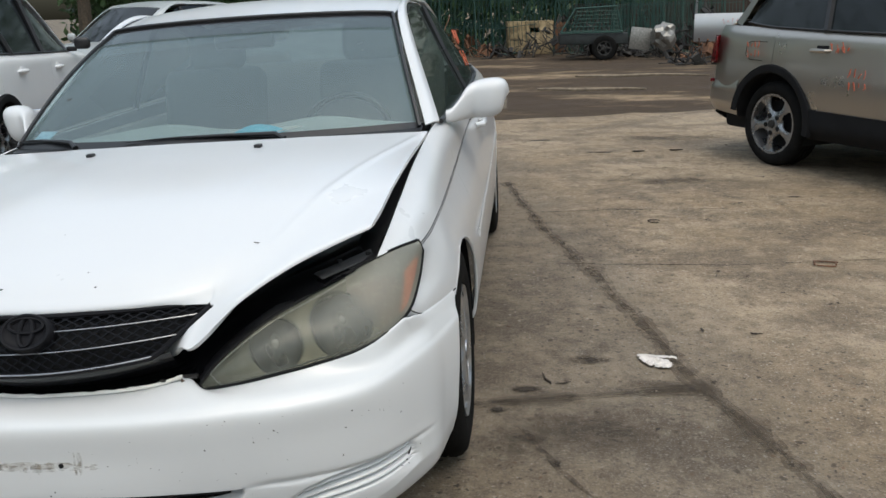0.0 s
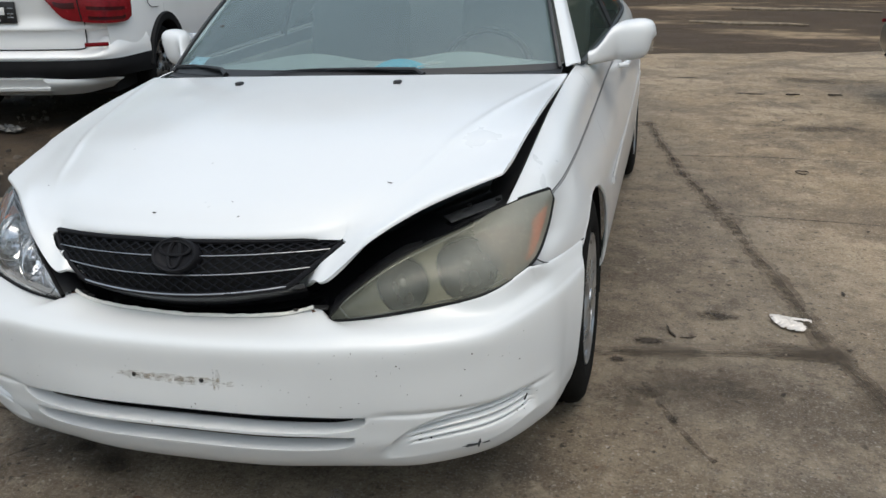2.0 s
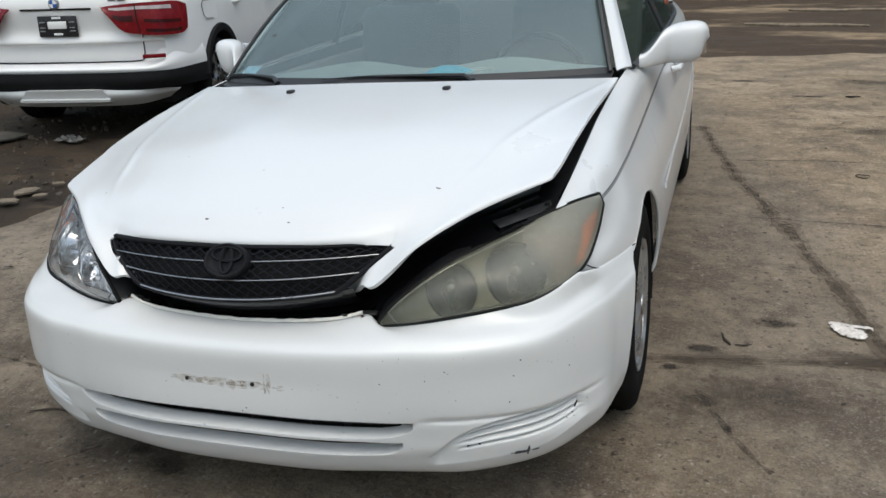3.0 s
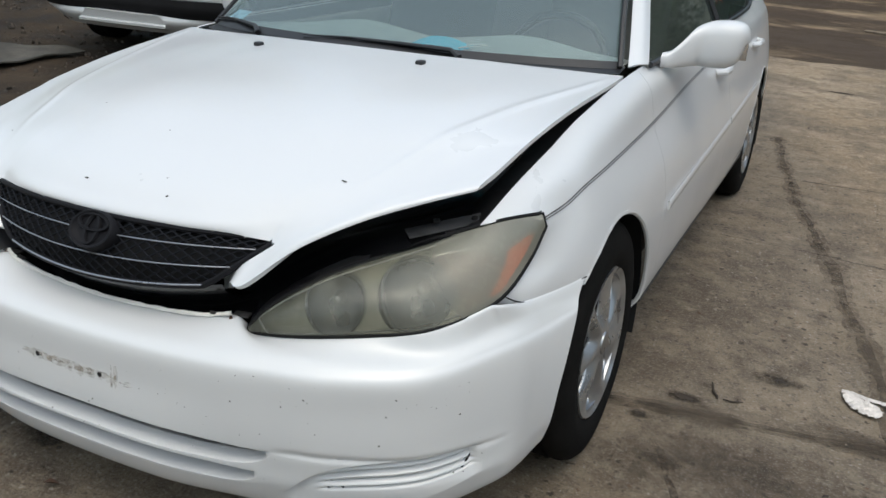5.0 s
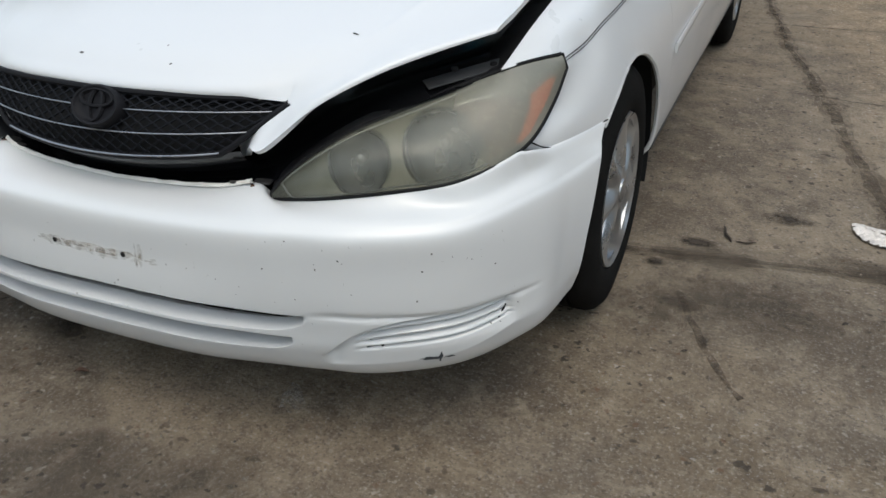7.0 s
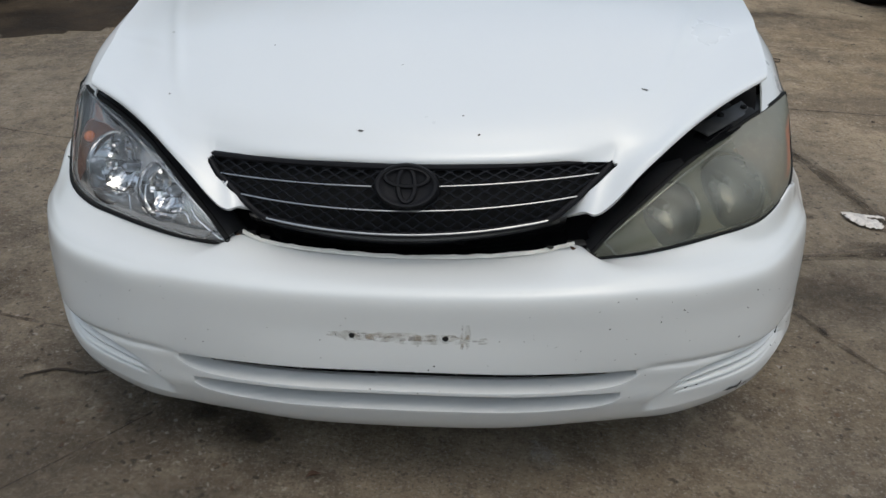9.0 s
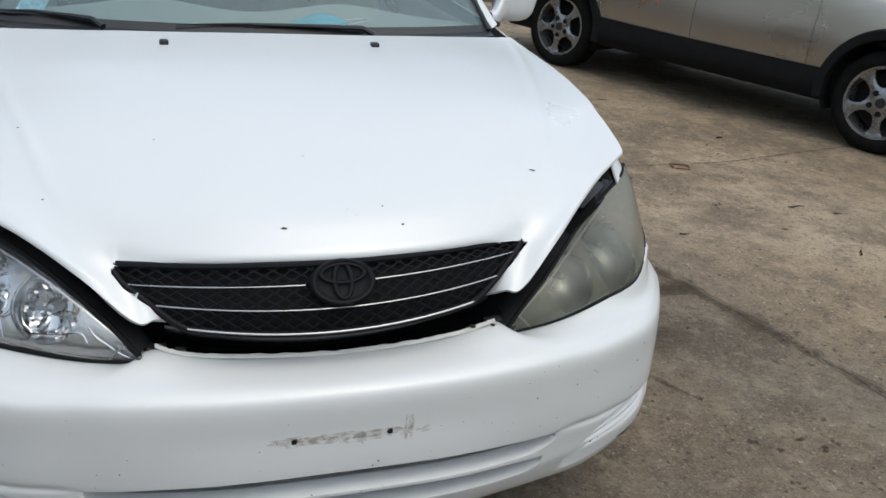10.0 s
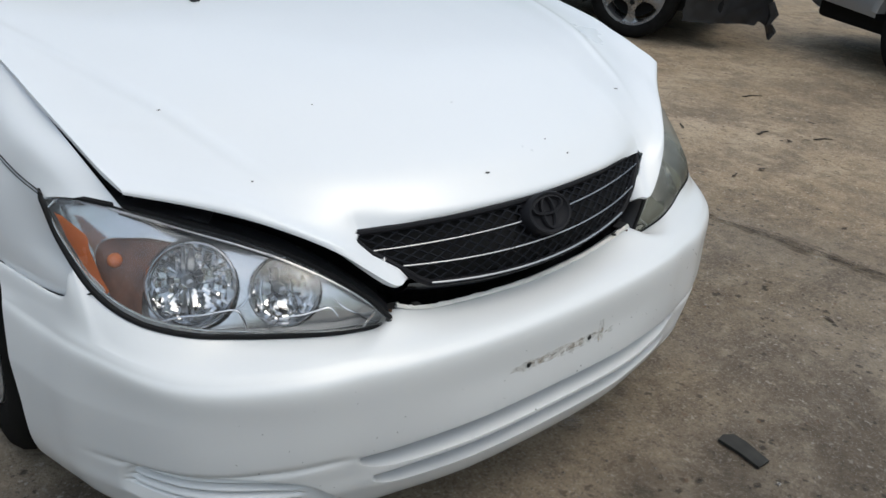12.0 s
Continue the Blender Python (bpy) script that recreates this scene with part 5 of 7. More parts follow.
        mir = part("door_mirror", grid_bm(g), WHITE, saloon, "white door mirror", smooth=60)
        part("mirror_glass", boxed((s * (.792 + wide * .68), 1.808, 1.005), (wide * .62, .006, .10), .003), CHROME, mir)
    # underbody that closes the car below
    part("underbody", boxed((0, 2.5, .30), (1.5, 4.1, .16), .03), DEEP_BLACK, saloon)
    part("engine_bay", boxed((0, .78, .50), (1.28, .72, .34), .05), DEEP_BLACK, saloon)


build_cabin()

for s in (1, -.974):
    seam = cat([(.784, .442, .642), (.797, .472, .624), (.810, .508, .611), (.823, .556, .602), (.836, .620, .599), (.853, .680, .601), (.868, .718, .604)], 8)
    part("wing_seam", tube(bmesh.new(), [(s * (q[0] + .0035), q[1], q[2]) for q in seam], .0016, 5), DEEP_BLACK, saloon)

# cabin: seats, wheel, dashboard, wipers and small things behind the glass
def seat(x, y):
    st = part("front_seat", boxed((x, y, .52), (.50, .50, .16), .05, seg=3), CLOTH, saloon, "grey cloth front seat")
    bm = boxed((0, 0, .30), (.48, .13, .60), .055, seg=3)
    b = part("seat_back", bm, CLOTH, st)
    tilt = Matrix.Translation((x, y + .22, .56)) @ Matrix.Rotation(-.30, 4, 'X')
    b.matrix_local = tilt
    h = part("headrest", boxed((0, .02, .70), (.27, .10, .19), .045, seg=3), CLOTH, st)
    h.matrix_local = tilt
    return st


seat(.37, 2.15)
seat(-.37, 2.15)
bench = part("rear_bench", boxed((0, 3.05, .50), (1.25, .50, .18), .05), CLOTH, saloon, "grey cloth rear bench")
part("bench_back", boxed((0, 3.33, .82), (1.25, .16, .60), .06, Matrix.Rotation(-.3, 4, 'X')), CLOTH, bench)
for x in (-.38, .38):
    part("headrest", boxed((x, 3.44, 1.10), (.26, .10, .13), .04), CLOTH, bench)
rows = [[(0, 1.24, .945), (.3, 1.26, .945), (.55, 1.32, .945), (.70, 1.41, .945)], [(0, 1.55, .955), (.3, 1.56, .965), (.55, 1.58, .955), (.71, 1.60, .945)], [(0, 1.80, .90), (.3, 1.80, .94), (.55, 1.80, .90), (.72, 1.80, .88)], [(0, 1.86, .60), (.3, 1.86, .6), (.55, 1.86, .6), (.72, 1.86, .6)]]
part("dashboard", grid_bm(loft(mirror_rows(rows), 8, 6)), DASH, saloon, "grey plastic dashboard")
ring = [(math.cos(a) * .178, 0, math.sin(a) * .178) for a in np.linspace(0, 2 * math.pi, 41)]
sw = part("steering_wheel", tube(bmesh.new(), ring, .014, 8, cap=False), BLACK_PLASTIC, saloon)
sw.matrix_local = Matrix.Translation((.37, 1.86, .868)) @ Matrix.Rotation(radians(-24), 4, 'X')
part("wheel_hub", boxed((0, .01, 0), (.17, .05, .11), .02), BLACK_PLASTIC, sw)
part("wheel_spoke", boxed((0, .005, 0), (.35, .02, .03), .008), BLACK_PLASTIC, sw)
part("inside_mirror", boxed((0, 1.87, 1.265), (.24, .03, .06), .015), BLACK_PLASTIC, saloon)
for s in (1, -1):
    part("door_card", boxed((s * .755, 2.45, .68), (.05, 1.75, .48), .02), DASH, saloon)
part("parcel_shelf", boxed((0, 3.62, .985), (1.2, .45, .02), .005), DASH, saloon)


def glass_point(x, t):
    """A place on the windscreen, t up from its foot."""
    y0 = float(np.interp(abs(x), [0, .25, .50, .66, .725], [1.215, 1.235, 1.295, 1.365, 1.42]))
    y1 = float(np.interp(abs(x), [0, .42, .574], [1.925, 1.95, 2.0]))
    s = math.sin(math.pi * t)
    return Vector((x * (1 - .2 * t), y0 + (y1 - y0) * t - .03 * s, .957 + .378 * t + .02 * s))


def wiper(x0, x1, t1):
    """Arm and blade parked flat along the foot of the glass."""
    lay = lambda x, t, h: glass_point(x, t) + Vector((0, -.5 * h, .87 * h))
    w = part("wiper", tube(bmesh.new(), [lay(x0, -.02, .018), lay(x0 - .03, .012, .020), lay(x0 * .6 + x1 * .4, t1 * .8, .016), lay(x0 * .3 + x1 * .7, t1, .012)], [.010, .008, .006, .004], 8), BLACK_PLASTIC, saloon, "black wiper parked at the foot of the windscreen")
    span = np.linspace(x0 - .02, x1 - .06, 18)
    blade = [lay(x, .020 + .018 * math.sin(math.pi * i / 17), .006) for i, x in enumerate(span)]
    bm = bmesh.new()
    ribbon(bm, blade, .012, (0, -.5, .87))
    tube(bm, [q + Vector((0, -.003, .005)) for q in blade], [.0015 + .003 * math.sin(math.pi * i / 17) for i in range(18)], 5)
    part("wiper_blade", bm, BLACK_PLASTIC, w)


wiper(.30, -.18, .035)
wiper(-.42, -.66, .035)
for x in (.265, -.272):
    p, n = on_hood(x, 1.058, .004)
    b = part("washer_jet", boxed((0, 0, 0), (.022, .026, .012), .004), BLACK_PLASTIC, hood)
    b.matrix_local = Matrix.Translation(p)

# blue face mask lying on the dashboard
g = np.array([[(.090 + .165 * u, 1.275 + .12 * v + .04 * u, .968 + .030 * math.sin(math.pi * u) * (.4 + .6 * math.sin(math.pi * v)) + .003 * math.sin(v * 19)) for u in np.linspace(0, 1, 16)] for v in np.linspace(0, 1, 14)])
mask = shell(part("face_mask", grid_bm(g), MASK_BLUE, None), .002)
mask.matrix_world = SALOON_AT
tagged(mask, "light blue paper face mask lying on the dashboard", "face mask")
part("ear_loop", tube(bmesh.new(), [(.250, 1.33, .974), (.280, 1.335, .980), (.312, 1.355, .982), (.322, 1.38, .982), (.31, 1.40, .98), (.285, 1.40, .98), (.250, 1.39, .976)], .0024, 5), PALE, mask)
# sticker low on the glass
c = glass_point(-.615, .09) + Vector((0, .004, -.004))
st = part("sticker", boxed((0, 0, 0), (.075, .05, .001)), simple("sticker_blue", (.35, .55, .68), .5, var=.3, scale=60), saloon, "faded pale blue inspection sticker", smooth=0)
st.matrix_local = Matrix.Translation(c) @ Matrix.Rotation(radians(-20), 4, 'Z') @ Matrix.Rotation(radians(31), 4, 'X')


# wear on the paint: plate screws, plate stain, scrapes and flakes
def decal(parent, name, p, n, w, h, mat, turn=0.0, ragged=.35, seed=1, segs=18):
    """A thin irregular patch that lies on a face."""
    rnd = random.Random(seed)
    n = Vector(n)
    a = n.orthogonal().normalized()
    up = Vector((0, 0, 1))
    a = (up.cross(n)).normalized() if abs(n.z) < .95 else Vector((1, 0, 0))
    b = n.cross(a)
    bm = bmesh.new()
    vs = []
    for k in range(segs):
        t = 2 * math.pi * k / segs
        r = 1 - ragged * rnd.random()
        u, v = math.cos(t) * w / 2 * r, math.sin(t) * h / 2 * r
        u, v = u * math.cos(turn) - v * math.sin(turn), u * math.sin(turn) + v * math.cos(turn)
        vs.append(bm.verts.new(Vector(p) + a * u + b * v))
    bm.faces.new(vs)
    return part(name, bm, mat, parent, smooth=0)


for k, (x, z) in enumerate(((-.096, .459), (.080, .459))):
    p, n = on_bumper(x, z, .0035)
    decal(bumper, "screw_hole", p, n, .013, .012, DEEP_BLACK, ragged=.2, seed=k)
for k in range(34):
    rnd = random.Random(k + 50)
    x = -.10 + .26 * rnd.random()
    z = .457 + .016 * (rnd.random() - .5)
    p, n = on_bumper(x, z, .0028)
    decal(bumper, "plate_stain", p, n, .010 + .03 * rnd.random(), .003 + .006 * rnd.random(), GRIME, 0, .6, k)
for k, (x, z, w, h) in enumerate(((-.02, .458, .17, .024), (.06, .459, .13, .018), (-.09, .456, .10, .026), (.03, .448, .10, .016), (.118, .468, .014, .06))):
    p, n = on_bumper(x, z, .0024)
    decal(bumper, "plate_stain", p, n, w, h, GRIME, 0, .35, k + 30, 30)
for k in range(12):
    rnd = random.Random(k + 90)
    p, n = on_bumper(.115 + .006 * rnd.random(), .435 + .055 * rnd.random(), .003)
    decal(bumper, "scrape", p, n, .004 + .006 * rnd.random(), .012, GRIME, 0, .6, k + 7)
for k, (x, z, w, h) in enumerate(((.668, .262, .055, .012), (.682, .268, .010, .032), (.656, .264, .02, .008), (.70, .262, .03, .007))):
    p, n = on_bumper(x, z, .0035)
    decal(bumper, "black_scuff", p, n, w, h, simple("scuff_dark", (.05, .055, .06), .7) if k == 0 else bpy.data.materials["scuff_dark"], 0, .5, k + 3)
for k in range(150):
    rnd = random.Random(k + 400)
    x, z = rnd.uniform(-.68, .80), rnd.uniform(.30, .53)
    if rnd.random() > .35 + .6 * (x > 0):
        continue
    p, n = on_bumper(x, z, .0028)
    r = rnd.choice((.0016, .002, .0025, .003, .0045))
    decal(bumper, "stone_chip", p, n, r, r * rnd.uniform(.6, 1.6), FLAKE, rnd.random(), .5, k, 7)
for pts in (((.779, .345), (.775, .333), (.768, .318)), ((.566, .326), (.561, .315)), ((.560, .300), (.572, .297), (.585, .296))):
    part("black_slit", tube(bmesh.new(), [tuple(on_bumper(x, z, .0022)[0]) for x, z in pts], .0022, 5), DEEP_BLACK, bumper)
p, n = on_bumper(.285, .345, .004)
decal(bumper, "rust_spot", p, n, .035, .012, simple("brown_smear", (.09, .065, .05), .8), .5, .6, 5)
for k, (x, y, w, h, t) in enumerate(((.455, .379, .022, .006, -.5), (-.56, .618, .010, .004, .4), (.107, .267, .007, .004, .2), (-.08, .23, .016, .006, 0), (.13, .225, .008, .005, 0), (-.03, .42, .006, .003, 0), (-.30, .50, .006, .003, .5), (-.50, .38, .006, .004, .2))):
    p, n = on_hood(x, y, .0008)
    decal(hood, "paint_flake", p, n, w, h, FLAKE, t, .5, k)

# leaf scraps stuck to the windscreen
for k, (x, t, w, h) in enumerate(((-.60, .33, .030, .018), (.55, .66, .035, .020), (-.47, .55, .008, .006), (-.36, .68, .008, .006), (.10, .46, .006, .006), (.56, .60, .018, .010))):
    p = glass_point(x, t) + Vector((0, -.004, .006))
    decal(saloon, "leaf_scrap", p, (0, -.5, .87), w, h, FLAKE, .4 * k, .7, k + 40, 14)


# ---- ground ----

def fall_at(x):
    s = min(max((-x - 1.3) / 2.1, 0), 1)
    return -.085 * s * s * (3 - 2 * s)


def build_ground():
    ring = [0.35 * (1.16 ** k - 1) / .16 for k in range(0, 52)]
    bm = bmesh.new()
    xs = sorted({s * r for r in ring for s in (1, -1)})
    vs = [[bm.verts.new((x, y + 2, fall_at(x) + .004 * noise.noise((x * .7, y * .7, 0)) * (abs(x) > 1.5))) for x in xs] for y in xs]
    for i in range(len(xs) - 1):
        for j in range(len(xs) - 1):
            bm.faces.new((vs[i][j], vs[i][j + 1], vs[i + 1][j + 1], vs[i + 1][j]))
    g = part("ground", bm, CONCRETE, None, smooth=0)
    return tagged(g, "worn brown-grey concrete yard with stains and grit", "ground", kind="structure")


ground = build_ground()


def rough_line(pts, step=.05, wander=.03, seed=0):
    """A wandering line through pts on the ground."""
    out = []
    for (x0, y0), (x1, y1) in zip(pts, pts[1:]):
        n = max(2, int(math.hypot(x1 - x0, y1 - y0) / step))
        for k in range(n):
            t = k / n
            x, y = x0 + (x1 - x0) * t, y0 + (y1 - y0) * t
            d = noise.noise((x * 2.3, y * 2.3, seed)) * wander + noise.noise((x * 11, y * 11, seed + 5)) * wander * .4
            out.append((x + d, y + d * .6, 0.0))
    out.append((*pts[-1], 0.0))
    return out


def joint(pts, width, seed, z=.0035, mat=JOINT):
    line = rough_line(pts, .03, .022, seed)
    ws = [max(.004, width * (.35 + 1.3 * abs(noise.noise((x * 3, y * 3, seed + 9))) + 1.0 * abs(noise.noise((x * 19, y * 19, seed))))) for x, y, _ in line]
    bm = ribbon(bmesh.new(), [(x, y, fall_at(x) + z) for x, y, _ in line], ws)
    part("joint_crack", bm, mat, ground, smooth=0)
    if mat is JOINT:
        part("joint_dirt", ribbon(bmesh.new(), [(x, y, fall_at(x) + z - .0008) for x, y, _ in line], [w * 1.9 + .02 for w in ws]), JOINT_SOFT, ground, smooth=0)


joint([(.90, 5.2), (1.10, 4.1), (1.28, 3.28), (1.50, 2.38), (1.64, 1.56), (1.70, 1.36), (1.85, .94), (1.94, .50), (2.03, .0), (2.2, -.8)], .042, 1)
joint([(.20, 1.15), (.91, 1.27), (1.20, 1.33), (1.39, 1.36), (1.66, 1.40)], .036, 2)
joint([(1.41, 2.96), (2.13, 2.95), (2.93, 3.05), (4.28, 3.48)], .018, 3, mat=JOINT_THIN)
joint([(.90, 2.95), (1.41, 2.97)], .010, 4, mat=JOINT_THIN)
joint([(.96, 4.14), (1.62, 4.24), (2.4, 4.25)], .018, 5, mat=JOINT_THIN)
joint([(-.95, .62), (-1.35, .70), (-2.0, .75)], .014, 8, mat=JOINT_THIN)
joint([(-1.0, 1.9), (-1.6, 2.0), (-2.3, 2.2)], .010, 9, mat=JOINT_THIN)
joint([(1.05, 1.07), (1.09, .99), (1.14, .88), (1.20, .76), (1.26, .66)], .022, 11, mat=JOINT_THIN)
joint([(-1.0, -.2), (-.6, .3)], .006, 10, mat=JOINT_THIN)


def stain(x, y, w, h, seed, mat=OIL, z=.003, segs=26, turn=0.0):
    bm = bmesh.new()
    vs = []
    for k in range(segs):
        a = 2 * math.pi * k / segs
        r = 1 + .45 * noise.noise((math.cos(a) * 1.6, math.sin(a) * 1.6, seed * 3.7)) + .2 * noise.noise((math.cos(a) * 6, math.sin(a) * 6, seed))
        u, v = math.cos(a) * w / 2 * r, math.sin(a) * h / 2 * r
        px, py = x + u * math.cos(turn) - v * math.sin(turn), y + u * math.sin(turn) + v * math.cos(turn)
        vs.append(bm.verts.new((px, py, fall_at(px) + z)))
    bm.faces.new(vs)
    return part("slab_mark", bm, mat, ground, smooth=0)


for k, (x, y, w, h) in enumerate(((1.29, 1.66, .20, .13), (1.06, 1.39, .15, .08), (.955, 1.22, .08, .07), (-.36, .26, .13, .09), (-.49, .31, .10, .06), (1.20, 1.46, .03, .05), (.35, -.55, .04, .03), (.52, -.62, .03, .02),
                                  (-.72, -.30, .15, .06), (2.6, 2.0, .05, .03), (1.9, -.1, .07, .03), (2.3, .5, .06, .03), (3.1, 2.2, .10, .05), (1.2, -.42, .05, .03), (.9, -.5, .03, .02), (1.75, 6.6, .35, .12), (1.2, 7.4, .4, .14), (2.9, 4.6, .15, .07), (1.15, .86, .035, .05), (.42, -.10, .035, .025), (.525, -.19, .03, .02))):
    stain(x, y, w, h, k + 1)

# the first three darken the slab round the bumper with its painted shade
for k, (x, y, w, h, a) in enumerate(((.1, -.30, 2.6, 1.0, .1), (-.9, .15, 1.5, 1.1, .4), (.5, -.85, 1.9, .7, -.1), (1.1, 1.3, .5, .16, .1), (1.0, .95, .35, .3, 0), (1.75, 1.1, .5, .2, 1.2), (.2, -.3, .5, .2, .2), (-.75, -.3, .35, .15, .5), (2.1, 5.2, 1.2, .4, .1), (-1.3, .8, .6, .3, .8), (-1.2, -.2, .5, .3, .2), (1.7, -.3, .4, .2, .1), (2.5, 7.5, 1.6, .5, 0), (1.30, 1.1, .8, .4, .3))):
    stain(x, y, w, h, k + 60, DAMP_AND_SHADE, .0022, 40, a)

stain(1.63, 1.42, .46, .17, 91, WET, .0026, 40, .12)
stain(1.07, 1.02, .16, .09, 92, WET, .0026, 30, .6)
CHALK = ragged("pale_scuff", (.36, .34, .31), 40, .5, .5)
stain(.315, .242, .05, .10, 93, CHALK, .0032, 24, .3)
stain(.572, -.218, .02, .012, 94, CHALK, .0034, 14, .2)

# grit, chips and small litter on the slab
def build_grit():
    bm = bmesh.new()
    rnd = random.Random(11)
    for k in range(2600):
        x, y = rnd.uniform(-2.6, 5.2), rnd.uniform(-1.3, 6.5)
        r = rnd.choice((.0015, .002, .002, .003, .005))
        z = fall_at(x) + .003
        vs = [bm.verts.new((x + r * rnd.uniform(.6, 1.4) * math.cos(a), y + r * rnd.uniform(.6, 1.4) * math.sin(a), z)) for a in (0, 2.1, 4.2)]
        top = bm.verts.new((x, y, z + r * .9))
        for a, b in ((0, 1), (1, 2), (2, 0)):
            bm.faces.new((vs[a], vs[b], top))
    ob = part("grit", bm, simple("grit_mix", (.13, .115, .095), .95, var=.7, scale=90), None, smooth=0)
    tagged(ob, "scattered dark grit and stone chips on concrete", "grit", kind="stuff")



build_grit()


def build_leaf_litter():
    """Small curled dead leaves and bark bits blown over the slab."""
    rnd = random.Random(77)
    verts, faces = [], []
    for k in range(420):
        x, y = rnd.uniform(.9, 6.5) if k % 5 else rnd.uniform(-2.4, .9), rnd.uniform(-1.2, 8.5)
        if -1.0 < x < 1.0 and y > -.05:
            continue
        l, a = rnd.choice((.005, .006, .008, .010, .012, .018, .028)), rnd.uniform(0, 6.3)
        w = l * rnd.uniform(.15, .5)
        z = fall_at(x) + .004
        u, v = Vector((math.cos(a), math.sin(a), 0)), Vector((-math.sin(a), math.cos(a), 0))
        c = Vector((x, y, z))
        b = len(verts)
        verts += [c - u * l, c - u * l * .3 + v * w + Vector((0, 0, w * .5)), c + u * l * .4 + v * w * .8 + Vector((0, 0, w * .4)), c + u * l + Vector((0, 0, w * .3)), c + u * l * .3 - v * w, c - u * l * .4 - v * w * .9 + Vector((0, 0, w * .6))]
        faces.append((b, b + 1, b + 2, b + 3, b + 4, b + 5))
    me = bpy.data.meshes.new("leaf_litter")
    me.from_pydata([tuple(q) for q in verts], [], faces)
    finish(me, simple("dead_leaf", (.05, .036, .025), .9, var=.8, scale=2.5), 0)
    tagged(new("leaf_litter", me), "dead brown leaves and bark scattered on concrete", "leaf litter", kind="stuff")


build_leaf_litter()


DARK_TWIG = simple("dark_bark", (.035, .026, .019), .95, var=.4, scale=12)


def twig(x, y, l, a, r=.006, mat=None, label="dry brown twig on the concrete"):
    bm = bmesh.new()
    pts = [(x + math.cos(a) * l * (t - .5) + .02 * l * math.sin(9 * t), y + math.sin(a) * l * (t - .5) + .06 * l * math.sin(7 * t + x), fall_at(x) + r * .8 + .003) for t in np.linspace(0, 1, 7)]
    tube(bm, pts, [r * q for q in (.5, 1, .9, 1.1, .8, .7, .4)], 6)
    return tagged(part("twig", bm, mat or WOOD, None), label, "twig", "litter on the ground")


for k, (x, y, l, a, r) in enumerate(((-.86, .43, .20, .2, .005), (1.13, 1.47, .10, 1.9, .006), (1.19, 1.44, .06, .3, .004), (-.62, -.44, .035, 1.4, .005), (-.15, -.42, .045, .5, .008), (2.9, 2.3, .10, .1, .006), (3.15, 1.42, .11, 0, .008),
                                     (3.4, 1.2, .12, -.4, .007), (3.3, 3.6, .05, .1, .01), (2.1, 6.6, .12, .1, .012), (2.45, 6.65, .12, 0, .012), (3.8, 1.9, .16, -.3, .006), (2.8, 1.7, .09, .8, .006), (2.4, 1.1, .06, .2, .006), (2.0, 1.95, .05, -.2, .005), (3.0, .6, .07, .5, .006))):
    twig(x, y, l, a, r * .7, DARK_TWIG, "dark dry twig on the concrete")

ring = part("wire_ring", tube(bmesh.new(), [(1.86 + .036 * math.cos(a), 3.9 + .036 * math.sin(a) + .008 * math.cos(2 * a), .006) for a in np.linspace(0, 5.4, 22)], .0030, 6), DARK_TWIG, None)
tagged(ring, "small bent ring of dark wire on the concrete", "wire")
bracket = thing("metal_bracket", Matrix.Translation((2.6, 2.95, .004)) @ Matrix.Rotation(-.25, 4, 'Z'), "small flat rusty square bracket on the concrete", "bracket")
for c, s in (((0, .042, .004), (.12, .010, .006)), ((0, -.042, .004), (.09, .009, .006)), ((-.055, 0, .004), (.009, .074, .006)), ((.048, .012, .004), (.008, .050, .006))):
    part("bar", boxed(c, s, .002), RUST, bracket)

# crumpled paper by the joint
g = np.array([[(1.50 + .105 * u + .010 * math.sin(v * 5) - .012 * v, 1.585 + .105 * v + .010 * math.sin(u * 6), .006 + .016 * abs(noise.noise((u * 6, v * 6, 3))) + .006 * abs(noise.noise((u * 17, v * 17, 5)))) for u in np.linspace(0, 1, 26)] for v in np.linspace(0, 1, 22)])
keep = np.array([[abs((u - 12) / 12.2) ** 2.6 + abs((v - 10) / 10.4) ** 2.6 < 1 + .22 * noise.noise((u * .35, v * .35, 9)) for u in range(25)] for v in range(21)])
NAPKIN = simple("dirty_napkin", (.60, .56, .52), .9, var=.28, scale=45)
paper = part("paper_scrap", grid_bm(g, keep), NAPKIN, None, smooth=30)
tagged(paper, "crumpled dirty white paper napkin on the concrete", "paper")
fold = np.array([[(1.487 + .145 * u, 1.688 + .022 * v - .028 * u * u + .004 * math.sin(u * 9), .008 + .010 * v * (1 - v) + .008 * abs(noise.noise((u * 6, v * 3, 4)))) for u in np.linspace(0, 1, 18)] for v in np.linspace(0, 1, 6)])
part("folded_edge", grid_bm(fold), NAPKIN, paper, smooth=30)
# grey slab offcut in front of the saloon
bm = sheet_poly([(-.024, -.064), (.022, -.060), (.030, .020), (.026, .052), (-.004, .066), (-.028, .058), (-.022, 0)], .002)
top = bmesh.ops.extrude_face_region(bm, geom=bm.faces[:])
bmesh.ops.translate(bm, verts=[v for v in top["geom"] if isinstance(v, bmesh.types.BMVert)], vec=(0, 0, .007))
off = part("slate_piece", bm, simple("slate_grey", (.028, .027, .024), .8, var=.4, spec=.25), None, smooth=20)
off.matrix_world = Matrix.Translation((.607, -.098, .003)) @ Matrix.Rotation(radians(-6), 4, 'Z')
tagged(off, "thin grey plastic offcut lying on the concrete", "offcut")


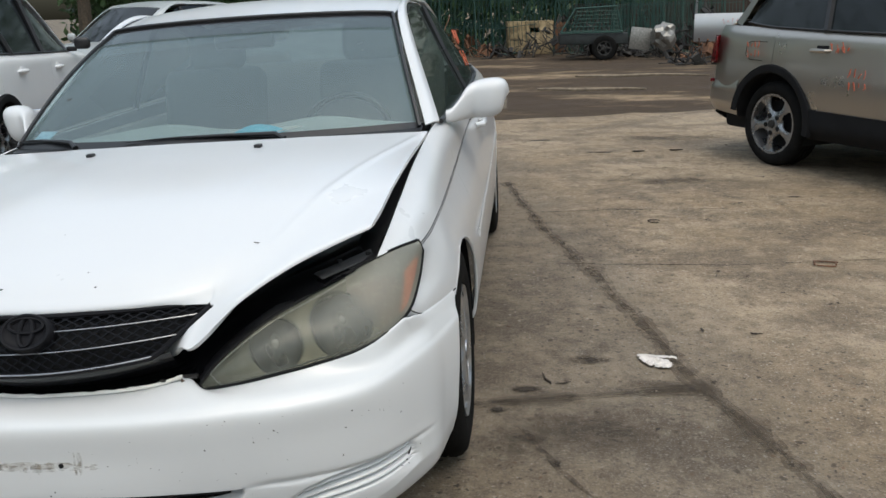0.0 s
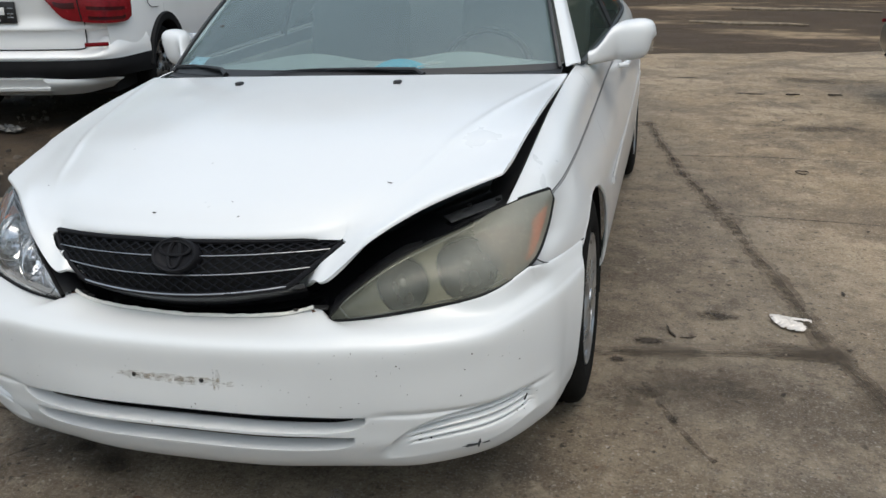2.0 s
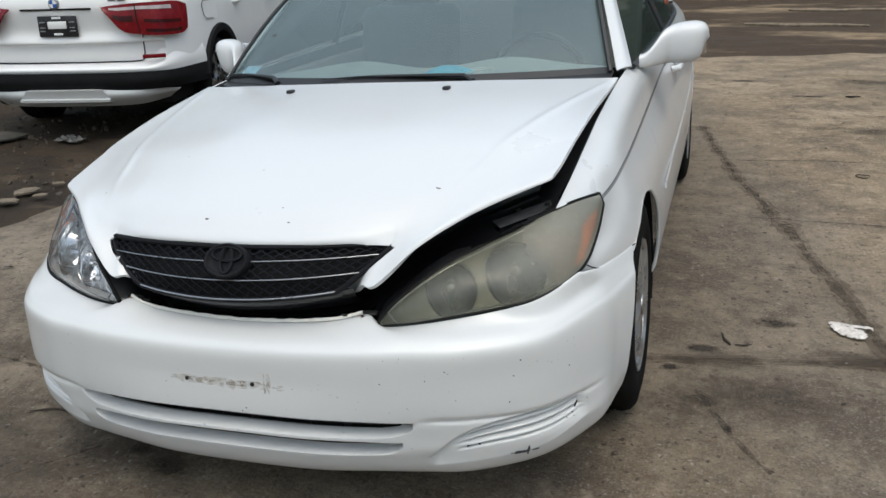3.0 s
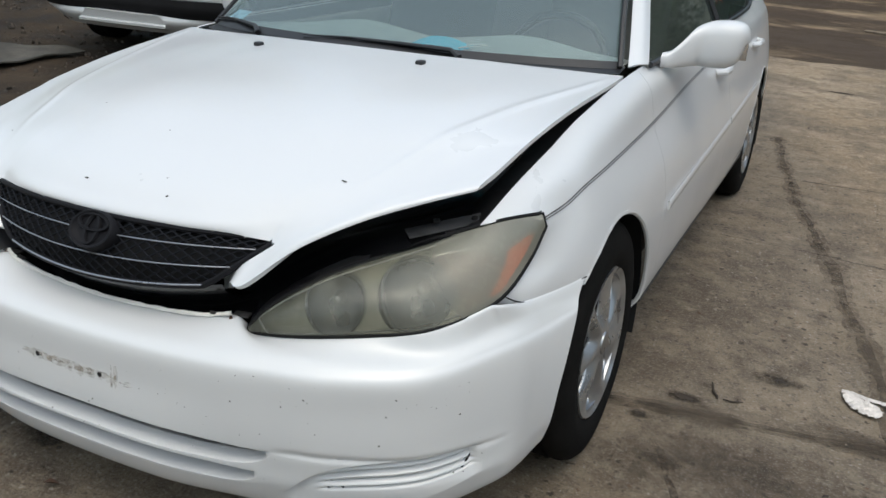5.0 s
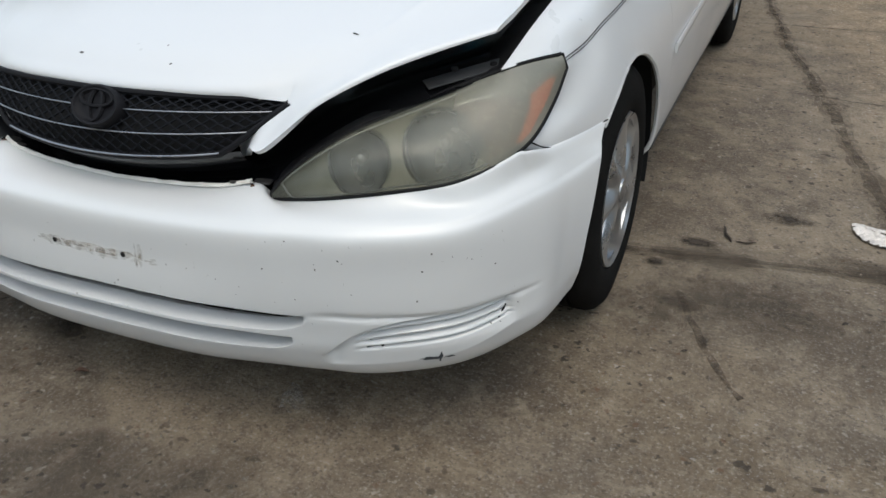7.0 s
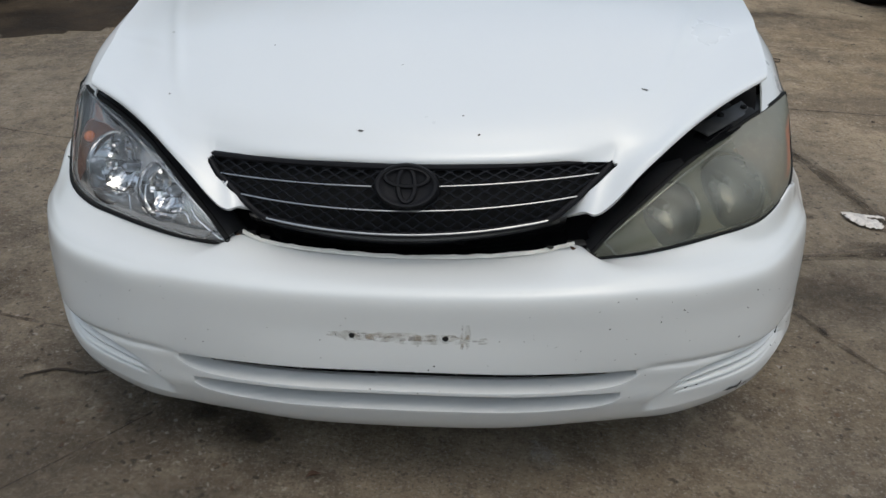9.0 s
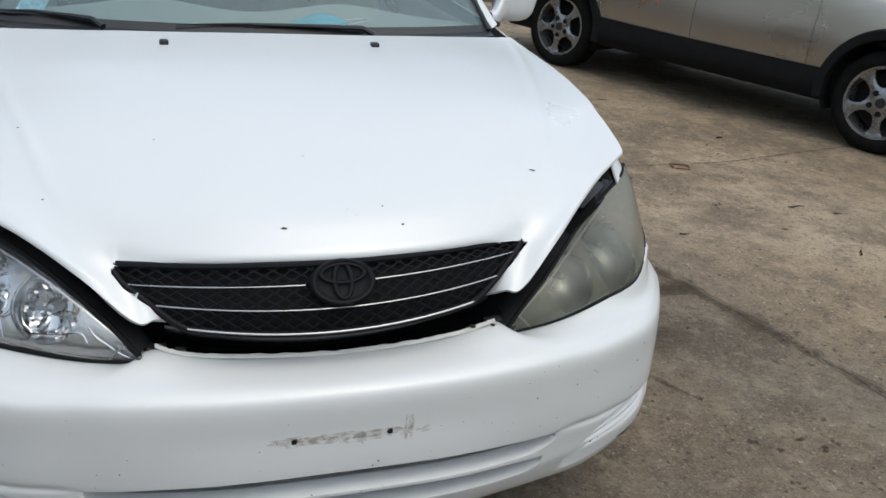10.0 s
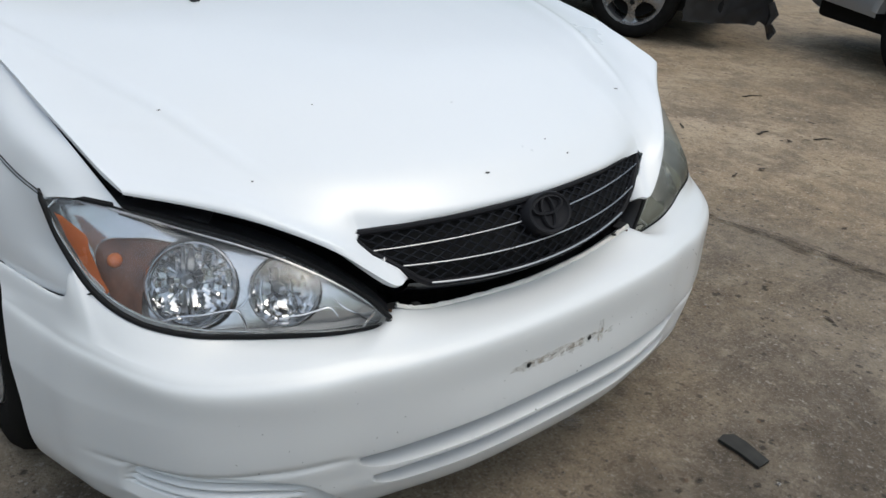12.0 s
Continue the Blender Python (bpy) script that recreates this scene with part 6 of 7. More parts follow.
# soil with rubble beside and behind the saloon
def soil_sheet(name, outline_f, x0, x1, y0, y1, n, h, label):
    """A lumpy sheet laid where outline_f is positive, feathered down at its rim."""
    bm = bmesh.new()
    nx, ny = n
    vs = {}
    for i in range(nx + 1):
        for j in range(ny + 1):
            x, y = x0 + (x1 - x0) * i / nx, y0 + (y1 - y0) * j / ny
            e = outline_f(x, y) + .22 * noise.noise((x * 1.3, y * 1.3, 2)) + .15 * noise.noise((x * 4, y * 4, 7))
            z = fall_at(x) + min(.004 + .02 * max(e, -.5), h) + (max(0, min(e, 1)) * (.03 * noise.noise((x * 2.2, y * 2.2, 1)) + .015 * noise.noise((x * 9, y * 9, 4))) if h > .02 else 0)
            vs[i, j] = (bm.verts.new((x, y, max(z, fall_at(x) - .02))), e)
    for i in range(nx):
        for j in range(ny):
            q = [vs[i, j], vs[i + 1, j], vs[i + 1, j + 1], vs[i, j + 1]]
            if max(w[1] for w in q) > -.12:
                bm.faces.new([w[0] for w in q])
    for v in [v for v in bm.verts if not v.link_faces]:
        bm.verts.remove(v)
    ob = part(name, bm, SOIL if name == "soil" else MUD, None)
    return tagged(ob, label, "soil", kind="stuff")


soil_sheet("soil", lambda x, y: min((y - 1.15 - .10 * (-2.6 - x)) * 1.3, -2.72 - x if y < 3.6 else -2.72 - x + 1.3 * (y - 3.6)), -13, -1.4, .6, 14, (120, 130), .05, "dark damp soil strewn with rubble")
soil_sheet("dirt_patch", lambda x, y: min(y - 9.3 - .28 * max(0, x - .8), 40 - y), -13, 16, 8.6, 34, (130, 110), .012, "dark trampled dirt and mud over the yard")


def build_rubble():
    rnd = random.Random(4)
    bm = bmesh.new()
    for k in range(3000):
        x, y = rnd.uniform(-7.5, -2.6), rnd.uniform(1.5, 7.0)
        if noise.noise((x * 1.1, y * 1.1, 5)) < -.1 or (x > -2.85 and y < 3.6):
            continue
        r = rnd.choice((.005, .006, .007, .008, .010, .012, .016, .022, .03))
        rim = min((y - 1.25) * 1.3, -2.72 - x if y < 3.6 else -2.72 - x + 1.3 * (y - 3.6))
        m = Matrix.Translation((x, y, fall_at(x) + min(.004 + .02 * max(rim, 0), .05) + r * .05)) @ Euler((rnd.random() * 6, rnd.random() * 6, rnd.random() * 6)).to_matrix().to_4x4() @ Matrix.Diagonal((r, r * rnd.uniform(.5, 1.2), r * rnd.uniform(.2, .5), 1))
        bmesh.ops.create_icosphere(bm, subdivisions=1, radius=1, matrix=m)
    ob = part("rubble", bm, simple("rubble_stone", (.075, .061, .048), .95, var=.8, scale=6), None, smooth=0)
    tagged(ob, "loose stones and broken concrete on soil", "rubble", kind="stuff")


build_rubble()
# broken slab pieces and flat sheets on the soil
for k, (x, y, w, d, a, h) in enumerate(((-4.02, 2.02, .46, .36, .35, .03), (-3.60, 2.14, .42, .34, .30, .028), (-3.26, 2.34, .26, .2, .7, .028), (-3.02, 2.48, .16, .12, .2, .022), (-3.08, 2.70, .2, .14, 1.2, .025), (-3.45, 1.78, .22, .12, .1, .02), (-4.5, 1.80, .5, .3, .3, .03), (-2.90, 2.62, .10, .08, .5, .02), (-3.22, 2.05, .12, .08, .9, .02), (-3.0, 2.9, .09, .06, .4, .02))):
    rnd = random.Random(k)
    pts = [(math.cos(t) * w / 2 * rnd.uniform(.65, 1.12), math.sin(t) * d / 2 * rnd.uniform(.65, 1.12)) for t in np.linspace(0, 2 * math.pi, 15)[:-1]]
    bm = sheet_poly(pts, 0)
    r = bmesh.ops.extrude_face_region(bm, geom=bm.faces[:])
    bmesh.ops.translate(bm, verts=[v for v in r["geom"] if isinstance(v, bmesh.types.BMVert)], vec=(0, 0, h * .45))
    ob = part("slab_piece", bm, CONCRETE, None, smooth=0)
    ob.matrix_world = Matrix.Translation((x, y, fall_at(x) + .036)) @ Matrix.Rotation(a, 4, 'Z')
    tagged(ob, "broken pale concrete slab piece lying on soil", "concrete", "broken slab pieces")
g = np.array([[(-5.98 + 1.7 * u, 2.35 + 1.15 * v + .55 * u, fall_at(-4) + .062 + .014 * math.sin(u * 6 + v * 3) + .03 * noise.noise((u * 5, v * 5, 1)) + .012 * noise.noise((u * 14, v * 14, 2))) for u in np.linspace(0, 1, 24)] for v in np.linspace(0, 1, 16)])
mat_sheet = shell(part("rubber_mat", grid_bm(g), simple("grey_mat", (.062, .056, .046), .9, var=.6, scale=4, bumps=.8), None), .012)
tagged(mat_sheet, "grey sheet of old carpet lying on the soil", "mat")
LEAF_DRY = simple("dry_leaf", (.075, .040, .024), .85, var=.4, scale=30)
for x, y, l, a in ((-.187, .124, .035, .6), (-.50, -.03, .045, 1.2), (-.47, -.05, .035, .2), (-.53, -.01, .03, 2.4)):
    g = np.array([[(l * (u - .5), l * .5 * math.sin(math.pi * u) * (v - .5), .006 + .006 * abs(v - .5) + .004 * math.sin(u * 4)) for u in np.linspace(0, 1, 9)] for v in np.linspace(0, 1, 5)])
    leaf = part("leaf", grid_bm(g), LEAF_DRY, None, smooth=30)
    leaf.matrix_world = Matrix.Translation((x, y, .002)) @ Matrix.Rotation(a, 4, 'Z')
    tagged(leaf, "small curled brown leaf on the concrete", "leaf", "litter on the ground")
twig(-3.95, 2.92, .5, .62, .012, WOOD, "weathered timber stick on the soil")
twig(-2.62, 1.72, .30, .25, .016, RUST, "dark broken bar on the soil edge")
tagged(part("pole", tube(bmesh.new(), [(-5.02, 3.38, -.1), (-5.0, 3.36, .6), (-4.98, 3.35, 1.25)], .02, 10), simple("pole_grey", (.13, .135, .14), .4, metal=.6), None), "thin grey metal pole standing in the soil", "pole")
g = np.array([[(-3.95 + .22 * u, 3.95 + .14 * v, fall_at(-3.9) + .05 + .06 * abs(noise.noise((u * 4, v * 4, 8)))) for u in np.linspace(0, 1, 10)] for v in np.linspace(0, 1, 8)])
tagged(part("plastic_scrap", grid_bm(g), simple("clear_scrap", (.06, .06, .058), .4, var=.5, scale=30), None, smooth=0), "crumpled grey plastic scrap on the soil", "plastic")


# ---- the other vehicles ----
def suv(m, colour, label, seed=0, wreck=False, wheel_mat=None, lower=None, rear=3.655):
    """A five-door off-roader, front at local y=0, its right flank towards local -X."""
    car = thing("car", m, label, "car", "parked cars")
    lower = lower or CLADDING
    fh, rh, hz = .86, rear, .365
    cut = .40 if wreck else .374
    # flanks
    def row(xs, zs):
        ys = [.04, .28, .86, 1.42, 2.36, 3.10, 3.66, 4.22, 4.52]
        return [(x, y, z) for x, y, z in zip(xs, ys, zs)]
    rows = [
        row((.56, .74, .815, .835, .845, .845, .83, .79, .70), (.86, .93, 1.00, 1.035, 1.06, 1.08, 1.10, 1.12, 1.12)),
        row((.62, .80, .87, .885, .895, .895, .885, .845, .74), (.82, .89, .955, .99, 1.01, 1.03, 1.045, 1.05, 1.05)),
        row((.66, .83, .90, .905, .91, .91, .91, .865, .76), (.72, .77, .82, .86, .88, .90, .91, .92, .93)),
        row((.68, .85, .915, .915, .92, .92, .92, .88, .78), (.62, .64, .66, .67, .68, .69, .70, .72, .73)),
        row((.69, .855, .915, .905, .91, .91, .915, .885, .79), (.52, .52, .50, .49, .49, .50, .52, .56, .58)),
    ]
    low = [
        row((.70, .865, .925, .92, .925, .925, .925, .895, .80), (.52, .52, .50, .49, .49, .50, .52, .56, .58)),
        row((.69, .86, .92, .915, .92, .92, .92, .88, .79), (.38, .37, .36, .36, .36, .36, .37, .42, .44)),
        row((.62, .80, .86, .86, .86, .86, .86, .83, .72), (.24, .25, .26, .27, .27, .27, .28, .33, .36)),
    ]
    seg = 14
    names = (("front_wing", 0, 3), ("front_door", 3, 4), ("rear_door", 4, 6), ("rear_quarter", 6, 8))
    for s in (-1, 1):
        g = loft(rows, seg, 8) * np.array((s, 1, 1))
        keep = arch_cut(g, [(fh, hz), (rh, hz)], cut, .03)
        for name, a, b in names:
            sub, k = g[:, a * seg:b * seg + 1].copy(), keep[:, a * seg:b * seg].copy()
            if a:
                sub[:, 0, 1] += .002
            if b < 8:
                sub[:, -1, 1] -= .002
            if wreck and s < 0 and name == "front_wing":
                yy = sub[..., 1]
                dent = 1 - smoothstep(.25, .62, yy)
                for i in range(sub.shape[0]):
                    for j in range(sub.shape[1]):
                        x, y, z = sub[i, j]
                        d = dent[i, j]
                        sub[i, j] += np.array((.16 * d + .05 * d * noise.noise((y * 9, z * 9, 3)), .10 * d * noise.noise((y * 6, z * 8, 9)) + .12 * d, .05 * d * noise.noise((y * 8, z * 8, 5))))
                k &= (yy[:-1, :-1] > .22)
            p = shell(part(name, grid_bm(sub, k), colour, car, smooth=50), .005, 0)
            if "door" in name:
                hy = 2.14 if name[0] == 'f' else 3.16
                hz2 = .93 if name[0] == 'f' else .95
                part("door_handle", tube(bmesh.new(), [(s * .895, hy - .10, hz2), (s * .935, hy - .07, hz2), (s * .94, hy, hz2), (s * .935, hy + .07, hz2), (s * .895, hy + .10, hz2)], [.013, .015, .017, .015, .013], 8), colour, p)
                c = (s * .905, hy - .02, hz2 + .012)
                part("handle_cup", boxed(c, (.012, .12, .05), .004), DEEP_BLACK if colour is CHAMPAGNE else colour, p)
        gl = loft(low, seg, 6) * np.array((s, 1, 1))
        kl = arch_cut(gl, [(fh, hz), (rh, hz)], cut, .03)
        kl &= gl[:-1, :-1, 1] < rh + .30
        if wreck and s < 0:
            kl &= gl[:-1, :-1, 1] > .50
        shell(part("sill_cladding", grid_bm(gl, kl), lower, car, "black plastic lower cladding"), .005, 0)
        for cy in (fh, rh):
            bm = bmesh.new()
            lo, hi = (-.16 if cy == fh else .14), math.pi + .16
            if wreck and s < 0 and cy == fh:
                hi = math.pi - .35
            arc = np.linspace(lo, hi, 34)
            gg = np.array([[(s * x, cy - r * math.cos(a), hz + r * math.sin(a)) for a in math.pi - arc] for x, r in ((.86, cut - .008), (.932, cut - .005), (.938, cut + .01), (.936, cut + .055), (.905, cut + .068))])
            grid_bm(gg, None, bm)
            part("arch_flare", bm, lower, car, "black plastic wheel-arch flare")
            bm = bmesh.new()
            gg = np.array([[(s * x, cy - (cut + .005) * math.cos(a), hz + (cut + .005) * math.sin(a)) for a in np.linspace(.7 if wreck and s < 0 and cy == fh else -.4, math.pi + (.4 if cy == fh else 0), 26)] for x in (.90, .55)])
            part("arch_liner", grid_bm(gg, None, bm), DEEP_BLACK, car)
            mw = Matrix.Translation((s * .775, cy, .343)) @ Matrix.Rotation(0 if s > 0 else math.pi, 4, 'Z') @ Matrix.Rotation(1.0 if cy == fh else .785, 4, 'X')
            wheel(car, mw, .343, .240, .235, wheel_mat or ALLOY, "alloy")
        # side glass and pillars
        belt = [(.825, 1.50, 1.045), (.838, 2.36, 1.072), (.838, 3.10, 1.092), (.815, 3.75, 1.115), (.785, 4.10, 1.15)]
        top = [(.775, 1.62, 1.13), (.665, 2.30, 1.545), (.668, 3.10, 1.56), (.675, 3.75, 1.50), (.715, 4.05, 1.30)]
        part("side_window", grid_bm(loft([belt, top], 8, 6) * np.array((s, 1, 1))), DARK_GLASS, car, "dark tinted side window")
        edge = [(.70, 1.22, 1.035), (.60, 1.98, 1.54), (.62, 2.6, 1.625), (.62, 3.4, 1.60), (.65, 4.0, 1.52), (.70, 4.38, 1.14)]
        rail = [(.81, 1.40, 1.04), (.675, 2.10, 1.555), (.68, 2.6, 1.60), (.685, 3.4, 1.57), (.72, 3.95, 1.44), (.785, 4.20, 1.12)]
        mid = [tuple((np.array(a) + np.array(b)) / 2 + np.array((.02, 0, .01))) for a, b in zip(edge, rail)]
        shell(part("roof_pillar", grid_bm(loft([edge, mid, rail], 8, 3) * np.array((s, 1, 1))), colour, car), .006, 0)
        for ya, za, yb, zb in ((2.36, 1.07, 2.34, 1.56), (3.18, 1.09, 3.30, 1.55)):
            part("door_post", tube(bmesh.new(), [(s * .842, ya, za), (s * .678, yb, zb)], .03, 6), BLACK_PLASTIC, car)
        part("window_trim", tube(bmesh.new(), [(s * (x + .012), y, z) for x, y, z in cat(belt, 5)], .010, 6), BLACK_PLASTIC, car)
        mir = part("door_mirror", boxed((s * .99, 1.52, 1.125), (.16, .08, .12), .038, seg=3), BLACK_PLASTIC if wreck or colour is WHITE_DUSTY else colour, car)
        part("mirror_arm", boxed((s * .875, 1.50, 1.07), (.10, .06, .05), .015), BLACK_PLASTIC, mir)
        # lamps
        if not (wreck and s < 0):
            part("headlamp", boxed((s * .66, .13, .80), (.30, .14, .15), .04, Matrix.Rotation(s * .35, 4, 'Z')), DULL_CHROME, car)
        dy = .05 * wreck
        lamp_rows = [[(.866, 4.26 + .13 * wreck, 1.00), (.838, 4.38 + dy, 1.03), (.745, 4.545, 1.035), (.60, 4.595, 1.03), (.46, 4.615, 1.02), (.35, 4.625, 1.005)],
                     [(.880 - .04 * wreck, 4.29 + .12 * wreck, .90), (.856 - .03 * wreck, 4.40 + dy, .90), (.765, 4.565, .91), (.61, 4.61, .92), (.475, 4.635, .925), (.372, 4.645, .985)],
                     [(.880 - .04 * wreck, 4.31 + .12 * wreck, .82), (.858 - .03 * wreck, 4.40 + dy, .79 + .03 * wreck), (.77, 4.57, .792), (.625, 4.61, .805), (.50, 4.635, .835), (.39, 4.648, .965)]]
        lr = loft(lamp_rows, 6, 5) * np.array((s, 1, 1)) + np.array((s * .012, .010, 0))
        tl = shell(part("tail_lamp", grid_bm(lr), RED_LENS, car, "red tail lamp"), .01, 0)
        lift = np.array((s * .005, .008, 0))
        part("clear_strip", grid_bm(lr[1:3, 8:-3] + lift), LAMP_PALE, tl, "pale clear strip")
        part("dark_band", grid_bm(lr[4:7, 19:-4] + lift * .8), RED_DARK, tl)
        for a, b in ((5, 6), (8, 9)):
            part("light_band", grid_bm(lr[a:b + 1, 5:17] + lift), RED_DARK, tl)
        part("lamp_joint", tube(bmesh.new(), [tuple(q + lift) for q in lr[:, 18]], .004, 5), DEEP_BLACK, tl)
    # bonnet, screen, roof
    bon = [[(0, .02, .80), (.25, .03, .80), (.45, .06, .80), (.60, .12, .82)], [(0, .12, .90), (.27, .13, .90), (.48, .16, .89), (.66, .20, .88)], [(0, .55, 1.00), (.3, .56, 1.0), (.56, .58, .985), (.76, .60, .955)], [(0, 1.18, 1.06), (.32, 1.19, 1.055), (.6, 1.22, 1.04), (.80, 1.30, 1.02)]]
    gb = loft(mirror_rows(bon), 8, 8)
    if wreck:
        for v in gb.reshape(-1, 3):
            d = max(0, 1 - v[1] / .7)
            v[2] += d * (.10 + .10 * noise.noise((v[0] * 5, v[1] * 5, 2)))
            v[1] += d * .16 + d * .05 * noise.noise((v[0] * 7, v[1] * 7, 4))
    shell(part("bonnet", grid_bm(gb), colour, car, "buckled bonnet" if wreck else ""), .012)
    scr = [[(0, 1.16, 1.06), (.35, 1.18, 1.055), (.62, 1.24, 1.045), (.72, 1.30, 1.04)], [(0, 1.92, 1.57), (.3, 1.93, 1.565), (.52, 1.96, 1.55), (.60, 1.99, 1.54)]]
    part("windscreen", grid_bm(loft(mirror_rows(scr), 6, 8)), DARK_GLASS, car, "dark windscreen")
    roof = [[(x, y, z + .01) for x, y, z in scr[1]], [(0, 2.4, 1.665), (.3, 2.4, 1.66), (.52, 2.42, 1.645), (.625, 2.45, 1.62)], [(0, 3.4, 1.655), (.3, 3.4, 1.65), (.52, 3.4, 1.635), (.625, 3.4, 1.60)], [(0, 4.15, 1.56), (.3, 4.14, 1.56), (.52, 4.10, 1.55), (.645, 4.02, 1.53)]]
    shell(part("roof", grid_bm(loft(mirror_rows(roof), 6, 8)), colour, car), .02)
    # tailgate, rear screen and bumper
    part("rear_window", grid_bm(loft(mirror_rows([[(0, 4.17, 1.55), (.3, 4.16, 1.55), (.5, 4.12, 1.54), (.62, 4.06, 1.50)], [(0, 4.52, 1.15), (.35, 4.51, 1.15), (.58, 4.46, 1.15), (.70, 4.38, 1.15)]]), 6, 6)), DARK_GLASS, car, "dark rear window")
    gate = [[(0, 4.51, 1.17), (.35, 4.50, 1.17), (.58, 4.45, 1.16), (.72, 4.37, 1.15)], [(0, 4.60, 1.10), (.35, 4.585, 1.10), (.6, 4.54, 1.09), (.745, 4.44, 1.08)], [(0, 4.63, 1.00), (.35, 4.615, 1.0), (.62, 4.565, 1.0), (.77, 4.47, 1.0)], [(0, 4.60, .84), (.35, 4.59, .84), (.62, 4.555, .84), (.775, 4.49, .84)], [(0, 4.625, .752), (.35, 4.615, .752), (.62, 4.575, .755), (.785, 4.50, .755)], [(0, 4.596, .722), (.35, 4.586, .722), (.62, 4.55, .724), (.785, 4.485, .728)], [(0, 4.59, .63), (.35, 4.58, .63), (.62, 4.55, .63), (.795, 4.46, .62)]]
    sill = .63 if wreck else .585
    gate[-1] = [(x, y, z - .63 + sill) for x, y, z in gate[-1]]
    tg = shell(part("tailgate", grid_bm(loft(mirror_rows(gate), 8, 6)), colour, car), .015)
    bump_hi = [[(0, 4.60, sill + .008), (.4, 4.59, sill + .008), (.62, 4.55, sill + .02), (.77, 4.45, .72), (.875, rh + .42, .76)], [(0, 4.69, sill - .025), (.4, 4.68, sill - .025), (.68, 4.62, sill - .025), (.82, 4.50, .60), (.918, rh + .41, .62)], [(0, 4.68, .52), (.4, 4.67, .52), (.68, 4.61, .52), (.82, 4.49, .52), (.922, rh + .40, .52)]]
    if wreck:
        bump_hi = [[(x, y, z + .03 * (z < .55)) for x, y, z in q] for q in bump_hi]
    part("rear_bumper", grid_bm(loft(mirror_rows(bump_hi), 8, 6)), colour, car)
    bump_lo = [[(0, 4.695, .53), (.4, 4.685, .53), (.68, 4.625, .53), (.835, 4.49, .53), (.928, rh + .385, .53)], [(0, 4.70, .46), (.4, 4.69, .46), (.68, 4.63, .46), (.835, 4.49, .46), (.928, rh + .385, .46)], [(0, 4.67, .39), (.4, 4.66, .39), (.66, 4.60, .39), (.81, 4.46, .39), (.915, rh + .385, .38)]]
    if wreck:
        bump_lo = [[(x, y, z + .04 * (z > .5)) for x, y, z in q] for q in bump_lo]
    part("bumper_cladding", grid_bm(loft(mirror_rows(bump_lo), 8, 6)), colour if wreck else lower, car)
    skid = [[(0, 4.68, .405), (.3, 4.67, .405), (.60, 4.61, .40), (.83, 4.44, .375)], [(0, 4.695, .345), (.3, 4.685, .345), (.58, 4.62, .345), (.80, 4.45, .355)], [(0, 4.62, .265), (.3, 4.61, .265), (.55, 4.55, .27), (.72, 4.42, .30)]]
    part("skid_plate", grid_bm(loft(mirror_rows(skid), 6, 4)), PALE_SILVER if not wreck else lower, car, "silver skid plate")
    if not wreck:
        edge = ((.30, 4.682, .404), (.31, 4.714, .399), (.36, 4.700, .338), (.365, 4.724, .330), (.365, 4.722, .312), (.36, 4.64, .288))
        centre = [[(w * k, y - .03 * w * abs(k), z) for k in np.linspace(-1, 1, 13)] for w, y, z in edge]
        part("skid_centre", grid_bm(np.array(centre)), PALE_SILVER, car, "raised middle of the silver skid plate", smooth=25)
        part("exhaust_pipe", tube(bmesh.new(), [(.50, 4.2, .33), (.50, 4.60, .33)], .04, 16), DEEP_BLACK, car)
        # black bar drawn for the shadow line under the badge ledge
        part("recess_shadow", boxed((0, 4.622, .998), (.56, .03, .014), .004), DEEP_BLACK, tg)
    for s in (-1, 1):
        part("bumper_reflector", boxed((s * .715, 4.60, .640), (.17, .02, .030), .006, Matrix.Rotation(s * -.42, 4, 'Z')), RED_LENS, car)
    for s in (-1, 1):
        pts = [(s * .63, 4.565, .86), (s * .63, 4.563, .74), (s * .62, 4.560, sill + .045), (s * .57, 4.572, sill + .018), (s * .3, 4.60, sill + .015), (0, 4.605, sill + .015)]
        part("shut_line", tube(bmesh.new(), [tuple(q) for q in cat(pts, 6)], .005, 6), DEEP_BLACK, tg)
    flap = [(-.902, 3.74, 1.0), (-.898, 3.94, 1.0), (-.900, 3.985, .975), (-.910, 3.985, .89), (-.914, 3.93, .855), (-.916, 3.78, .85)]
    part("fuel_flap_seam", tube(bmesh.new(), flap, .003, 5), DEEP_BLACK, car)
    if not wreck:
        pb = part("plate_bracket", boxed((0, 4.625, .875), (.31, .018, .155), .008), BLACK_PLASTIC, tg, "empty black number-plate bracket")
        part("bracket_opening", boxed((0, 4.635, .885), (.15, .012, .055), .004), colour, pb)
        for z in (.938, .818):
            part("bracket_slot", boxed((0, 4.635, z), (.07, .010, .016), .003), colour, pb)
        for x in (-.118, .118):
            for z in (.905, .865, .84):
                part("bracket_tab", boxed((x, 4.636, z), (.045, .008, .010), .002), DULL_CHROME, pb)
            part("bracket_post", boxed((x * .72, 4.636, .875), (.010, .010, .10), .002), BLACK_PLASTIC, pb)
        bd = part("badge", lathe([(.001, .012), (.032, .010), (.041, .004), (.042, -.01)], 28, 'Y'), DULL_CHROME, tg, "round blue and white badge")
        bd.matrix_local = Matrix.Translation((0, 4.635, 1.04))
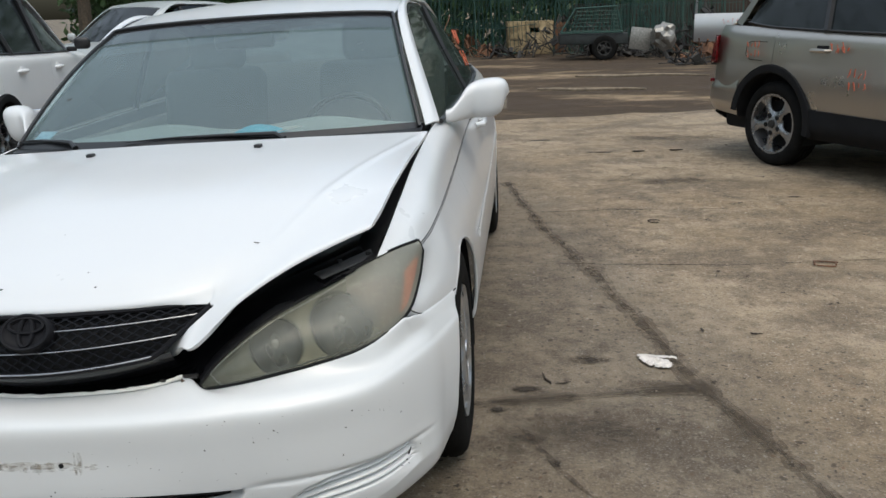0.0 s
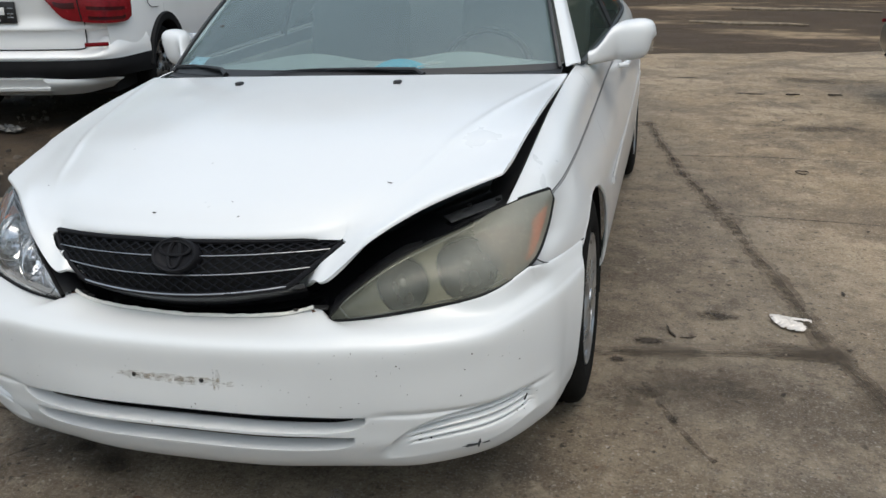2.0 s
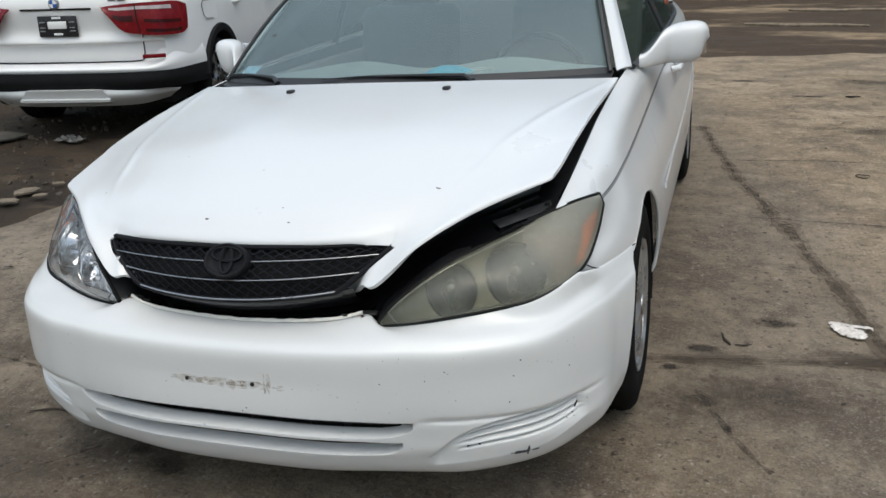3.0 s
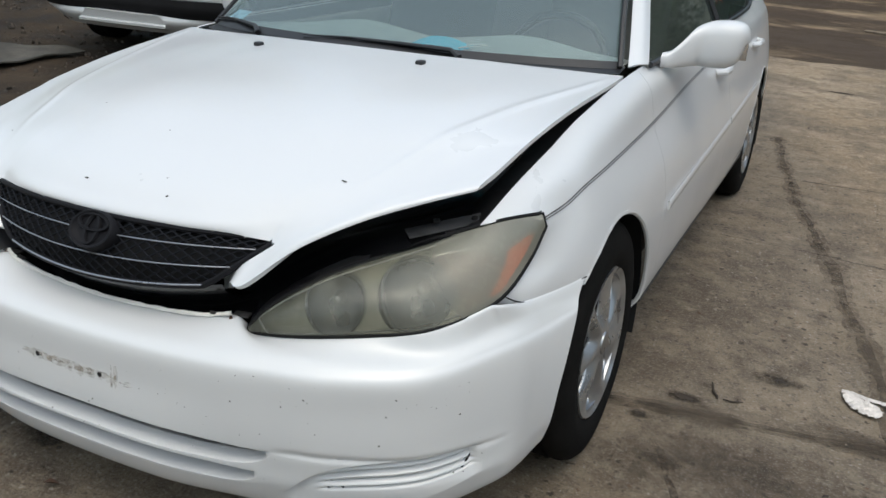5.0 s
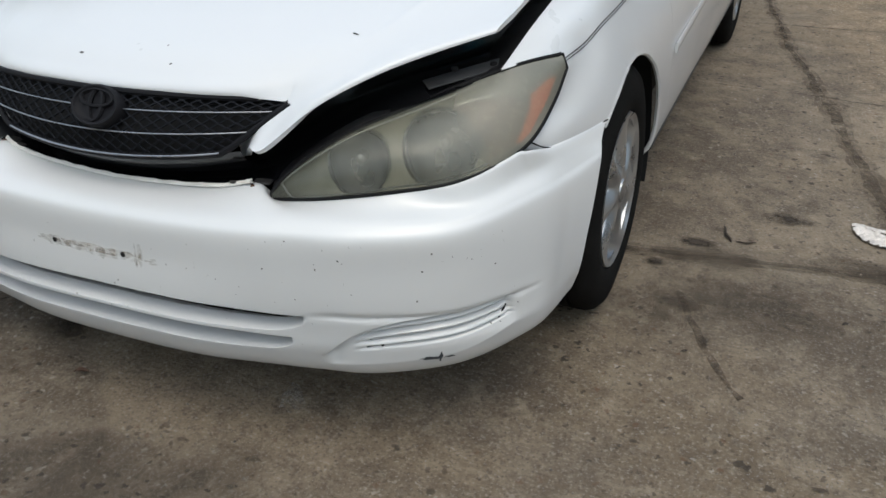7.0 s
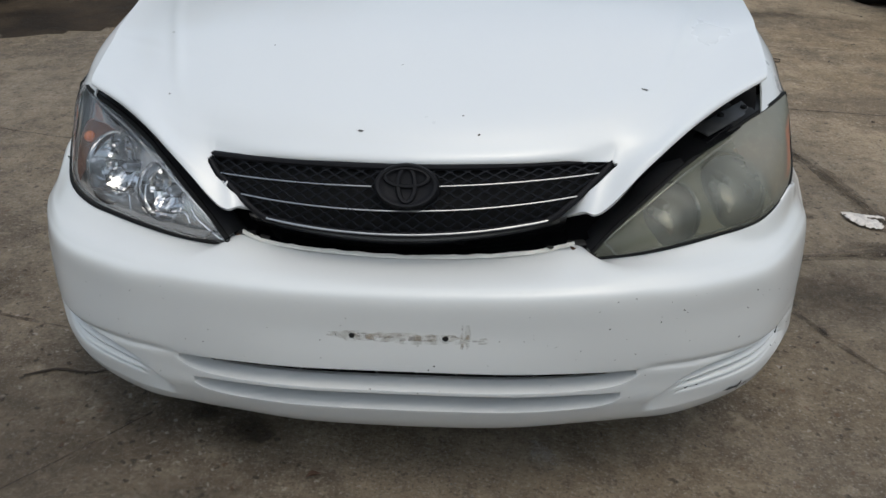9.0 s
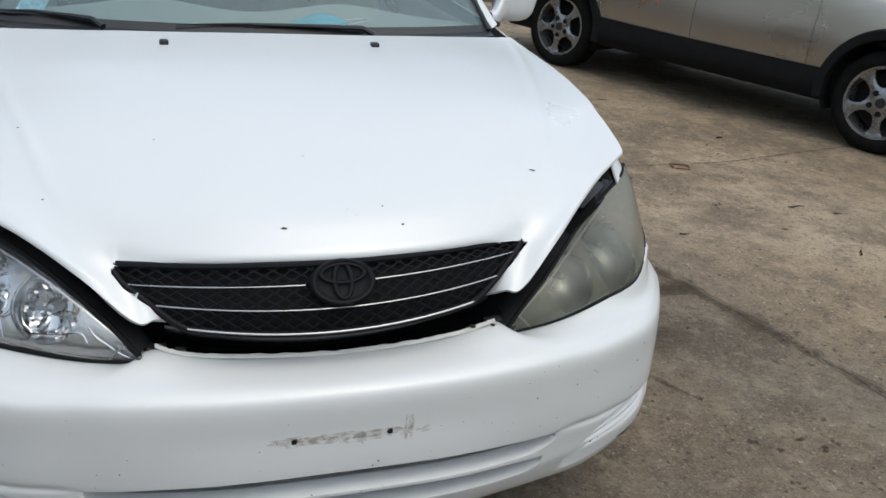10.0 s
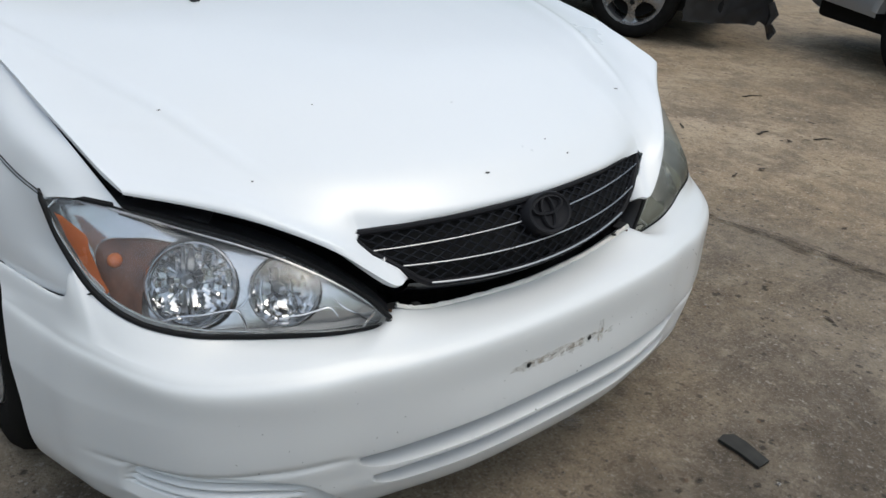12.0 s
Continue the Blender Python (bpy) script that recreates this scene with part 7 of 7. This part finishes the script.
        for q in range(4):
            bm = bmesh.new()
            c = [bm.verts.new((0, .0135, 0))] + [bm.verts.new((.03 * math.cos(t), .0125, .03 * math.sin(t))) for t in np.linspace(q * math.pi / 2, (q + 1) * math.pi / 2, 7)]
            for a, b in zip(c[1:], c[2:]):
                bm.faces.new((c[0], a, b))
            part("badge_quarter", bm, simple("badge_%d" % (q % 2), ((.02, .10, .4), (.8, .8, .8))[q % 2], .4), bd, smooth=0)
        for x in (-.44, -.515):
            part("letter_bar", boxed((x, 4.60, 1.065), (.060, .008, .032), .003), DULL_CHROME, tg)
        part("wiper", boxed((0, 4.40, 1.20), (.42, .02, .02), .006), BLACK_PLASTIC, tg)
    if not wreck:
        fb = [[(0, .0, .78), (.3, .01, .78), (.55, .08, .78), (.70, .24, .78)], [(0, -.04, .60), (.3, -.03, .60), (.58, .05, .60), (.72, .26, .60)], [(0, -.03, .42), (.3, -.02, .42), (.58, .06, .42), (.72, .27, .42)], [(0, .06, .26), (.3, .07, .26), (.55, .14, .26), (.68, .3, .27)]]
        part("front_bumper", grid_bm(loft(mirror_rows(fb), 8, 6)), colour, car)
        part("grille", boxed((0, -.03, .68), (.62, .05, .14), .02), BLACK_PLASTIC, car)
    part("underbody", boxed((0, 2.3, .39), (1.50, 4.2, .30), .04), DEEP_BLACK, car)
    part("cabin_floor", boxed((0, 2.8, .85), (1.5, 2.9, .5), .05), DEEP_BLACK, car)
    return car


# white off-roader standing tail-on beside the saloon
suv(Matrix.Translation((-4.78, 8.56, -.035)) @ pose(0, 0, 0, 0, 0, -167.7), WHITE_DUSTY, "white five-door off-roader standing tail-on by the soil")
# champagne off-roader with a smashed nose
silver_suv = suv(Matrix.Translation((5.486, 2.971, 0)) @ pose(0, 0, 0, 0, 0, 26.4), CHAMPAGNE, "champagne grey off-roader with a smashed front and orange marks", 1, wreck=True)


def wreck_front(car):
    """Torn bumper corner, hanging lamp and crushed metal at the champagne car's nose."""
    rnd = random.Random(8)
    wing = np.array([[(-.86 + .20 * u + .03 * noise.noise((u * 4, v * 5, 1)), .46 - .42 * u + .03 * noise.noise((u * 5, v * 4, 2)), .54 + .16 * v - .03 * u + .02 * noise.noise((u * 6, v * 6, 3))) for u in np.linspace(0, 1, 14)] for v in np.linspace(0, 1, 10)])
    shell(part("torn_wing", grid_bm(wing), SILVER, car, "torn pale wing panel", smooth=25), .003)
    crumple = np.array([[(-.84 + .22 * u + .05 * noise.noise((u * 5, v * 5, 4)), .42 - .10 * u + .09 * noise.noise((u * 4, v * 6, 5)), .80 + .16 * v + .05 * noise.noise((u * 6, v * 5, 6))) for u in np.linspace(0, 1, 12)] for v in np.linspace(0, 1, 8)])
    shell(part("crumpled_wing", grid_bm(crumple), SILVER, car, "crumpled wing metal", smooth=20), .003)
    low = np.array([[(-.90 + .55 * u ** 1.4 + .01 * noise.noise((u * 9, v * 9, 1)), .46 - .58 * u + .02 * noise.noise((u * 8, v * 7, 2)), .20 + (.008 + .07 * u ** 4) * noise.noise((u * 14, 0, 3)) * (1 - v) + (.33 - .05 * u) * v) for u in np.linspace(0, 1, 26)] for v in np.linspace(0, 1, 10)])
    shell(part("bumper_remnant", grid_bm(low), BLACK_PLASTIC, car, "torn black lower bumper"), .005)
    part("amber_reflector", boxed((-.885, .315, .395), (.02, .14, .032), .006, Matrix.Rotation(.75, 4, 'Z') @ Matrix.Rotation(0, 4, 'X')), simple("reflector_orange", (.75, .16, .02), .35, coat=.5), car)
    hl = part("broken_headlamp", boxed((-.66, .16, .74), (.30, .20, .20), .05, Matrix.Rotation(.6, 4, 'Z')), GLOSS_BLACK, car, "broken black headlamp housing")
    for x, y, r in ((-.74, .10, .058), (-.60, .03, .05)):
        b = part("lamp_bowl", lathe([(.004, .02), (r * .6, .012), (r, -.012), (r * 1.12, -.012), (r * 1.15, .02)], 24, 'Y'), CHROME, hl)
        b.matrix_local = Matrix.Translation((x, y, .75)) @ Matrix.Rotation(-.45, 4, 'Z')
    for k in range(26):
        c = (rnd.uniform(-.62, .62), rnd.uniform(.02, .36), rnd.uniform(.42, .86))
        bm = boxed((0, 0, 0), (rnd.uniform(.05, .22), rnd.uniform(.03, .14), rnd.uniform(.03, .12)), .008)
        o = part("crushed_metal", bm, rnd.choice((STEEL, DEEP_BLACK, SILVER, BLACK_PLASTIC, DULL_CHROME)), car)
        o.matrix_local = Matrix.Translation(c) @ Euler((rnd.uniform(-.7, .7), rnd.uniform(-.7, .7), rnd.uniform(-1.5, 1.5))).to_matrix().to_4x4()
    part("crash_beam", boxed((0, .12, .56), (1.15, .08, .12), .015, Matrix.Rotation(.08, 4, 'Z')), STEEL, car, "bent bare crash beam")
    part("hanging_trim", tube(bmesh.new(), [(-.36, -.10, .36), (-.33, -.14, .27), (-.35, -.12, .20), (-.30, -.16, .13), (-.33, -.15, .08)], [.03, .045, .028, .04, .012], 6), BLACK_PLASTIC, car, "torn strip of hanging trim", smooth=0)


wreck_front(silver_suv)


def scrawl(parent, name, anchor, ax, up, rows, size, mat, seed):
    """Loose marker strokes that cannot be read."""
    rnd = random.Random(seed)
    for r in range(rows):
        for k in range(4):
            o = Vector(anchor) + Vector(ax) * (k * size * .8) - Vector(up) * (r * size * 1.6)
            pts = [o + Vector(ax) * rnd.uniform(0, .5) * size + Vector(up) * rnd.uniform(-.6, .6) * size for _ in range(4)]
            part(name, tube(bmesh.new(), [tuple(q) for q in cat(pts, 4)], .0035, 4), mat, parent)


scrawl(silver_suv, "marker_stroke", (-.932, 3.05, .98), (0, -1, 0), (0, 0, 1), 1, .07, ORANGE_MARK, 1)
scrawl(silver_suv, "marker_stroke", (-.942, 2.85, .80), (0, -1, 0), (0, 0, 1), 2, .06, ORANGE_MARK, 2)
scrawl(silver_suv, "marker_stroke", (-.93, 3.95, .98), (0, -1, 0), (0, 0, 1), 2, .05, ORANGE_MARK, 3)
scrawl(saloon, "marker_stroke", (.745, 2.75, 1.20), (0, .9, 0), (-.3, 0, .9), 2, .07, ORANGE_MARK, 5)
scrawl(silver_suv, "marker_stroke", (-.935, .92, .93), (0, -1, 0), (0, 0, 1), 1, .05, ORANGE_MARK, 4)

# pale grey off-roader nose-on behind the white one, and a silver car beyond the wreck
suv(Matrix.Translation((-6.1, 10.9, -.085)) @ pose(0, 0, 0, 0, 0, -22), paint("pale_grey_paint", (.45, .47, .47), grime=.4, metal=.2), "pale grey off-roader parked nose-on with chalk marks", 2)
suv(Matrix.Translation((4.99, -1.67, 0)) @ pose(0, 0, 0, 0, 0, -21.7), SILVER, "silver car standing beside the smashed off-roader", 3, lower=SILVER, rear=3.22)


# ---- scrap, fence panels and trees at the back of the yard ----
def mesh_panel(x, y, z, w, h, yaw, tilt, n=9, roll=0.0):
    """A leaning panel of welded green wire."""
    m = Matrix.Translation((x, y, z + w / 2 * abs(math.sin(roll)))) @ Matrix.Rotation(yaw, 4, 'Z') @ Matrix.Rotation(tilt, 4, 'X') @ Matrix.Rotation(roll, 4, 'Y')
    t = thing("wire_fence", m, "green welded wire fence panel leaning on a stack", "fence panel", "stack of green panels")
    fr = [(-w / 2, 0, 0), (w / 2, 0, 0), (w / 2, 0, h), (-w / 2, 0, h), (-w / 2, 0, 0)]
    bm = bmesh.new()
    for a, b in zip(fr, fr[1:]):
        tube(bm, [a, b], .022, 6)
    part("panel_frame", bm, GREEN_STEEL, t)
    bm = bmesh.new()
    for k in range(1, n * 2):
        tube(bm, [(-w / 2 + w * k / (n * 2), 0, 0), (-w / 2 + w * k / (n * 2), 0, h)], .009, 4)
    for k in range(1, 4):
        tube(bm, [(-w / 2, .01, h * k / 4), (w / 2, .01, h * k / 4)], .011, 4)
    tagged(part("wire_mesh", bm, GREEN_STEEL, t), kind="stuff")
    return t


for k in range(5):
    mesh_panel(4.1 + .55 * k, 22.9 + .1 * k, 0, 1.3, 2.6, .15 * (k % 3 - 1), -.12, 7)
rnd = random.Random(21)
for k in range(22):
    mesh_panel(-5.2 + .5 * k + rnd.uniform(-.15, .15), 24.2 + rnd.uniform(-.5, .8), 0, 2.2, 2.9 + rnd.uniform(0, .5), rnd.uniform(-.5, .5), rnd.uniform(-.25, .25), roll=rnd.uniform(-.4, .4) * (k % 3 > 0))


def scrap_heap(x, y, w, d, h, n, seed, label):
    """A heap of bent bars, sheets and pipes: one pile nobody could count."""
    r = random.Random(seed)
    bm = bmesh.new()
    for k in range(n):
        u = r.uniform(-1, 1)
        c = Vector((x + u * w / 2, y + r.uniform(-1, 1) * d / 2, h * r.random() * (1 - abs(u)) + .05))
        e = Euler((r.uniform(-1.2, 1.2), r.uniform(-1.2, 1.2), r.uniform(0, 6.3))).to_matrix().to_4x4()
        if r.random() < .72:
            l = r.uniform(.2, .9)
            pts = [c + (e @ Vector((l * (t - .5), .08 * l * math.sin(5 * t), 0))) for t in np.linspace(0, 1, 5)]
            tube(bm, [(q.x, q.y, max(q.z, .02)) for q in pts], r.uniform(.008, .024), 5)
        else:
            box(bm, c, (r.uniform(.06, .30), r.uniform(.05, .2), r.uniform(.01, .10)), 0, e)
    ob = part("scrap_heap", bm, RUST if seed % 2 else DARK_SCRAP, None, smooth=0)
    return tagged(ob, label, "scrap heap", kind="stuff")


scrap_heap(-1.2, 23.5, 3.0, 1.4, .95, 90, 1, "heap of rusty bent steel bars and plates")
scrap_heap(3.6, 22.0, 2.6, 1.4, .55, 80, 2, "heap of dark scrap pipes on the dirt")
scrap_heap(6.2, 20.2, 2.8, 1.6, .75, 110, 3, "rusty scrap with engine parts on the dirt")
scrap_heap(5.3, 18.4, 2.0, 1.0, .2, 60, 4, "low scatter of dark broken parts")
scrap_heap(2.2, 22.6, 4.4, 1.2, 1.0, 150, 6, "tangle of dark frames and pipes on the dirt")
scrap_heap(5.6, 21.4, 3.4, 1.2, 1.15, 150, 8, "dark heap of engine parts and bent tubes")
scrap_heap(-4.5, 23.2, 4.0, 1.6, 1.0, 120, 10, "dark mixed scrap by the panels")
scrap_heap(9.6, 21.0, 3.0, 1.8, .8, 90, 5, "rusty scrap beside the pale panel")

tank = thing("rusty_box", Matrix.Translation((1.18, 24.2, 0)) @ Matrix.Rotation(.1, 4, 'Z') @ Matrix.Diagonal((.86, 1, .84, 1)), "beige rust-streaked steel box with a square hole", "steel box")
bm = bmesh.new()
for c, s in (((0, .42, .55), (1.5, .04, 1.05)), ((-.73, 0, .55), (.04, .88, 1.05)), ((.73, 0, .55), (.04, .88, 1.05)), ((0, 0, 1.08), (1.5, .88, .04)), ((-.40, -.42, .55), (.70, .04, 1.05)), ((.52, -.42, .55), (.46, .04, 1.05)), ((.12, -.42, .38), (.34, .04, .70)), ((.12, -.42, .98), (.34, .04, .18))):
    bm = bmesh.new()
    box(bm, c, s, .008)
    part("panel", bm, BEIGE_RUST, tank)
part("rust_panel", boxed((.95, -.1, .55), (.4, .7, 1.0), .02), RUST, tank)
for k in range(7):
    part("corrugation", boxed((-.66 + .1 * k, -.448, .55), (.03, .02, 1.0), .008), BEIGE_RUST, tank)

cart = thing("cart", Matrix.Translation((2.78, 20.9, 0)), "dark utility cart with a green wire cage and small wheels", "cart")
part("bed", boxed((-.05, 0, .52), (1.65, 1.0, .26), .03), simple("dark_frame", (.022, .026, .026), .7, var=.5, scale=6), cart)
part("rail", boxed((-.1, -.52, .68), (1.5, .03, .05), .01), GREEN_STEEL, cart)
bm = bmesh.new()
for k in range(13):
    tube(bm, [(-.60 + .095 * k, -.45, .68), (-.45 + .085 * k, -.40, 1.22 - .015 * abs(k - 6))], .012, 5)
for k in range(6):
    tube(bm, [(-.60 + .025 * k, -.45, .72 + .09 * k), (.56 - .01 * k, -.45, .72 + .09 * k)], .010, 5)
tube(bm, [(-.85, -.46, .68), (-.50, -.42, 1.24), (.50, -.42, 1.28), (.62, -.46, .68)], .025, 6)
tagged(part("cage", bm, GREEN_STEEL, cart), kind="stuff")
for x, y in ((.20, -.52), (.20, .40)):
    mw = Matrix.Translation((x, y, .30)) @ Matrix.Rotation(-math.pi / 2, 4, 'Z')
    wheel(cart, mw, .30, .17, .16, DARK_SCRAP, "alloy")
part("pale_sheet", boxed((1.08, -.4, .50), (.50, .02, .52), .004, Matrix.Rotation(.12, 4, 'Y')), STEEL, cart, "pale dented sheet")

door = thing("wrecked_bodywork", Matrix.Translation((5.85, 20.3, .15)) @ Matrix.Rotation(-.15, 4, 'Z'), "silver loose car door with orange marks leaning on scrap", "car door")
g = np.array([[(-.75 + 1.5 * u, -.08 * math.sin(math.pi * v), .25 + .65 * v) for u in np.linspace(0, 1, 12)] for v in np.linspace(0, 1, 10)])
shell(part("skin", grid_bm(g), SILVER, door), .04)
part("window_frame", tube(bmesh.new(), [(-.72, 0, .9), (-.70, 0, 1.45), (-.45, 0, 1.72), (.2, 0, 1.55), (.72, 0, .9)], .03, 6), DULL_CHROME, door)
scrawl(door, "marker_stroke", (-.1, -.09, .72), (1, 0, 0), (0, 0, 1), 1, .12, ORANGE_MARK, 9)
ball = bmesh.new()
bmesh.ops.create_icosphere(ball, subdivisions=3, radius=.30)
for v in ball.verts:
    v.co *= 1 + .45 * noise.noise(v.co * 5) + .2 * noise.noise(v.co * 14)
bag = part("engine_block", ball, STEEL, None, smooth=20)
bag.location = (4.42, 20.3, .56)
tagged(bag, "grey dented metal casing on the scrap", "casing")
for x, y, h in ((7.4, 23.0, 2.6), (10.2, 22.5, 2.8)):
    tagged(part("post", tube(bmesh.new(), [(x, y, 0), (x + .05, y, h)], .05, 8), DULL_CHROME, None), "pale steel post standing behind the scrap", "post")
FENCE_BROWN = simple("dark_brown_sheet", (.040, .027, .021), .85, var=.45, scale=3)
fence = thing("fence", Matrix.Translation((5.5, 25.4, 0)), "rusty brown sheet fence behind the scrap", "fence")
for k in range(12):
    part("fence_sheet", boxed((-2.5 + k * 1.0, .03 * (k % 2), .68), (.98, .03, 1.36 + .06 * math.sin(k * 5)), .004), FENCE_BROWN, fence)
for x, y, l, a in ((3.2, 15.2, 2.4, -.12), (2.1, 12.6, 1.7, -.15), (6.4, 18.3, 1.4, .3)):
    twig(x, y, l, a, .035, WOOD, "weathered timber length lying on the dirt")


def tree(x, y, h, spread, seed, n=900):
    """Tapered trunk with limbs and a crown of many small leaf blades."""
    r = random.Random(seed)
    t = thing("tree", Matrix.Translation((x, y, -.1)), "leafy green tree behind the yard", "tree", "trees behind the yard")
    bm = bmesh.new()
    tube(bm, [(0, 0, 0), (.1, .05, h * .25), (-.05, .1, h * .5), (.05, 0, h * .8)], [.22, .17, .12, .05], 8)
    tips = []
    for k in range(9):
        a, z = r.uniform(0, 6.3), h * r.uniform(.25, .7)
        e = Vector((math.cos(a) * spread * r.uniform(.5, 1), math.sin(a) * spread * r.uniform(.5, 1), z + h * r.uniform(.1, .3)))
        tube(bm, [(0, 0, z), tuple(e * .5 + Vector((0, 0, z * .5 + .1))), tuple(e)], [.08, .05, .02], 6)
        tips.append(e)
    part("trunk", bm, BARK, t)
    verts, faces = [], []
    for k in range(n):
        c = r.choice(tips) + Vector((r.gauss(0, 1), r.gauss(0, 1), r.gauss(0, .8))) * spread * .30
        c.z = max(c.z, .6)
        s = r.uniform(.10, .22)
        u = Vector((r.gauss(0, 1), r.gauss(0, 1), r.gauss(0, .6))).normalized() * s
        w = u.cross(Vector((r.gauss(0, 1), r.gauss(0, 1), r.gauss(0, 1)))).normalized() * s * .5
        b = len(verts)
        verts += [c - u, c + w, c + u, c - w]
        faces.append((b, b + 1, b + 2, b + 3))
    me = bpy.data.meshes.new("crown")
    me.from_pydata([tuple(v) for v in verts], [], faces)
    finish(me, LEAF, 0)
    cr = new("crown", me)
    cr.parent = t
    return t


for k, (x, y, h, sp) in enumerate(((-12, 24, 13, 4.2), (-6.5, 27, 15, 4.6), (-1.5, 31, 10, 3.6), (4, 30, 7.5, 3.2), (9, 28, 8, 3.2), (15, 28, 8.5, 3.4), (21, 22, 8, 3.2), (-17, 15, 12.5, 4.2), (-23, 22, 16, 4.8), (24, 10, 8, 3.2))):
    tree(x, y, h, sp, k + 30, 5200 if h > 12 else 2600)


def undergrowth(x0, x1, y, depth, h, n, seed):
    """Dense dark bushes behind the fence panels."""
    r = random.Random(seed)
    verts, faces = [], []
    for k in range(n):
        x = r.uniform(x0, x1)
        top = h * (.75 + .5 * noise.noise((x * .45, seed, 2)))
        c = Vector((x, y + r.uniform(0, depth), top * r.random() ** .8))
        s = r.uniform(.09, .20)
        u = Vector((r.gauss(0, 1), r.gauss(0, .6), r.gauss(0, .8))).normalized() * s
        w = u.cross(Vector((r.gauss(0, 1), r.gauss(0, 1), r.gauss(0, 1)))).normalized() * s * .5
        b = len(verts)
        verts += [c - u, c + w, c + u, c - w]
        faces.append((b, b + 1, b + 2, b + 3))
    me = bpy.data.meshes.new("undergrowth")
    me.from_pydata([tuple(v) for v in verts], [], faces)
    finish(me, LEAF, 0)
    return tagged(new("undergrowth", me), "dense dark green bushes behind the panels", "bushes", kind="stuff")


undergrowth(-14, 16, 26.4, 2.4, 4.2, 26000, 3)
